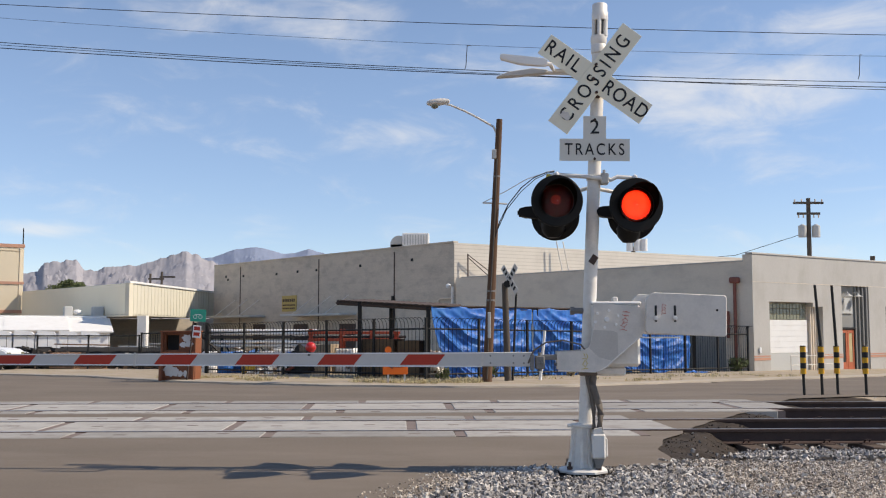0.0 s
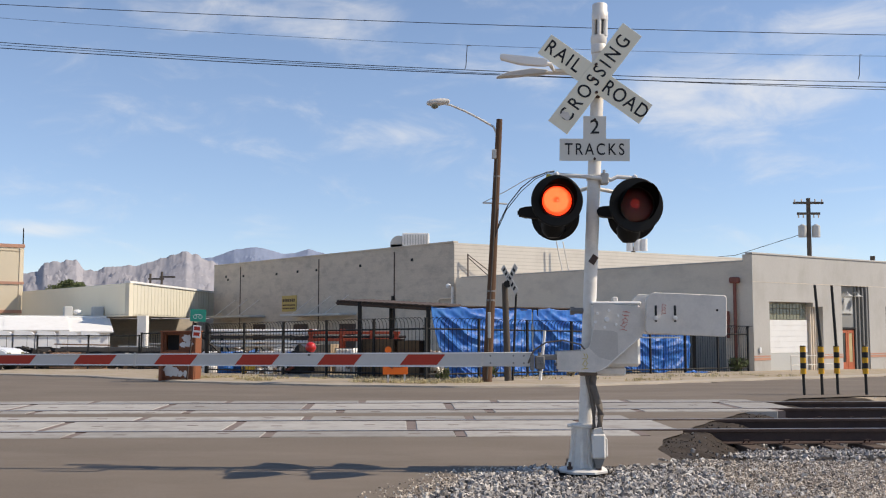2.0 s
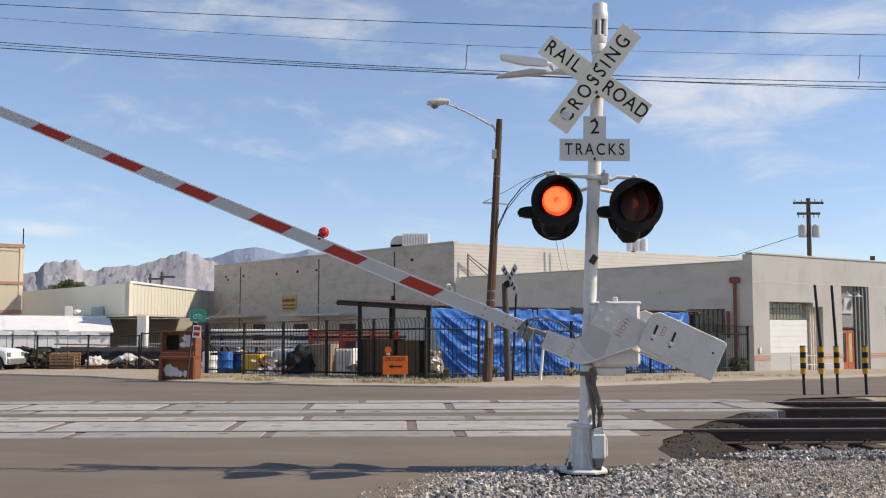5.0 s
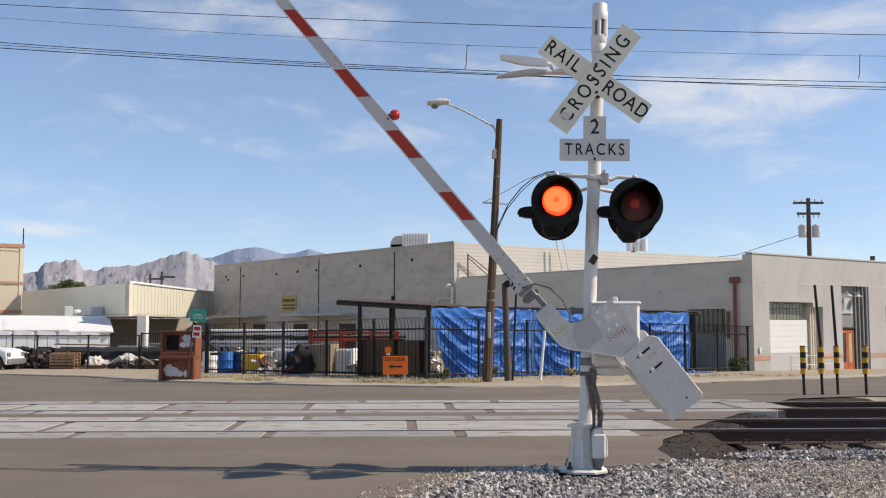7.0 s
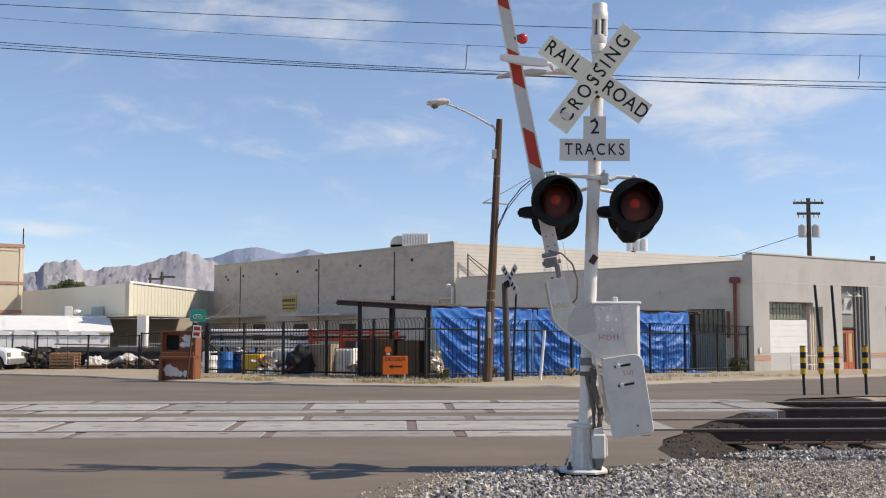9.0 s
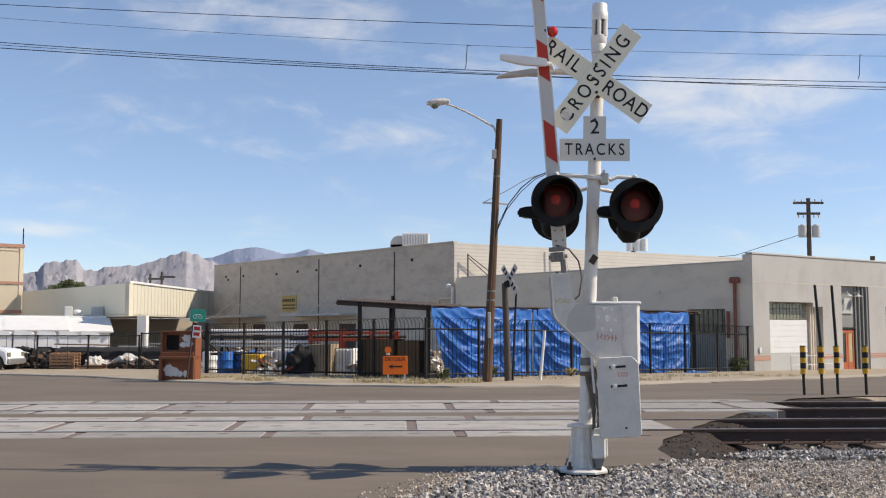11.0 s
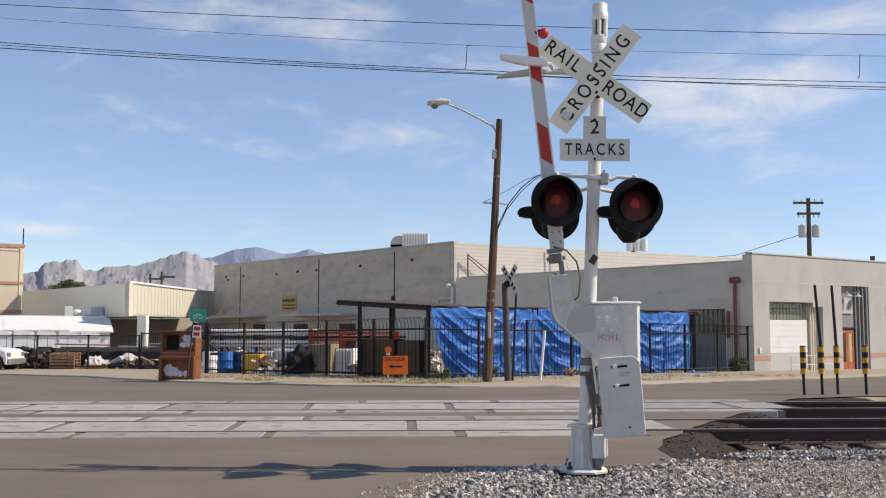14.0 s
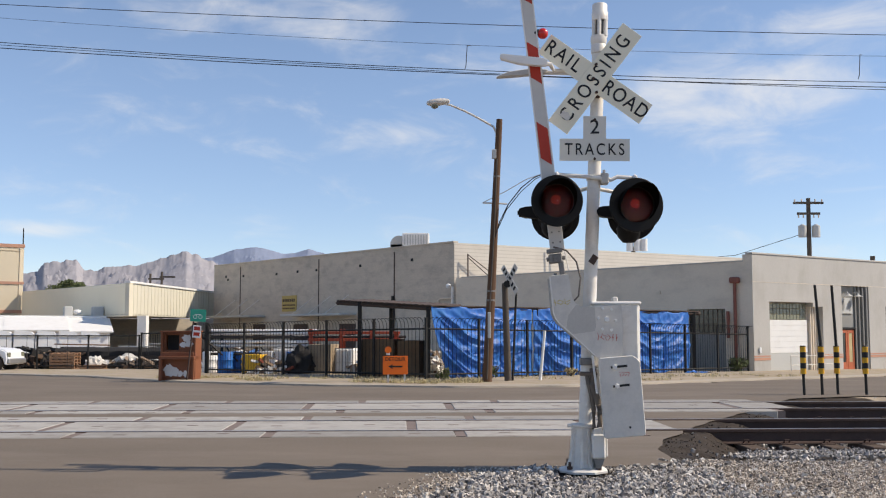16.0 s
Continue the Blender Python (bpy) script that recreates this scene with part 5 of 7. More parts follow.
            box(bm, s0, s1, -0.012, 0.0, z0, z1, m=m)
            part("band", bm, SALMON, th, "thin salmon painted band")
    bm = bmesh.new()
    box(bm, -0.004, 22, -0.008, 0.0, 3.28, 3.3, m=m)
    part("groove", bm, STUCCO_SHADE_LIFT, th)
    bm = bmesh.new()
    box(bm, 0.3, 0.42, -0.06, 0.0, 0.4, 0.62, 0.01, m)
    part("meter_box", bm, WHITE, th)
    # handrail on the pavement
    rl = thing("handrail", (0, 0, 0), "thin grey steel pipe handrail beside the roller door", "handrail")
    for s in (1.3, 2.3, 3.4, 4.4):
        bm = bmesh.new()
        p = m @ Vector((s, -0.8, 0))
        cyl(bm, (p.x, p.y, -0.75), (p.x, p.y, 0.28), 0.02, 0.02, 8)
        part("post", bm, GALV, rl)
    for z in (0.27, -0.1):
        bm = bmesh.new()
        tube(bm, [m @ Vector((1.28, -0.8, z)), m @ Vector((4.42, -0.8, z))], 0.018, 6)
        part("rail", bm, GALV, rl)
    # side window and red standpipe
    ms = Matrix.Translation((*along(SHOP_C, DIR_L, 18.4), 0)) @ pose(0, 0, 0, 0, 0, math.degrees(math.atan2(-0.763, 0.647)))
    win = tagged(new("factory_window"), "steel factory window with dark panes and grey lower panel")
    win.parent = th
    bm = bmesh.new()
    box(bm, 15.19, 17.09, 0.16, 0.2, 1.2, 2.21, m=ms)
    part("glazing", bm, GLASS_DARK, win)
    bm = bmesh.new()
    for k in range(9):
        box(bm, 15.19 + 0.2325 * k, 15.22 + 0.2325 * k, 0.13, 0.158, 1.2, 2.21, m=ms)
    for k in range(6):
        box(bm, 15.19, 17.09, 0.125, 0.155, 1.2 + 0.195 * k, 1.225 + 0.195 * k, m=ms)
    part("muntin", bm, WINDOW_BROWN, win)
    bm = bmesh.new()
    box(bm, 15.19, 17.09, 0.12, 0.2, -0.4, 1.19, m=ms)
    part("lower_panel", bm, MID_GREY, win)
    bm = bmesh.new()
    tube(bm, [ms @ Vector((17.64, -0.12, -0.6)), ms @ Vector((17.64, -0.12, 3.45))], 0.07, 10)
    pipe = part("standpipe", bm, RED_PIPE, th, "red oxide fire standpipe", True)
    bm = bmesh.new()
    box(bm, 17.42, 17.86, -0.24, 0.0, 3.25, 3.5, 0.05, ms)
    part("valve", bm, RED_PIPE, pipe)
    bm = bmesh.new()
    tube(bm, [ms @ Vector((17.3, -0.12, 2.1)), ms @ Vector((17.3, -0.12, 1.0))], 0.07, 8)
    part("pipe_stub", bm, RED_PIPE, pipe)
    for s, z in ((13.6, 2.9), (4.2, 3.0)):
        bm = bmesh.new()
        box(bm, s, s + 0.2, -0.06, 0.0, z, z + 0.16, 0.02, ms)
        part("wall_lamp", bm, STUCCO_SHADE_LIFT, th)
    bm = bmesh.new()
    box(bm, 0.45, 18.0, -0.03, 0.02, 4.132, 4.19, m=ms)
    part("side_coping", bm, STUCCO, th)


build_shop_details()


def build_hall_details():
    m, th = HALL_M, HALL
    for s in (4.06, 14.38, 22.43):
        bm = bmesh.new()
        box(bm, s - 0.04, s + 0.04, -0.03, 0.0, 0.4 if s < 20 else 2.0, 5.9, m=m)
        part("panel_joint", bm, ROOF_BROWN, th, "dark vertical panel joint")
    bm = bmesh.new()
    tube(bm, [m @ Vector((22.43, -0.12, -0.8)), m @ Vector((22.43, -0.12, 3.3))], 0.1, 8)
    part("downpipe", bm, BLACK, th, "dark rusty downpipe", True)
    for s, z in ((1.9, 5.25), (2.2, 5.0), (4.5, 5.2), (9.1, 5.15), (11.8, 5.2), (14.1, 5.2), (19.0, 5.25), (24.1, 5.35), (11.4, 3.45), (14.7, 2.3), (4.4, 2.3)):
        bm = bmesh.new()
        box(bm, s - 0.1, s + 0.1, -0.04, 0.0, z - 0.08, z + 0.08, 0.01, m)
        part("vent", bm, DARK, th, "small dark wall vent")
    # sign with unreadable lines
    bm = bmesh.new()
    box(bm, 9.9, 11.75, -0.05, -0.005, 2.55, 3.62, 0.01, m)
    sg = part("wall_sign", bm, YELLOW_SIGN, th, "faded yellow sign with two lines of worn dark writing")
    for z, h, n in ((3.3, 0.2, 7), (2.98, 0.1, 9), (2.76, 0.1, 7)):
        for k in range(n):
            bm = bmesh.new()
            w = 1.6 / n
            box(bm, 10.02 + w * k, 10.02 + w * k + w * 0.72, -0.056, -0.05, z - h / 2, z + h / 2, m=m)
            part("writing_bar", bm, RUST, sg)
    # two thin canopies with stay rods
    for s0, s1, z in ((1.2, 7.6, 2.18), (11.7, 18.6, 2.2)):
        bm = bmesh.new()
        box(bm, s0, s1, -1.3, 0.0, z, z + 0.14, 0.02, m)
        cn = part("canopy", bm, PALE_GREY, th, "thin pale canopy slab")
        for k in range(3):
            s = s0 + (k + 0.7) * (s1 - s0) / 3.6
            bm = bmesh.new()
            tube(bm, [m @ Vector((s, -1.2, z + 0.12)), m @ Vector((s + 0.9, -0.02, z + 1.3))], 0.025, 5)
            part("stay_rod", bm, GALV, cn)
    for k in range(3):
        bm = bmesh.new()
        box(bm, 6.0 + 5.4 * k, 7.7 + 5.4 * k, -0.02, 0.0, 0.2, 1.7, m=m)
        part("loading_door", bm, ROOF_BROWN, th)
    # coping
    bm = bmesh.new()
    box(bm, 0, 27.8, -0.05, 0.3, 6.103, 6.2, 0.01, m)
    part("coping", bm, CONC, th)
    # security lamp and conduit at the corner
    bm = bmesh.new()
    tube(bm, [m @ Vector((26.5, -0.08, 1.9)), m @ Vector((26.5, -0.08, 2.95)), m @ Vector((26.8, -0.08, 3.05)), m @ Vector((27.7, -0.08, 3.05))], 0.05, 6)
    part("conduit", bm, STUCCO_SHADE_LIFT, th)
    bm = bmesh.new()
    ball(bm, m @ Vector((27.6, -0.25, 3.72)), 0.14, 10, 7)
    box(bm, 27.65, 27.77, -0.1, 0.0, 1.5, 3.7, m=m)
    part("security_lamp", bm, WHITE, th, "white security lamp on a white pipe")
    # frame on the low roof by the block wall
    bm = bmesh.new()
    r = HALL_RM
    tube(bm, [r @ Vector((0.7, -0.3, 4.1)), r @ Vector((0.7, -0.3, 5.5))], 0.04, 5)
    tube(bm, [r @ Vector((0.7, -0.3, 5.45)), r @ Vector((2.8, -0.3, 4.15))], 0.025, 5)
    tube(bm, [r @ Vector((0.7, -0.3, 5.3)), r @ Vector((2.3, -0.3, 4.15))], 0.025, 5)
    part("roof_stay", bm, ROOF_BROWN, th, "dark guyed roof post")
    # cooler on the roof
    th2 = thing("rooftop_cooler", (-1.7, 62.0, 5.6), "white louvred evaporative cooler with curved duct on the roof", "rooftop cooler")
    bm = bmesh.new()
    box(bm, -0.78, 0.85, -0.8, 0.8, 0.1, 1.62, 0.04)
    part("cabinet", bm, WHITE, th2)
    for k in range(9):
        bm = bmesh.new()
        box(bm, -0.66 + 0.165 * k, -0.6 + 0.165 * k, -0.83, -0.8, 0.9, 1.5)
        part("louvre", bm, PALE_GREY, th2)
    bm = bmesh.new()
    revolve(bm, [(0.55, -0.5), (0.55, 0.5)], 20, pose(-1.0, 0.2, 0.95, 90, 0, 0))
    box(bm, -1.5, -0.6, -0.3, 0.7, 0.0, 0.95)
    part("duct", bm, PALE_GREY, th2)
    bm = bmesh.new()
    for x in (-0.7, 0.75):
        box(bm, x - 0.06, x + 0.06, -0.7, 0.7, 0.0, 0.1)
    part("foot", bm, GALV, th2)
    for px, (x, y) in (("a", (7.1, 58.4)), ("b", (7.5, 58.6))):
        vp = thing("roof_vent_pipe", (x, y, 3.85), "thin leaning roof vent pipe", "vent pipe", "vent pipes on the roof")
        bm = bmesh.new()
        cyl(bm, (0, 0, 0), (-0.5, 0, 2.6), 0.04, 0.04, 6)
        part("pipe", bm, GALV, vp)


YELLOW_SIGN = mat("faded_yellow_sign", (0.52, 0.38, 0.13), 0.12, 3, 30, 0.7)
build_hall_details()


# ---- fence ----
FENCE_A, FENCE_B, FENCE_C = (-8.7, 37.45), (-0.5, 29.75), (12.35, 41.0)


def build_fence(a, b, pitch, h, curved, group):
    a, b = Vector(a), Vector(b)
    L = (b - a).length
    d = (b - a) / L
    th = thing("fence", (a.x, a.y, 0), "black steel picket fence with outward curved tops" if curved else "black steel fence with square posts and rails", "fence", group)
    ang = math.degrees(math.atan2(d.y, d.x))

    def gz(s):
        p = a + d * s
        return fall(p.y) + 0.07

    n = round(L / 2.2)
    bmp = bmesh.new()
    w = 0.036 if curved else 0.034
    box(bmp, -w, w, -w, w, 0, h + 0.12, 0.006)
    box(bmp, -w - 0.01, w + 0.01, -w - 0.01, w + 0.01, h + 0.12, h + 0.15, 0.006)
    mesh = None
    for k in range(n + 1):
        s = L * k / n
        if mesh is None:
            ob = part("post", bmp, BLACK, th)
            mesh = ob.data
        else:
            ob = new("post", mesh)
            ob.parent = th
        ob.matrix_basis = pose(d.x * s, d.y * s, gz(s) - 0.1, 0, 0, ang)
    for z in (0.16, h - 0.28) if curved else (0.16, h):
        bm = bmesh.new()
        tube(bm, [(d.x * s, d.y * s, gz(s) + z) for s in (0, L * 0.25, L * 0.5, L * 0.75, L)], 0.026, 4)
        part("rail", bm, BLACK, th)
    bmk = bmesh.new()
    if curved:
        pts = [(0, -0.035, 0.03), (0, -0.035, h - 0.18), (0, -0.05, h - 0.08), (0, -0.1, h + 0.0), (0, -0.18, h + 0.05), (0, -0.27, h + 0.045)]
    else:
        pts = [(0, -0.03, 0.05), (0, -0.03, h)]
    tube(bmk, pts, 0.0105, 4)
    mesh = None
    n = int(L / pitch)
    for k in range(n):
        s = (k + 0.5) * L / n
        if mesh is None:
            ob = part("picket", bmk, BLACK, th)
            mesh = ob.data
        else:
            ob = new("picket", mesh)
            ob.parent = th
        ob.matrix_basis = pose(d.x * s, d.y * s, gz(s), 0, 0, ang)


build_fence(FENCE_A, FENCE_B, 0.155, 1.78, True, "yard fence runs")
build_fence(FENCE_B, FENCE_C, 0.155, 1.78, True, "yard fence runs")
build_fence((-22.6, 45.0), (-13.6, 45.3), 0.9, 1.5, False, "yard fence runs")
build_fence((-13.5, 45.3), (-9.4, 41.2), 0.15, 1.6, False, "yard fence runs")
# gate leaf and slanted brace between the two fences
GT = thing("yard_gate", (-8.75, 37.5, -0.35), "black steel sliding yard gate with diagonal brace", "gate")
for x0 in (-0.45, 0.0):
    bm_ = bmesh.new()
    box(bm_, x0 - 0.06, x0 + 0.06, -0.06, 0.06, 0, 1.95, 0.01)
    part("gate_post", bm_, BLACK, GT)
bm_ = bmesh.new()
tube(bm_, [(-1.6, 0.1, 1.5), (-0.5, 0, 0.35)], 0.07, 4)
tube(bm_, [(-0.45, 0, 1.65), (0.6, 0, 0.75)], 0.04, 4)
part("brace", bm_, BLACK, GT)


# ---- carport and tarpaulin ----
def build_carport():
    th = thing("carport", (0, 0, 0), "low carport with thin brown corrugated roof on black posts", "carport")
    a, b, c = Vector((-3.55, 33.65)), Vector((-0.35, 30.6)), Vector((10.16, 39.84))
    back = 3.2
    nA = Vector((0.3, 0.954))
    nB = Vector((-0.66, 0.751))
    quads = [(a, b, b + nA * back, a + nA * back, 2.3, 2.05), (b, c, c + nB * back, b + nB * back, 2.05, 2.03)]
    for i, (p, q, r, s, zp, zq) in enumerate(quads):
        bm = bmesh.new()
        n = 34
        lo, hi = [], []
        for k in range(n + 1):
            t = k / n
            f, g = p.lerp(q, t), s.lerp(r, t)
            z = zp + (zq - zp) * t + (0.018 if k % 2 else 0.0)
            hi.append((bm.verts.new((f.x, f.y, z + 0.03)), bm.verts.new((g.x, g.y, z + 0.13))))
            lo.append((bm.verts.new((f.x, f.y, z)), bm.verts.new((g.x, g.y, z + 0.1))))
        for k in range(n):
            bm.faces.new((hi[k][0], hi[k + 1][0], hi[k + 1][1], hi[k][1]))
            bm.faces.new((lo[k][0], lo[k][1], lo[k + 1][1], lo[k + 1][0]))
            bm.faces.new((lo[k][0], lo[k + 1][0], hi[k + 1][0], hi[k][0]))
            bm.faces.new((lo[k][1], hi[k][1], hi[k + 1][1], lo[k + 1][1]))
        for k in (0, n):
            bm.faces.new((lo[k][0], hi[k][0], hi[k][1], lo[k][1]))
        part("roof", bm, ROOF_BROWN, th, "rusty brown corrugated roofing")
        bm = bmesh.new()
        e = (q - p).normalized()
        tube(bm, [(p.x, p.y + 0.15, zp - 0.06), (q.x, q.y + 0.15, zq - 0.06)], 0.07, 4)
        part("beam", bm, ROOF_BROWN, th)
        L = (q - p).length
        for t in ((0.26, 0.97) if i == 0 else (0.33, 0.66, 0.97)):
            o = p.lerp(q, t)
            for w in (Vector((0, 0.12)), (s - p) * 0.92):
                bm = bmesh.new()
                x, y = o.x + w.x, o.y + w.y
                box(bm, x - 0.065, x + 0.065, y - 0.065, y + 0.065, fall(y), zp + (zq - zp) * t, 0.008)
                part("post", bm, BLACK, th)


def build_tarp(name, p0, p1, ztop, zbot, corner, seed, label):
    bm = bmesh.new()
    p0, p1 = Vector(p0), Vector(p1)
    L = (p1 - p0).length
    e = (p1 - p0) / L
    nrm = Vector((e.y, -e.x))
    nx, nz = int(L * 22), 60
    rows = []
    for j in range(nz + 1):
        v = j / nz
        row = []
        for i in range(nx + 1):
            u = i / nx
            s = u * L
            # sagging folds hang from the tie points along the top
            tie = abs(math.sin(math.pi * (s / 1.35 + 0.15 * seed)))
            drop = 0.06 * (tie ** 1.4) * (1 - v) ** 3
            warp = noise.noise(Vector((s * 0.7, v * 1.3, seed + 4)))
            w = 0.08 * noise.noise(Vector((s * 0.7, v * 1.1, seed)))
            # swags sweep down from each upper corner and flatten out across the middle
            for far, reach, depth, lag in ((s, 3.2, 0.17, 0.0), (L - s, 2.2, 0.12, 1.3)):
                q = v - 0.72 * (1 - math.exp(-far / 1.25))
                ridge = 1 - abs(math.sin(q * 9.0 + 0.8 * warp + lag + seed))
                fine_ridge = 1 - abs(math.sin(q * 21.0 + 1.6 * warp + 2 * lag))
                k = math.exp(-((far / reach) ** 2)) * min(1, far * 2.2) * min(1, 4 * v)
                w += k * (depth * ridge ** 2.5 + 0.06 * fine_ridge ** 2)
            # upright hanging pleats and light crumples
            w += 0.05 * (1 - abs(math.sin(s * 4.3 + 0.9 * warp + 0.7 * v))) ** 3 * (0.4 + 0.6 * v)
            p = Vector((s * 1.6 + 0.8 * warp, v * 3.0, seed))
            w += 0.035 * (1 - 2 * abs(noise.noise(p))) ** 3 + 0.016 * (1 - 2 * abs(noise.noise(p * 2.9))) ** 2
            # a slack belt across the middle
            w += 0.06 * math.exp(-((v - 0.6 - 0.04 * math.sin(s * 1.3 + seed)) / 0.04) ** 2)
            shift = corner * (v ** 1.5) * max(0.0, 1 - s / 2.4)
            zb = zbot + 0.07 * noise.noise(Vector((s * 1.3, 2.0, seed))) + 0.1 * max(0, 0.5 - s) + 0.04 * math.sin(s * 2.1)
            z = ztop - drop + (zb - ztop + drop) * v
            q = p0 + e * (s + shift) + nrm * (w + 0.05)
            row.append(bm.verts.new((q.x, q.y, z)))
        rows.append(row)
    for r0, r1 in zip(rows, rows[1:]):
        for i in range(nx):
            bm.faces.new((r0[i], r0[i + 1], r1[i + 1], r1[i]))
    ob = link(name, bm, TARP, smooth=True)
    md = ob.modifiers.new("thickness", "SOLIDIFY")
    md.thickness = 0.004
    return tagged(ob, label, "tarpaulin", "tarpaulins on the carport")


build_carport()
TARP_LINE = Vector((-0.35, 30.74)), Vector((0.751, 0.66))
for s0_, s1_, top_, bot_, corner_, seed_, label_ in ((-0.1, 4.3, 2.07, -0.17, 0.75, 1, "blue tarpaulin hanging in long sweeping folds behind the fence"), (4.36, 8.65, 2.06, -0.2, 0.0, 3, "creased blue tarpaulin tied under the carport roof"),
                                                     (8.72, 13.15, 2.04, -0.22, 0.0, 6, "wide blue tarpaulin with sagging folds")):
    p_, d_ = TARP_LINE
    build_tarp("tarpaulin", p_ + d_ * s0_, p_ + d_ * s1_, top_, bot_, corner_, seed_, label_)


# a torn scrap of the same sheet lies at the foot of the fence
bm_ = bmesh.new()
grid_ = [[bm_.verts.new((0.07 * i, 0.05 * j, 0.01 + 0.16 * abs(noise.noise(Vector((i * 0.31, j * 0.4, 3)))) * max(0.0, math.sin(math.pi * i / 13)) ** 0.5)) for i in range(14)] for j in range(9)]
for r0_, r1_ in zip(grid_, grid_[1:]):
    for i_ in range(13):
        bm_.faces.new((r0_[i_], r0_[i_ + 1], r1_[i_ + 1], r1_[i_]))
ob_ = link("tarpaulin_scrap", bm_, TARP, smooth=True)
ob_.matrix_world = pose(9.15, 37.6, fall(37.6) + 0.085, 0, 0, 12)
tagged(ob_, "crumpled scrap of blue tarpaulin on the ground", "tarpaulin")


# ---- street furniture ----
def build_street_light():
    th = thing("street_light", (1.19, 27.48, -0.08), "leaning brown timber street light pole with cobra-head lamp", "street lamp")
    top = Vector((0.37, 0, 7.22))
    bm = bmesh.new()
    n = 10
    for k in range(n):
        a, b = top * (k / n), top * ((k + 1) / n)
        cyl(bm, a, b, 0.135 - 0.05 * k / n, 0.135 - 0.05 * (k + 1) / n, 14)
    bmesh.ops.remove_doubles(bm, verts=bm.verts, dist=0.001)
    part("pole", bm, POLE, th, "weathered creosoted pole", True)
    bm = bmesh.new()
    tube(bm, [(0.28, -0.02, 6.72), (0.28, 0, 6.85), (0.2, 0, 7.02), (-0.2, 0, 7.25), (-0.6, 0, 7.46), (-1.0, 0, 7.63), (-1.12, 0, 7.65)], 0.03, 8)
    part("bracket", bm, GALV, th, "", True)
    bm = bmesh.new()
    revolve(bm, [(0.02, 0.36), (0.075, 0.34), (0.12, 0.2), (0.135, 0.0), (0.125, -0.16), (0.07, -0.27), (0.01, -0.29)], 16, pose(-1.36, 0, 7.7, 0, 84, 0) @ Matrix.Diagonal((0.75, 1, 1, 1)))
    part("lamp_head", bm, GALV, th, "grey cobra-head lamp", True)
    bm = bmesh.new()
    revolve(bm, [(0.11, 0.02), (0.11, -0.02), (0.09, -0.07), (0.03, -0.1)], 14, pose(-1.42, 0, 7.62))
    part("lamp_glass", bm, GLASS_BLOCK, th, "", True)
    bm = bmesh.new()
    box(bm, 0.15, 0.27, -0.2, -0.1, 6.1, 6.35, 0.01)
    box(bm, 0.02, 0.1, -0.24, -0.12, 1.2, 1.9, 0.01)
    part("control_box", bm, PALE_GREY, th)
    bm = bmesh.new()
    tube(bm, [(0.29, -0.1, 6.1), (0.2, -0.12, 4.0), (0.05, -0.14, 1.6), (0.0, -0.15, 0.1)], 0.022, 6)
    part("conduit", bm, POLE2, th)
    for z in (2.2, 2.45, 5.6):
        bm = bmesh.new()
        cyl(bm, (0.37 * z / 7.22, 0, z), (0.37 * z / 7.22, 0, z + 0.05), 0.14 - 0.05 * z / 7.2, None, 16)
        part("strap", bm, DARK_STEEL, th)
    # bracket frame half-way up and the cables from it
    bm = bmesh.new()
    tube(bm, [(-0.1, 0, 4.9), (0.57, 0, 4.87)], 0.025, 6)
    tube(bm, [(-0.1, 0, 4.9), (0.5, 0, 5.2), (1.1, 0, 5.55), (1.7, 0, 5.76), (1.88, 0.03, 5.8)], 0.012, 5)
    part("guy_frame", bm, GALV, th)
    bm = bmesh.new()
    tube(bm, [(0.24, -0.1, 3.95), (0.35, -0.1, 4.35), (0.6, -0.1, 4.85), (0.95, -0.1, 5.3), (1.3, -0.1, 5.58), (1.68, 0, 5.75), (1.88, 0.03, 5.78)], 0.016, 6)
    tube(bm, [(0.3, -0.1, 4.15), (0.55, -0.1, 4.7), (0.95, -0.1, 5.2), (1.35, -0.1, 5.55), (1.7, 0, 5.72), (1.88, 0.03, 5.76)], 0.012, 5)
    part("cable", bm, CABLE, th, "dark cables sweeping away from the pole", True)


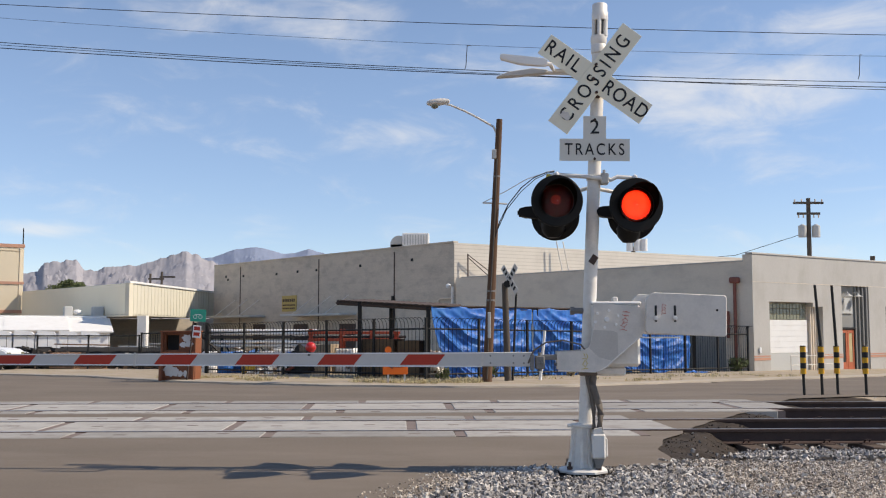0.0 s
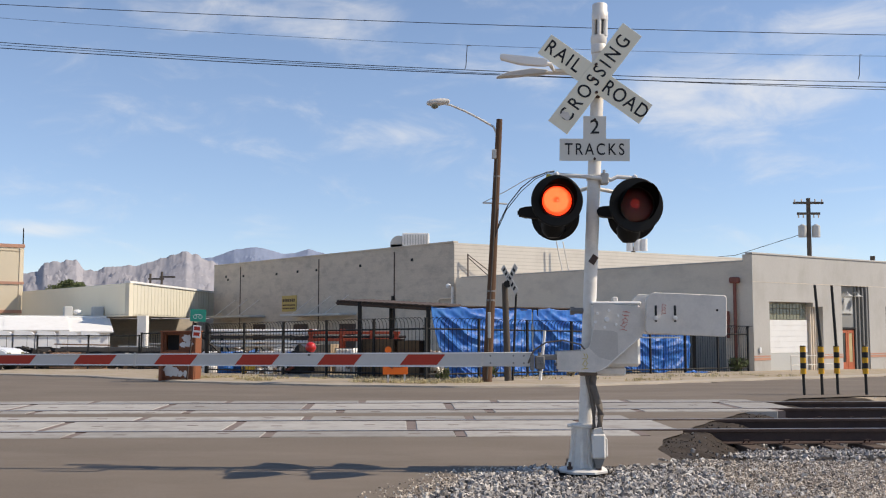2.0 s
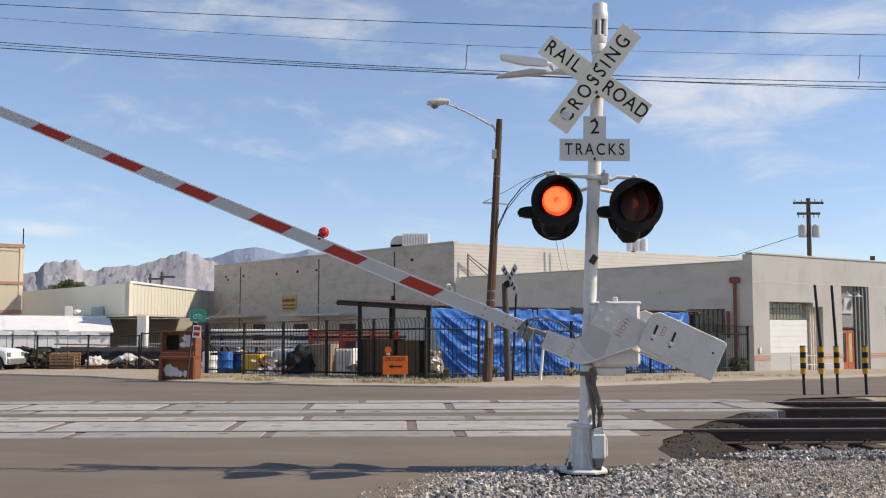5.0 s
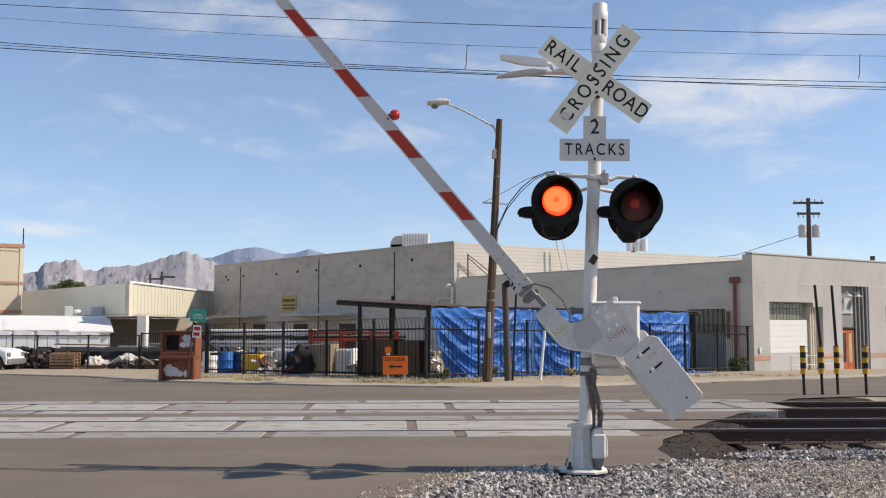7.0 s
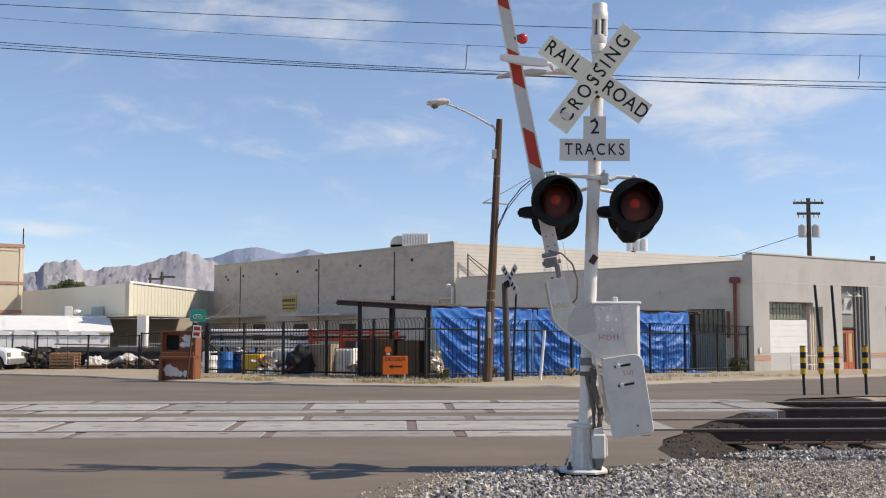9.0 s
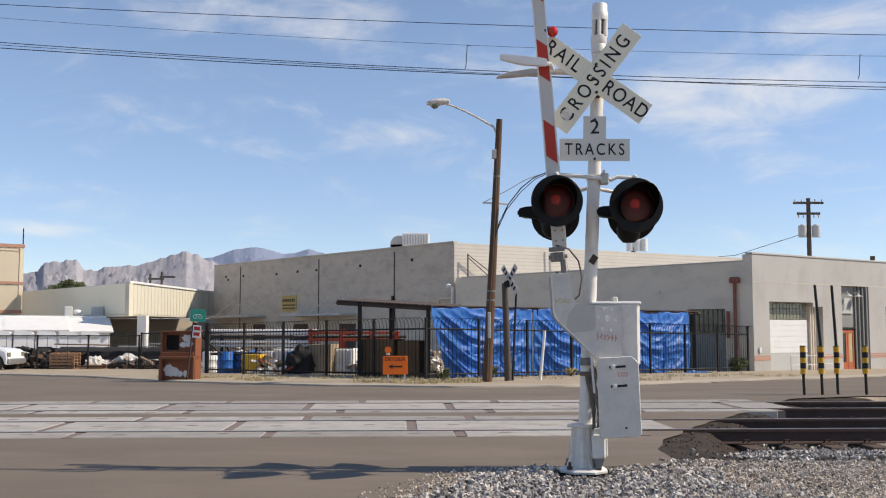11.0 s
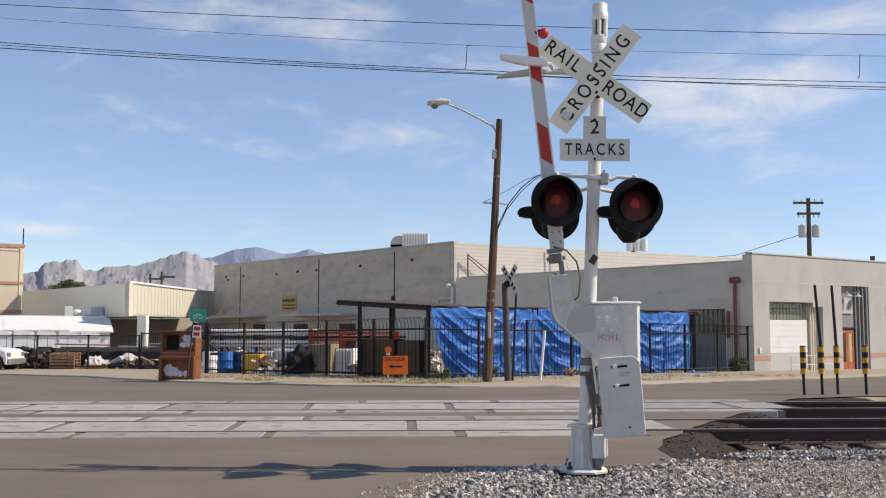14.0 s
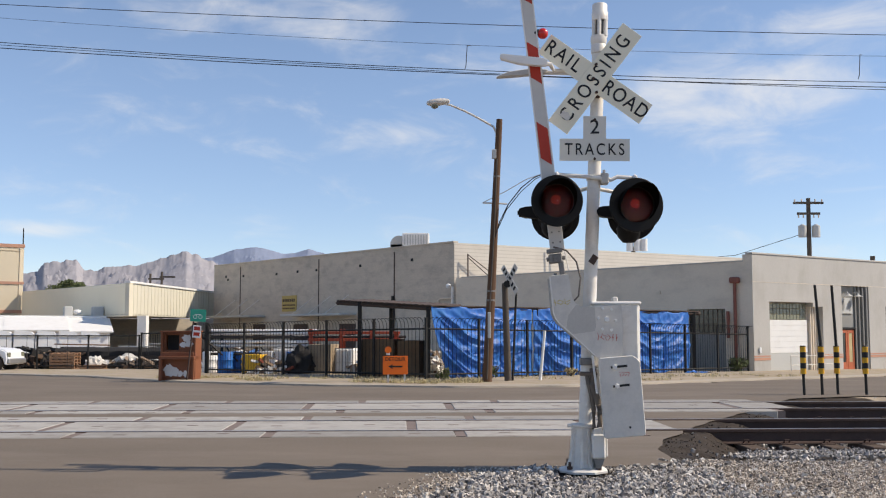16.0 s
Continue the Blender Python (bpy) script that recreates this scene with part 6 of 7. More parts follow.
def build_far_crossbuck():
    th = thing("old_crossbuck_post", (1.82, 28.38, -0.1), "old weathered timber post with faded crossbuck sign", "crossing sign")
    bm = bmesh.new()
    cyl(bm, (0, 0, 0), (-0.08, 0, 2.75), 0.1, 0.085, 12)
    part("post", bm, POLE2, th, "", True)
    m = pose(0.04, -0.14, 2.85, 0, 0, -58)
    for ang in (-48, 48):
        bm = bmesh.new()
        q = m @ pose(0, 0.01 * (ang > 0), 0, 0, ang, 0)
        box(bm, -0.5, 0.5, -0.006, 0.006, -0.1, 0.1, 0.002, q)
        bl = part("blade", bm, GREYP, th, "faded white blade")
        for k in range(6):
            bm = bmesh.new()
            box(bm, -0.42 + 0.145 * k, -0.34 + 0.145 * k, -0.012, -0.007, -0.06, 0.06, m=q)
            part("writing_bar", bm, BLACKP, bl)
    bm = bmesh.new()
    cyl(bm, (-0.02, -0.16, 2.72), (-0.02, -0.02, 2.72), 0.1, 0.1, 12)
    part("lamp", bm, BLACK, th)
    p2 = thing("thin_post", (2.06, 28.6, -0.1), "thin dark leaning steel post beside the timber post", "post")
    bm = bmesh.new()
    cyl(bm, (-0.1, 0, 0), (0.02, 0, 2.55), 0.035, 0.03, 8)
    part("shaft", bm, BLACK, p2)
    p3 = thing("marker_stake", (2.78, 29.0, -0.1), "white leaning marker stake in the verge", "marker post")
    bm = bmesh.new()
    cyl(bm, (0, 0, 0), (0.14, 0, 1.42), 0.045, 0.04, 10)
    part("stake", bm, WHITE, p3, "", True)


def build_bollards():
    for i, (x, y, rod) in enumerate(((7.64, 21.5, 0), (8.06, 21.6, -0.09), (8.47, 21.8, -0.06), (9.0, 21.6, 0))):
        th = thing("delineator_post", (x, y, fall(y) - 0.02), "dark post with yellow and black striped sleeve" + (" and a tall rod" if rod else ""), "marker post", "striped posts by the tracks")
        bm = bmesh.new()
        cyl(bm, (0.01, 0, -0.05), (0, 0, 0.5), 0.03, 0.03, 10)
        part("post", bm, BLACK, th)
        for k in range(5):
            bm = bmesh.new()
            cyl(bm, (0, 0, 0.465 + 0.115 * k), (0, 0, 0.578 + 0.115 * k), 0.06, 0.06, 16)
            part("sleeve_band", bm, BLACKP if k % 2 else YELLOW, th, "" if k % 2 else "yellow band", True)
        bm = bmesh.new()
        cyl(bm, (0, 0, 1.04), (0, 0, 1.062), 0.061, 0.05, 16)
        part("cap", bm, BLACK, th)
        if rod:
            bm = bmesh.new()
            cyl(bm, (0, 0, 1.04), (rod, 0, 2.36), 0.034, 0.03, 8)
            part("rod", bm, BLACK, th)


def build_signs():
    th = thing("detour_sign", (-1.26, 26.95, fall(26.95) + 0.08), "orange detour sign with black arrow on short steel legs", "road sign")
    th.rotation_euler = (0, 0, radians(2))
    bm = bmesh.new()
    box(bm, -0.34, 0.32, -0.03, -0.015, 0.22, 0.71, 0.004)
    pn = part("panel", bm, ORANGE, th)
    lettering("word", "DETOUR", 0.135, BLACKP, pn, pose(-0.01, -0.032, 0.62), spacing=1.02)
    bm = bmesh.new()
    prism(bm, [(-0.19, 0.43), (-0.08, 0.49), (-0.08, 0.45), (0.18, 0.45), (0.18, 0.41), (-0.08, 0.41), (-0.08, 0.37)], -0.034, -0.031)
    part("arrow", bm, BLACKP, pn)
    for x in (-0.2, 0.24):
        bm = bmesh.new()
        box(bm, x - 0.025, x + 0.025, -0.014, 0.03, 0.0, 0.7)
        part("leg", bm, GALV, th)
    bm = bmesh.new()
    box(bm, -0.25, -0.15, -0.02, 0.04, 0.735, 0.79)
    lampb = part("lamp_base", bm, WHITE, th)
    bm = bmesh.new()
    revolve(bm, [(0.02, -0.05), (0.085, -0.05), (0.09, 0.05), (0.02, 0.05)], 16, pose(-0.2, 0.0, 0.87, 90, 0, 0))
    part("beacon", bm, ORANGE, lampb, "orange beacon lamp", True)
    th = thing("street_sign", (-7.52, 29.75, fall(29.75) - 0.04), "green street sign and small red notice on a leaning post", "street sign")
    bm = bmesh.new()
    cyl(bm, (0, 0, 0), (0.2, 0, 2.1), 0.025, 0.025, 8)
    part("post", bm, RUST, th)
    bm = bmesh.new()
    box(bm, -0.02, 0.44, -0.05, -0.035, 1.83, 2.19, 0.004, pose(0, 0, 0, 0, 3, 0))
    g = part("sign_panel", bm, GREEN_SIGN, th, "green sign panel with pale shapes")
    bm = bmesh.new()
    for c in (0.13, 0.28):
        revolve(bm, [(0.045, 0.0), (0.06, 0.0), (0.06, 0.003), (0.045, 0.003)], 14, pose(0, 0, 0, 0, 3, 0) @ pose(c, -0.052, 1.97, 90, 0, 0), ring=True)
    box(bm, 0.12, 0.29, -0.054, -0.051, 2.03, 2.045, m=pose(0, 0, 0, 0, 3, 0))
    part("symbol", bm, WHITE, g)
    bm = bmesh.new()
    box(bm, 0.03, 0.27, -0.05, -0.035, 1.36, 1.72, 0.004, pose(0, 0, 0, 0, 5, 0))
    r = part("notice", bm, WHITE, th, "small white notice with red marks")
    bm = bmesh.new()
    box(bm, 0.06, 0.24, -0.054, -0.051, 1.58, 1.69, m=pose(0, 0, 0, 0, 5, 0))
    box(bm, 0.06, 0.24, -0.054, -0.051, 1.42, 1.52, m=pose(0, 0, 0, 0, 5, 0))
    part("writing_bar", bm, REDP, r)


def build_piano():
    th = thing("upright_piano", (-7.85, 30.35, fall(30.35) + 0.05), "abandoned red-brown upright piano with white graffiti and missing panel", "piano", rz=-3)
    for name, x0, x1, y0, y1, z0, z1 in (("side", -0.53, -0.47, -0.3, 0.3, 0, 1.42), ("side", 0.47, 0.53, -0.3, 0.3, 0, 1.42), ("lid", -0.56, 0.56, -0.3, 0.32, 1.42, 1.47),
                                         ("lower_panel", -0.47, 0.47, -0.2, -0.16, 0.06, 0.62), ("plinth", -0.47, 0.47, -0.22, -0.16, 0.0, 0.055), ("key_bed", -0.53, 0.53, -0.46, 0.0, 0.625, 0.72),
                                         ("key_lid", -0.47, 0.47, -0.34, 0.0, 0.722, 0.84), ("rail", -0.47, 0.47, -0.2, -0.1, 0.842, 0.9), ("upper_panel", -0.02, 0.47, -0.16, -0.12, 0.9, 1.418),
                                         ("stile", -0.47, -0.41, -0.16, -0.12, 0.9, 1.418), ("rail", -0.41, -0.02, -0.16, -0.12, 1.34, 1.418), ("back", -0.47, 0.47, 0.2, 0.26, 0.0, 1.41)):
        bm = bmesh.new()
        box(bm, x0, x1, y0, y1, z0, z1, 0.008)
        part(name, bm, PIANO if name != "back" else SCRAP, th)
    for x in (-0.49, 0.49):
        bm = bmesh.new()
        box(bm, x - 0.04, x + 0.04, -0.44, -0.36, 0.0, 0.62, 0.01)
        part("leg", bm, PIANO, th)
    rnd = random.Random(9)
    for cx, cz, y, w, h in ((0.22, 1.25, -0.162, 0.16, 0.11), (0.1, 1.05, -0.162, 0.1, 0.09), (0.3, 1.08, -0.162, 0.12, 0.12), (-0.3, 0.3, -0.202, 0.15, 0.2), (-0.1, 0.26, -0.202, 0.1, 0.15), (0.05, 0.2, -0.202, 0.08, 0.1), (0.2, 0.2, -0.202, 0.07, 0.1)):
        bm = bmesh.new()
        pts = []
        for k in range(18):
            a = 2 * math.pi * k / 18
            rr = rnd.uniform(0.75, 1.15)
            pts.append((cx + w * rr * math.cos(a), cz + h * rr * math.sin(a)))
        prism(bm, pts, y - 0.002, y)
        part("graffiti", bm, GRAF, th, "white sprayed patch")


build_street_light()
build_far_crossbuck()
build_bollards()
build_signs()
build_piano()


# ---- overhead wires and utility poles ----
def span(pts, r, name, label):
    """A wire through three heights at x = -10.8, 0 and 10.7, carried on past both sides."""
    z0, z1, z2, y = pts
    bm = bmesh.new()
    a = ((z0 - z1) / -10.8 - (z2 - z1) / 10.7) / (-10.8 - 10.7)
    b = (z2 - z1) / 10.7 - a * 10.7
    tube(bm, [(x, y, z1 + b * x + a * x * x) for x in np.linspace(-34, 34, 41)], r, 5)
    return tagged(link(name, bm, CABLE), label, "overhead wire", "wires over the street")


span((9.25, 8.78, 8.49, 24.0), 0.009, "overhead_wire", "thin dark overhead wire")
span((8.97, 8.32, 8.02, 24.2), 0.0045, "overhead_wire", "very thin overhead wire")
span((8.31, 7.65, 7.32, 24.0), 0.0095, "overhead_wire", "dark twisted overhead cable")
span((8.17, 7.56, 7.2, 24.0), 0.011, "overhead_wire", "thick dark overhead cable")
span((8.26, 7.61, 7.15, 24.06), 0.007, "overhead_wire", "thin dark overhead wire under the cable")
for x_, z0_, z1_ in ((0.53, 7.66, 8.28), (10.1, 7.42, 8.05)):
    th_ = thing("wire_dropper", (x_, 24.1, z0_), "thin dark dropper between two overhead wires", "wire dropper", "droppers")
    bm_ = bmesh.new()
    tube(bm_, [(0, 0, 0), (0.03, 0, 0.1), (0.06, 0, z1_ - z0_ - 0.02), (0.15, 0.1, z1_ - z0_)], 0.01, 5)
    part("rod", bm_, CABLE, th_)


def build_utility_poles():
    th = thing("utility_pole", (25.5, 70.0, -0.8), "dark timber utility pole with two crossarms and grey transformers", "utility pole")
    bm = bmesh.new()
    cyl(bm, (0, 0, 0), (0.05, 0, 11.3), 0.2, 0.14, 12)
    part("pole", bm, POLE2, th, "", True)
    for z, w in ((10.95, 1.05), (10.2, 0.8)):
        bm = bmesh.new()
        box(bm, -w, w, -0.2, -0.06, z - 0.08, z + 0.08, 0.01)
        arm = part("crossarm", bm, POLE2, th)
        for x in (-w + 0.1, -w * 0.45, w * 0.45, w - 0.1):
            bm = bmesh.new()
            cyl(bm, (x, -0.13, z + 0.08), (x, -0.13, z + 0.26 if z > 10.5 else z - 0.3), 0.05, 0.05, 8)
            part("insulator", bm, STUCCO_SHADE_LIFT, arm)
    for x in (-0.45, 0.5):
        bm = bmesh.new()
        cyl(bm, (x, -0.1, 8.55), (x, -0.1, 9.35), 0.28, 0.28, 14)
        t = part("transformer", bm, PALE_GREY, th, "grey can transformer", True)
        bm = bmesh.new()
        cyl(bm, (x, -0.1, 9.35), (x, -0.1, 9.45), 0.2, 0.1, 12)
        part("transformer_cap", bm, PALE_GREY, t)
    th = thing("utility_pole", (14.2, 75.0, -0.8), "timber pole with a bank of pale transformers behind the workshop", "utility pole")
    bm = bmesh.new()
    cyl(bm, (0, 0, 0), (0, 0, 8.3), 0.2, 0.17, 12)
    part("pole", bm, POLE2, th, "", True)
    for x in (-0.3, 0.25, 0.75):
        bm = bmesh.new()
        cyl(bm, (x, -0.3, 7.95), (x, -0.3, 8.85), 0.26, 0.26, 14)
        part("transformer", bm, WHITE, th, "", True)
    bm = bmesh.new()
    tube(bm, [(0.3, 0, 7.3), (0.6, 0, 6.2)], 0.02, 5)
    tube(bm, [(0.2, 0, 7.6), (3.5, -1, 7.25), (7, -2.2, 7.5), (11.25, -4.9, 8.9)], 0.02, 5)
    part("service_cable", bm, CABLE, th)
    th = thing("utility_pole", (31.2, 73.0, -0.8), "short dark pole end showing over the roof", "utility pole")
    bm = bmesh.new()
    cyl(bm, (0, 0, 0), (0, 0, 7.45), 0.2, 0.18, 10)
    part("pole", bm, POLE2, th)
    for x, y, h in ((-43.6, 150.0, 10.4), (-41.9, 150.0, 10.7)):
        th = thing("utility_pole", (x, y, -0.8), "distant twin timber pole with crossarms", "utility pole", "distant poles")
        bm = bmesh.new()
        cyl(bm, (0, 0, 0), (0, 0, h), 0.2, 0.17, 8)
        part("pole", bm, POLE2, th)
        bm = bmesh.new()
        box(bm, -0.3, 2.0, -0.1, 0.1, h - 0.9, h - 0.65)
        part("crossarm", bm, POLE2, th)
    th = thing("roof_antenna", (-32.2, 77.0, 7.3), "thin dark rod antenna on the cream building", "antenna")
    bm = bmesh.new()
    cyl(bm, (0, 0, 0), (0, 0, 1.8), 0.06, 0.04, 6)
    part("rod", bm, BLACK, th)


build_utility_poles()
# the poles that carry the street wires stand beyond both sides of the view
for x_ in (-34.0, 34.0):
    th_ = thing("utility_pole", (x_, 24.1, fall(24.1) - 0.1), "brown timber pole carrying the street wires", "utility pole", "street wire poles")
    bm_ = bmesh.new()
    cyl(bm_, (0, 0, 0), (0, 0, 12.2), 0.17, 0.13, 12)
    part("pole", bm_, POLE, th_, "", True)


# ---- yard behind the fence ----
def heap(at, sx, sy, h, seed, label, material=None, n=110):
    """A pile of scrap: many tilted bars, boards and lumps of irregular size."""
    rnd = random.Random(seed)
    bm = bmesh.new()
    for _ in range(n):
        u, v = rnd.uniform(-1, 1), rnd.uniform(-1, 1)
        top = h * max(0.1, 1 - 0.55 * u * u - 0.4 * v * v)
        z = rnd.uniform(0, top) ** 1.0
        a, b, c = rnd.uniform(0.05, 0.3), rnd.uniform(0.04, 0.22), rnd.uniform(0.03, 0.2)
        if rnd.random() < 0.3:
            a, b, c = rnd.uniform(0.4, 1.0), 0.04, 0.04
        q = pose(u * sx, v * sy, z * 0.8 + 0.08, rnd.uniform(-25, 25), rnd.uniform(-30, 30), rnd.uniform(0, 180))
        box(bm, -a, a, -b, b, -c, c, 0.0, q)
    # solid core under the loose pieces
    rings = []
    for j in range(6):
        t = j / 5
        ring = []
        for k in range(22):
            w = 2 * math.pi * k / 22
            r = (1 - 0.75 * t ** 1.5) * (0.9 + 0.25 * noise.noise(Vector((math.cos(w) * 2, math.sin(w) * 2, t * 3 + seed))))
            ring.append(bm.verts.new((sx * r * math.cos(w), sy * r * math.sin(w), h * 0.85 * t * (0.9 + 0.2 * noise.noise(Vector((w, t * 2, seed)))))))
        rings.append(ring)
    for r0, r1 in zip(rings, rings[1:]):
        for k in range(22):
            bm.faces.new((r0[k], r0[(k + 1) % 22], r1[(k + 1) % 22], r1[k]))
    bm.faces.new(rings[-1])
    ob = link("scrap_heap", bm, material or SCRAP_MIX)
    ob.location = at
    return tagged(ob, label, "scrap heap", kind="stuff")


def scrap_mix(name, cols):
    m = mat(name, (0.06, 0.05, 0.045), 0.3, 4, 30, 0.8, bump=0.3)
    nt = m.node_tree
    geo = nt.nodes.new("ShaderNodeNewGeometry")
    rp = nt.nodes.new("ShaderNodeValToRGB")
    rp.color_ramp.interpolation = "CONSTANT"
    el = rp.color_ramp.elements
    el[0].position, el[0].color = cols[0][0], (*cols[0][1], 1)
    el[1].position, el[1].color = cols[-1][0], (*cols[-1][1], 1)
    for p, c in cols[1:-1]:
        el.new(p).color = (*c, 1)
    nt.links.new(geo.outputs["Random Per Island"], rp.inputs["Fac"])
    nt.links.new(rp.outputs["Color"], nt.nodes["Principled BSDF"].inputs["Base Color"])
    return m


SCRAP_MIX = scrap_mix("mixed_scrap", [(0.0, (0.06, 0.052, 0.048)), (0.16, (0.14, 0.115, 0.095)), (0.32, (0.26, 0.18, 0.12)), (0.46, (0.42, 0.36, 0.3)), (0.62, (0.76, 0.74, 0.7)), (0.93, (0.3, 0.08, 0.05)), (0.97, (0.08, 0.18, 0.4))])
DARK_MIX = scrap_mix("dark_mixed_scrap", [(0.0, (0.035, 0.032, 0.03)), (0.4, (0.09, 0.062, 0.047)), (0.66, (0.16, 0.1, 0.065)), (0.86, (0.27, 0.2, 0.15)), (0.96, (0.5, 0.47, 0.42))])


def gz_(y):
    return fall(y) + 0.0


for x_, y_, sx_, sy_, h_, k_ in ((-8.0, 40.2, 1.1, 0.8, 1.15, 1), (-6.3, 39.8, 1.0, 0.7, 1.2, 2), (-4.5, 40.2, 1.0, 0.7, 1.2, 3), (-2.7, 39.9, 1.0, 0.7, 1.2, 4), (-1.0, 39.4, 1.0, 0.7, 1.2, 5), (-2.6, 36.4, 0.45, 0.3, 0.55, 12), (-6.2, 37.0, 0.4, 0.25, 0.5, 13)):
    heap((x_, y_, gz_(y_)), sx_, sy_, h_, k_, "heap of rusty scrap metal, pale offcuts and boards in the yard")
for x_, y_, sx_, sy_, h_, k_ in ((-18.75, 46.6, 0.75, 0.6, 1.15, 7), (-17.75, 46.9, 0.6, 0.6, 1.1, 8), (-14.0, 46.4, 1.2, 0.35, 0.42, 9), (-12.6, 45.9, 0.8, 0.35, 0.4, 10)):
    heap((x_, y_, gz_(y_)), sx_, sy_, h_, k_, "low heap of dark scrap timber behind the side fence", DARK_MIX, 70)


def build_flatbed():
    """A long low trailer with a load under black netting, behind the side fence."""
    y = 48.6
    th = thing("flatbed_trailer", (-14.6, y, gz_(y)), "long flatbed trailer with a load under black netting", "trailer", rz=1.5)
    bm = bmesh.new()
    box(bm, -4.3, 3.9, -0.9, 0.9, 0.5, 0.66, 0.02)
    part("deck", bm, SCRAP, th)
    bm = bmesh.new()
    nx, rows = 70, []
    for j, (yy, k) in enumerate(((-0.95, 0.0), (-0.9, 0.55), (-0.6, 0.92), (0.0, 1.0), (0.6, 0.92), (0.9, 0.5), (0.95, 0.0))):
        row = []
        for i in range(nx + 1):
            x = -4.2 + 8.0 * i / nx
            h = 0.42 + 0.16 * noise.noise(Vector((x * 0.9, 1, 2))) + 0.38 * math.exp(-((x - 2.6) / 0.9) ** 2)
            row.append(bm.verts.new((x, yy + 0.05 * noise.noise(Vector((x * 2, j, 0))), 0.662 + h * k + 0.05 * k * noise.noise(Vector((x * 3.1, j * 1.3, 5))))))
        rows.append(row)
    for r0, r1 in zip(rows, rows[1:]):
        for i in range(nx):
            bm.faces.new((r0[i], r0[i + 1], r1[i + 1], r1[i]))
    for i in (0, nx):
        bm.faces.new([r[i] for r in rows])
    bm.faces.new([v for v in rows[0]] + [v for v in rows[-1][::-1]])
    part("netted_load", bm, NETTING, th, "sagging black netting", True)
    for x, z, l in ((-2.4, 1.16, 1.3), (0.2, 1.12, 0.9), (1.5, 1.24, 0.8)):
        bm = bmesh.new()
        box(bm, x - l, x + l, -0.99, -0.93, z - 0.03, z + 0.03, 0.006, pose(0, 0, 0, 0, random.uniform(-1.5, 1.5), 0))
        part("board", bm, PALE_GREY if x > 0 else PALLET, th, "loose plank laid on the load")
    for x in (-2.6, -1.7, 2.4):
        bm = bmesh.new()
        revolve(bm, [(0.1, -0.09), (0.28, -0.1), (0.33, -0.06), (0.33, 0.06), (0.28, 0.1), (0.1, 0.09)], 20, pose(x, -0.8, 0.33, 90, 0, 0))
        part("wheel", bm, BLACK, th, "black trailer tyre", True)


NETTING = mat("black_netting", (0.03, 0.028, 0.027), 0.45, 3, 30, 0.9, bump=0.7)
build_flatbed()


def build_rack():
    th = thing("storage_rack", (-4.95, 37.9, gz_(37.9)), "rusty red steel storage rack loaded with pipes", "storage rack")
    for x in (0.0, 1.13, 2.28, 3.2):
        for y in (0.0, 0.9):
            bm = bmesh.new()
            box(bm, x - 0.07, x + 0.07, y - 0.06, y + 0.06, 0, 1.72 if x < 3 else 1.62, 0.008)
            part("upright", bm, RACK_RED, th)
        bm = bmesh.new()
        tube(bm, [(x, 0, 1.3), (x, 0.9, 0.5)], 0.03, 5)
        part("brace", bm, RACK_RED, th)
    for z in (1.58, 1.32, 0.9):
        for y in (-0.09, 0.99):
            bm = bmesh.new()
            box(bm, -0.1, 3.3, y - 0.03, y + 0.03, z - 0.05, z + 0.05, 0.006)
            part("beam", bm, RACK_RED, th)
    rnd = random.Random(2)
    for k in range(7):
        bm = bmesh.new()
        y = 0.1 + 0.12 * k
        cyl(bm, (-0.5 + rnd.uniform(-0.3, 0.3), y, 1.43), (3.2 + rnd.uniform(-0.3, 0.4), y, 1.43), 0.05, 0.05, 8)
        part("pipe", bm, WHITE if k % 2 else SCRAP, th)
    th = thing("pipe_stand", (-8.3, 38.0, gz_(38.0)), "dark steel stand with long white pipes", "pipe rack")
    for x in (0.0, 1.3, 2.6):
        bm = bmesh.new()
        box(bm, x - 0.05, x + 0.05, -0.05, 0.05, 0, 1.6, 0.006)
        part("upright", bm, BLACK, th)
        bm = bmesh.new()
        tube(bm, [(x, 0, 1.25), (x + 0.6, 0, 0.5)], 0.035, 5)
        part("brace", bm, BLACK, th)
    for z, mt in ((1.66, WHITE), (1.56, WHITE), (1.42, SCRAP), (1.25, WHITE), (1.1, PALE_GREY), (0.8, SCRAP)):
        bm = bmesh.new()
        cyl(bm, (-0.4, -0.1, z), (3.6, -0.1, z), 0.055, 0.055, 8)
        part("pipe", bm, mt, th)


def crate(at, w, d, h, material, label, category, rz=0, group=""):
    th = thing(category.replace(" ", "_"), at, label, category, group, rz=rz)
    bm = bmesh.new()
    box(bm, -w / 2, w / 2, -d / 2, d / 2, 0.08, h, 0.02)
    part("body", bm, material, th)
    for k in range(3):
        bm = bmesh.new()
        x = -w / 2 + w * (0.12 + 0.38 * k)
        box(bm, x - 0.04, x + 0.04, -d / 2, d / 2, 0.0, 0.078)
        part("runner", bm, PALLET, th)
    for k in range(3):
        bm = bmesh.new()
        z = 0.08 + (h - 0.1) * (0.2 + 0.3 * k)
        box(bm, -w / 2 - 0.015, w / 2 + 0.015, -d / 2 - 0.015, -d / 2 - 0.001, z - 0.03, z + 0.03)
        part("batten", bm, material, th)
    return th


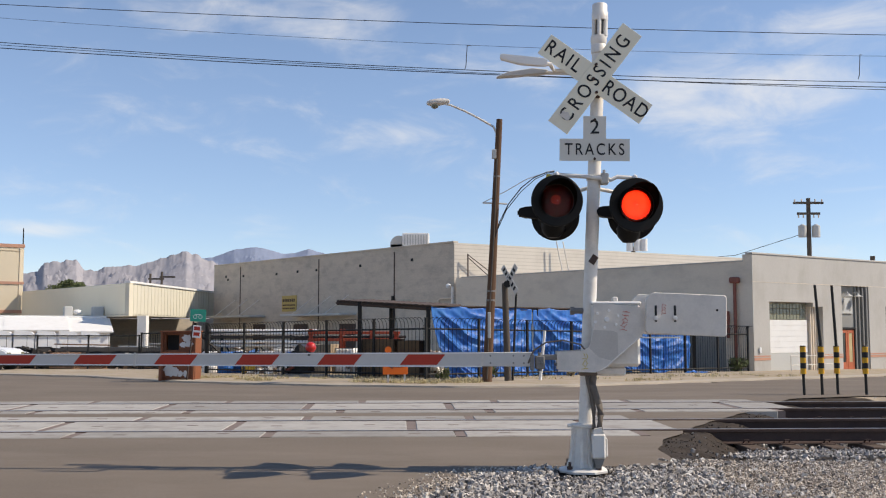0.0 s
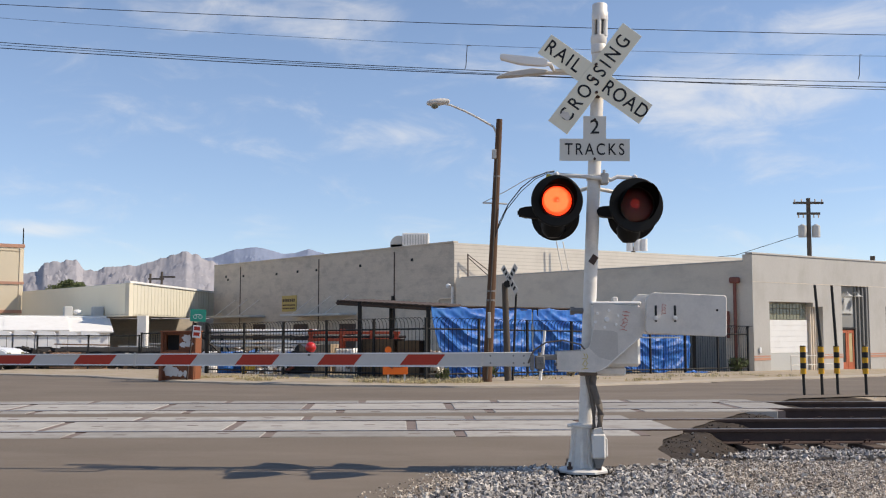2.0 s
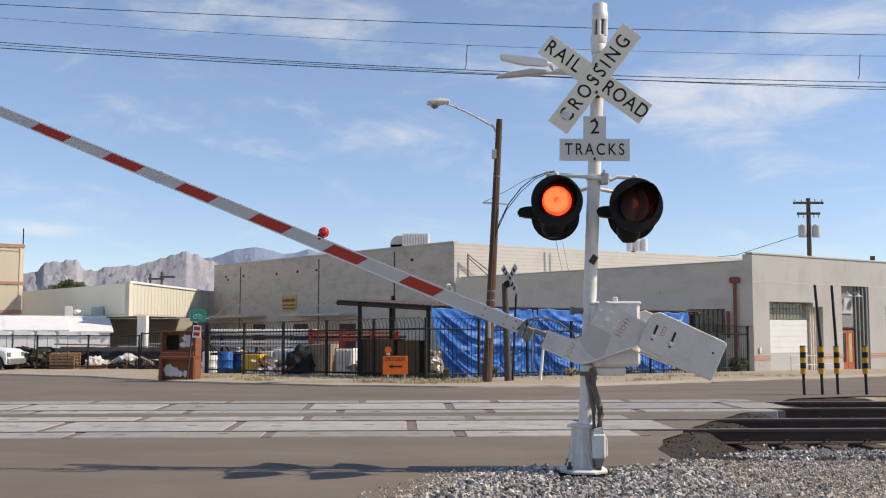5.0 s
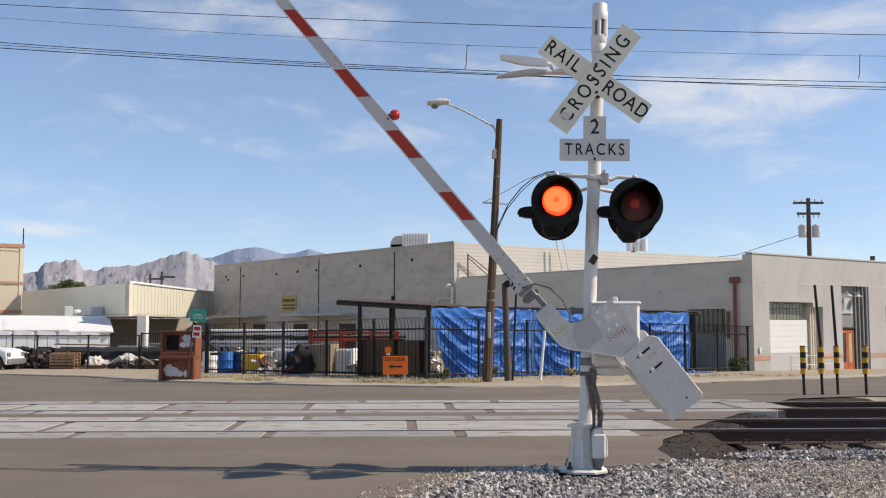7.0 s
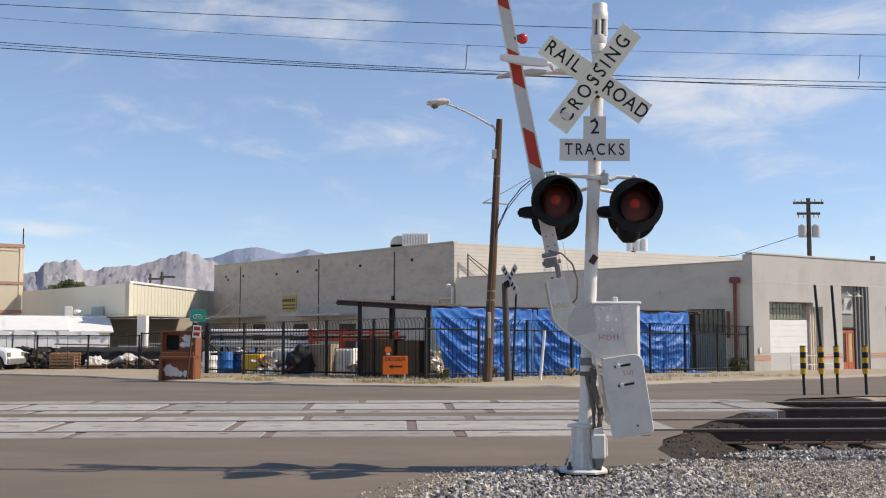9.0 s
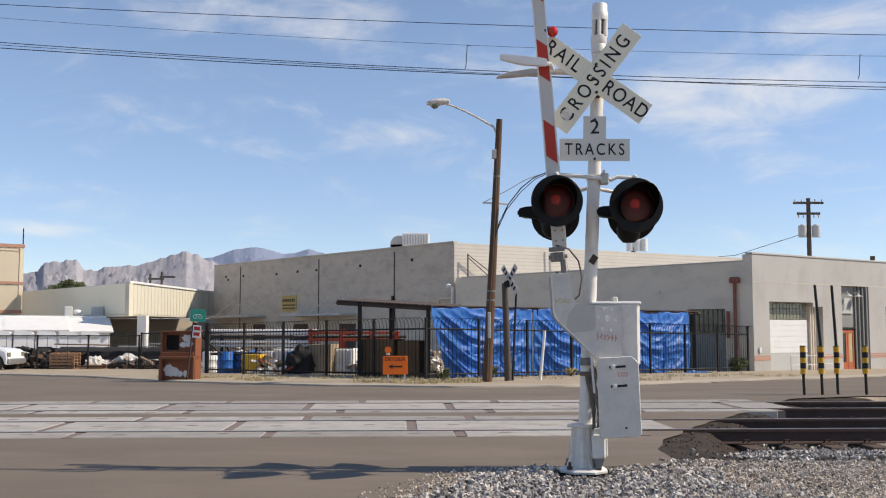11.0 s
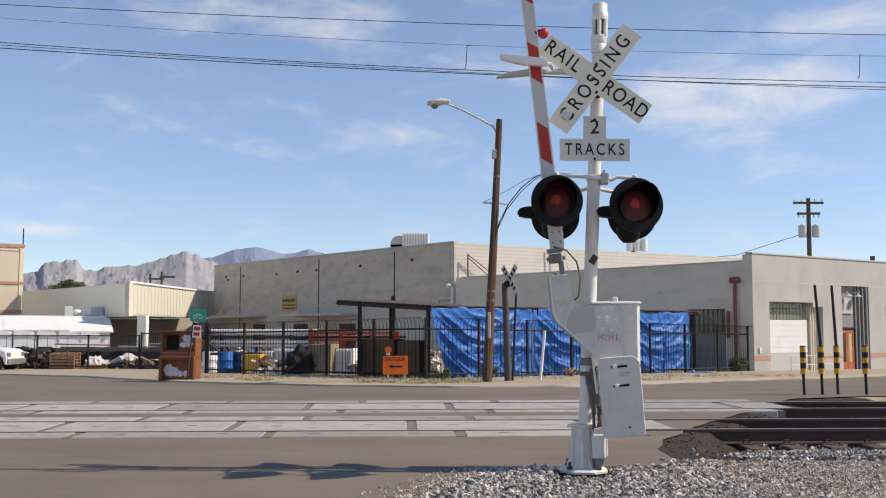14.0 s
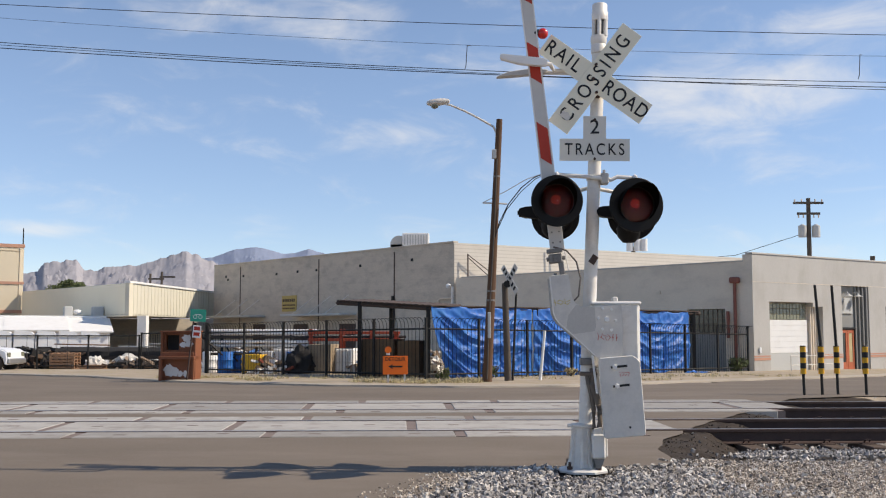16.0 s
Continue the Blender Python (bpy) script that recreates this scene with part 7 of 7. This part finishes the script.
def tank(at, w, d, h, rz=0):
    th = thing("cage_tank", at, "white plastic tank in a grey wire cage", "tank", "white tanks", rz=rz)
    bm = bmesh.new()
    box(bm, -w / 2, w / 2, -d / 2, d / 2, 0.12, h, 0.06)
    part("tank_body", bm, WHITE, th)
    for k in range(5):
        bm = bmesh.new()
        x = -w / 2 + w * k / 4
        box(bm, x - 0.015, x + 0.015, -d / 2 - 0.03, -d / 2 - 0.002, 0.1, h)
        part("cage_bar", bm, GALV, th)
    for z in (0.12, h * 0.5, h):
        bm = bmesh.new()
        box(bm, -w / 2 - 0.03, w / 2 + 0.03, -d / 2 - 0.05, -d / 2 - 0.032, z - 0.015, z + 0.015)
        part("cage_bar", bm, GALV, th)
    bm = bmesh.new()
    box(bm, -w / 2, w / 2, -d / 2, d / 2, 0.0, 0.1, 0.01)
    part("pallet", bm, PALLET, th)


def barrel(at, material, label):
    th = thing("barrel", at, label, "barrel", "barrels in the yard")
    bm = bmesh.new()
    revolve(bm, [(0.01, 0.0), (0.27, 0.0), (0.285, 0.02), (0.28, 0.28), (0.292, 0.3), (0.28, 0.32), (0.28, 0.56), (0.292, 0.58), (0.28, 0.6), (0.285, 0.86), (0.27, 0.88), (0.01, 0.87)], 18)
    part("drum", bm, material, th, "", True)
    bm = bmesh.new()
    cyl(bm, (0.12, 0, 0.87), (0.12, 0, 0.9), 0.035, 0.035, 8)
    part("bung", bm, BLACKP, th)


def pallets(at, n, rz=0):
    th = thing("pallet_stack", at, "stack of weathered red-brown timber pallets", "pallet stack", rz=rz)
    for k in range(n):
        z = 0.14 * k
        for y in (-0.45, 0.0, 0.45):
            bm = bmesh.new()
            box(bm, -0.55, 0.55, y - 0.04, y + 0.04, z, z + 0.09)
            part("stringer", bm, PALLET, th)
        for j in range(5):
            bm = bmesh.new()
            x = -0.5 + 0.25 * j
            box(bm, x - 0.06, x + 0.06, -0.5, 0.5, z + 0.091, z + 0.113)
            part("board", bm, PALLET, th)


build_rack()
crate((-2.0, 33.3, gz_(33.3)), 1.3, 0.8, 1.3, CARDBOARD, "tall brown boarded crate in the shade", "crate", -24, "brown crates")
crate((-0.95, 32.6, gz_(32.6)), 0.8, 0.8, 1.25, CARDBOARD, "dark brown boarded crate under the carport", "crate", -24, "brown crates")
crate((-4.35, 36.9, gz_(36.9)), 0.95, 0.6, 1.15, TAN_BOARD, "tall slatted tan crate behind the fence", "crate", -24, "brown crates")
crate((-6.95, 37.35, gz_(37.35)), 0.8, 0.5, 0.78, YELLOW_PLASTIC, "bright yellow plastic crate stack", "plastic crate", -24, "plastic crates")
crate((-6.6, 38.1, gz_(38.1)), 0.7, 0.6, 0.9, WHITE, "white plastic crate behind the yellow one", "plastic crate", -24, "plastic crates")
tank((-3.55, 37.0, gz_(37.0)), 0.9, 0.7, 1.0, -20)
tank((-5.75, 38.0, gz_(38.0)), 0.9, 0.8, 1.0, -20)
tank((-2.35, 37.2, gz_(37.2)), 0.9, 0.8, 0.9, -20)
tank((-7.0, 38.3, gz_(38.3)), 0.8, 0.8, 0.75, -20)
for p_, m_, l_ in (((-8.1, 37.75), BLUE_PLASTIC, "bright blue plastic barrel"), ((-7.75, 38.3), BLUE_PLASTIC, "bright blue plastic barrel"), ((-5.45, 37.1), BLUE_PLASTIC, "blue plastic barrel behind the fence"), ((-8.95, 38.9), WHITE, "white plastic barrel by the gate")):
    barrel((*p_, gz_(p_[1])), m_, l_)
pallets((-17.1, 45.85, gz_(46.0)), 6, 4)
pallets((-15.75, 45.9, gz_(45.9)), 2, -8)
DUSTY = mat("dusty_sheeting", (0.62, 0.59, 0.54), 0.35, 3, 14, 0.85, bump=0.6, dirt=(0.15, 0.13, 0.11), dirt_amount=0.7)
# pale tarped bundles by the side fence
rnd_ = random.Random(5)
for x_, y_, w_, h_ in ((-16.05, 46.75, 0.42, 0.55), (-14.55, 46.9, 0.75, 0.62), (-13.1, 47.0, 0.6, 0.45)):
    bm_ = bmesh.new()
    bmesh.ops.create_icosphere(bm_, subdivisions=3, radius=1)
    for v_ in bm_.verts:
        k_ = 1 + 0.5 * noise.noise(v_.co * 2.6 + Vector((x_, 0, 0)))
        v_.co = Vector((v_.co.x * w_ * k_, v_.co.y * 0.45 * k_, max(v_.co.z, -0.55) * h_ * 0.75 * k_ + h_ * 0.42))
    ob_ = link("wrapped_parcel", bm_, DUSTY, smooth=True)
    ob_.location = (x_, y_, gz_(y_))
    tagged(ob_, "lumpy bundle wrapped in dirty white sheeting", "bundle", "wrapped bundles")


bm_ = bmesh.new()
bmesh.ops.create_icosphere(bm_, subdivisions=4, radius=1)
for v_ in bm_.verts:
    k_ = 1 + 0.28 * noise.noise(v_.co * 2.1) + 0.1 * noise.noise(v_.co * 6.0)
    v_.co = Vector((v_.co.x * 0.55 * k_, v_.co.y * 0.4 * k_, max(v_.co.z, -0.7) * 0.62 * k_ + 0.46))
ob_ = link("covered_machine", bm_, NETTING, smooth=True)
ob_.location = (-5.15, 36.85, gz_(36.85))
tagged(ob_, "machine under a crumpled black plastic cover", "covered machine")


def white_bins():
    """The row of white sheet-metal storage units with rounded eaves beside the shed."""
    for k in range(6):
        x, y = -23.9 + 1.02 * k, 52.2 + 0.35 * k
        th = thing("storage_bin", (x, y, fall(y) - 0.02), "white sheet-metal storage unit with rounded eave and dark vent", "storage unit", "white storage units", rz=20)
        bm = bmesh.new()
        prism(bm, [(-0.48, 0), (0.48, 0), (0.48, 1.7), (0.42, 1.82), (0.3, 1.9), (-0.48, 1.98)], -0.9, 0.9)
        part("shell", bm, WHITE_WALL, th)
        bm = bmesh.new()
        box(bm, -0.4, 0.25, -0.94, -0.902, 0.98, 1.14)
        part("vent", bm, DARK, th)
        bm = bmesh.new()
        box(bm, -0.5, 0.5, -0.96, -0.902, 1.66, 1.7)
        part("trim", bm, PALE_GREY, th)


white_bins()


def shed_details():
    th = bpy.data.objects["white_shed"]
    m = Matrix.Translation((-32.0, 56.0, 0)) @ pose(0, 0, 0, 0, 0, math.degrees(math.atan2(6.8, 14.4)))
    for s, w in ((11.2, 0.5), (12.9, 0.7)):
        bm = bmesh.new()
        box(bm, s - 0.6, s - 0.6 + w, 3.4, 4.2, 2.15, 2.8, 0.05, m)
        ob = part("roof_unit", bm, PALE_GREY, th, "pale rooftop unit")
    bm = bmesh.new()
    ball(bm, m @ Vector((11.4, 3.7, 2.45)), 0.28, 12, 8, 0.6)
    part("roof_dish", bm, WHITE, th)


shed_details()


# ---- pickup truck ----
def build_pickup():
    th = thing("pickup_truck", (-19.15, 43.9, fall(43.9) + 0.005), "white pickup truck parked by the side fence", "pickup truck")
    side = [(0.62, 0.32), (0.66, 0.55), (0.62, 0.86), (0.45, 0.97), (-0.62, 1.08), (-1.15, 1.62), (-1.35, 1.7), (-2.3, 1.7), (-2.45, 1.12), (-4.5, 1.1), (-4.55, 0.4), (-3.95, 0.35), (-3.85, 0.62), (-3.6, 0.76), (-3.3, 0.76), (-3.05, 0.62), (-2.95, 0.33), (-0.41, 0.33), (-0.33, 0.6), (-0.13, 0.77), (0.17, 0.8), (0.42, 0.65), (0.52, 0.35)]
    bm = bmesh.new()
    prism(bm, side, -0.9, 0.9)
    bmesh.ops.recalc_face_normals(bm, faces=bm.faces)
    es = [e for e in bm.edges if abs(e.verts[0].co.y - e.verts[1].co.y) < 1e-5]
    bmesh.ops.bevel(bm, geom=es, offset=0.05, segments=3, affect="EDGES")
    part("body", bm, CARPAINT, th, "white painted body", True)
    for x in (0.06, -3.45):
        for y in (-0.8, 0.8):
            bm = bmesh.new()
            revolve(bm, [(0.2, -0.1), (0.33, -0.11), (0.37, -0.08), (0.38, 0.0), (0.37, 0.08), (0.33, 0.11), (0.2, 0.1)], 24, pose(x, y, 0.38, 90, 0, 0))
            w = part("wheel", bm, BLACK, th, "black tyre", True)
            bm = bmesh.new()
            s = -1 if y < 0 else 1
            revolve(bm, [(0.02, 0.0), (0.08, 0.02), (0.2, 0.0), (0.22, 0.03), (0.23, -0.02), (0.02, -0.03)], 20, pose(x, y + s * 0.11, 0.38, -90 * s, 0, 0))
            part("rim", bm, CHROME, w, "silver wheel rim", True)
    bm = bmesh.new()
    prism(bm, [(-0.85, 1.12), (-1.2, 1.55), (-2.2, 1.58), (-2.3, 1.15)], -0.906, -0.9015)
    part("side_window", bm, GLASS_DARK, th)
    bm = bmesh.new()
    box(bm, 0.6, 0.74, -0.85, 0.85, 0.36, 0.58, 0.03)
    part("bumper", bm, CHROME, th)
    for y in (-0.7, 0.7):
        bm = bmesh.new()
        box(bm, 0.55, 0.66, y - 0.15, y + 0.15, 0.64, 0.84, 0.02)
        part("headlight", bm, GLASS_BLOCK, th)


CARPAINT = mat("white_car_paint", (0.8, 0.8, 0.8), 0.02, 1, 20, 0.25, bump=0.0, spec=0.5)
build_pickup()


# ---- plants ----
def leaf_cloud(bm, c, r, n, size, rnd, flat=0.7):
    for _ in range(n):
        d = Vector((rnd.gauss(0, 1), rnd.gauss(0, 1), rnd.gauss(0, 1))).normalized() * r * rnd.uniform(0.35, 1.0) ** 0.6
        d.z *= flat
        p = Vector(c) + d
        q = Euler((rnd.uniform(0, 6), rnd.uniform(0, 6), rnd.uniform(0, 6))).to_matrix()
        s = size * rnd.uniform(0.6, 1.3)
        bm.faces.new([bm.verts.new(p + q @ Vector(v)) for v in ((-s, 0, 0), (0, -s * 0.45, 0), (s, 0, s * 0.2), (0, s * 0.45, 0))])


def shrub(at, r, n, size, label, material=LEAF, seed=1):
    rnd = random.Random(seed)
    th = thing("shrub", at, label, "shrub")
    bm = bmesh.new()
    for _ in range(9):
        a = rnd.uniform(0, 6.28)
        tube(bm, [(0, 0, 0), (0.3 * r * math.cos(a), 0.3 * r * math.sin(a), r * 0.5), (0.75 * r * math.cos(a), 0.75 * r * math.sin(a), r * rnd.uniform(0.8, 1.3))], 0.012 * max(1, r), 4)
    part("stem", bm, POLE2, th)
    bm = bmesh.new()
    for _ in range(8):
        leaf_cloud(bm, (rnd.uniform(-0.5, 0.5) * r, rnd.uniform(-0.4, 0.4) * r, r * rnd.uniform(0.35, 1.0)), r * 0.5, n // 8, size, rnd)
    part("foliage", bm, material, th)


shrub((11.75, 40.5, fall(40.5) + 0.05), 0.5, 420, 0.07, "dusty grey-green shrub at the building corner", seed=2)
shrub((1.45, 30.6, fall(30.6) + 0.06), 0.35, 260, 0.05, "small green weed clump by the fence", seed=3)
shrub((0.0, 29.6, fall(29.6) + 0.06), 0.28, 200, 0.05, "small green weed clump by the fence", seed=4)
shrub((4.2, 33.3, fall(33.3) + 0.06), 0.25, 160, 0.05, "small yellowish weed clump by the fence", STRAW, 5)


def far_tree():
    rnd = random.Random(8)
    th = thing("tree", (-52.3, 140.0, -0.8), "dark green desert tree behind the beige building", "tree")
    bm = bmesh.new()
    cyl(bm, (0, 0, 0), (0.2, 0, 4.0), 0.4, 0.25, 10)
    for k in range(6):
        a = k * 1.05
        tube(bm, [(0.2, 0, 3.8), (1.2 * math.cos(a), 1.2 * math.sin(a), 5.6), (1.9 * math.cos(a), 1.7 * math.sin(a), 7.2)], 0.1, 6)
    part("trunk", bm, POLE2, th)
    bm = bmesh.new()
    for _ in range(26):
        leaf_cloud(bm, (rnd.uniform(-1.9, 2.1), rnd.uniform(-1.6, 1.6), 8.0 + rnd.uniform(-0.9, 0.7)), 0.8, 90, 0.2, rnd)
    part("crown", bm, LEAF, th)


far_tree()


def grass():
    """Dry tufts along the verge and at the foot of the fence."""
    rnd = random.Random(6)
    bm = bmesh.new()
    for _ in range(5200):
        x = rnd.uniform(-9, 12)
        y0 = kerb_y(x)
        y = y0 + 0.3 + abs(rnd.gauss(0, 2.2))
        if noise.noise(Vector((x * 0.8, y * 0.5, 1))) < 0.12 or y > y0 + 7.5:
            continue
        if x > 3.6 and rnd.random() < 0.75:
            continue
        z = fall(y) + 0.09
        for _ in range(6):
            a, l = rnd.uniform(0, 6.28), rnd.uniform(0.03, 0.12)
            dx, dy = math.cos(a), math.sin(a)
            p = Vector((x + rnd.uniform(-0.06, 0.06), y + rnd.uniform(-0.06, 0.06), z))
            bm.faces.new([bm.verts.new(p + Vector((-dy * 0.008, dx * 0.008, 0))), bm.verts.new(p + Vector((dy * 0.008, -dx * 0.008, 0))), bm.verts.new(p + Vector((dx * l * 0.5, dy * l * 0.5, l)))])
    tagged(link("dry_grass", bm, STRAW), "sparse tufts of dry yellow grass", "grass", kind="stuff")


grass()


# ---- what moves ----
def motions():
    angles = [(0.0, 0.0), (3.3, 0.0), (3.4, 0.6), (3.5, 1.7), (3.6, 3.2), (3.7, 4.7), (3.8, 6.1), (3.9, 7.5), (4.0, 8.9), (4.2, 11.8), (4.9, 20.9), (5.6, 30.2), (6.3, 39.7), (6.5, 42.2),
              (7.0, 48.9), (7.5, 56.0), (8.0, 63.2), (8.5, 70.6), (8.8, 75.2), (9.0, 77.9), (9.2, 80.8), (9.55, 83.6), (10.0, 82.6), (10.6, 84.6), (11.3, 82.4), (11.5, 81.1), (11.7, 80.3), (11.9, 80.9),
              (12.1, 81.9), (12.3, 83.1), (12.5, 83.9), (12.7, 83.7), (13.0, 82.6), (13.3, 81.4), (13.5, 81.0), (13.7, 81.1), (14.2, 82.4), (14.6, 81.9), (15.0, 81.5), (15.5, 81.9), (16.0, 81.9)]
    walk(GATE, [(t, pose(*PIVOT, 0, a * 1.021, 0)) for t, a in angles])
    # the lamps flash in turn about every 1.3 s and go dark once the gate is up
    lights_up = [0.28, 1.58, 2.86, 4.2, 5.48, 6.74, 8.08]
    left = [t for u in lights_up for t in (u, u + 0.8 if u < 8 else 8.82)]
    right = [t for u in lights_up for t in (u + 0.03, u + 0.78)][:-1]
    for disc, m, lit, times in ((DISC_L, DISC_LM, False, left), (DISC_R, DISC_RM, True, right)):
        turn = 0 if lit else 180
        rows = [(0.0, turn)]
        for t in times:
            t = round(t * FPS) / FPS
            rows.append((t, turn))
            way = 1 if turn == 0 else -1
            for step in (60, 120, 180):
                rows.append((t + step / 60 / FPS, turn + way * step))
            turn += way * 180
        rows.append((16.0, turn))
        walk(disc, [(t, m @ pose(0, 0, 0, 0, 0, a)) for t, a in rows])


motions()
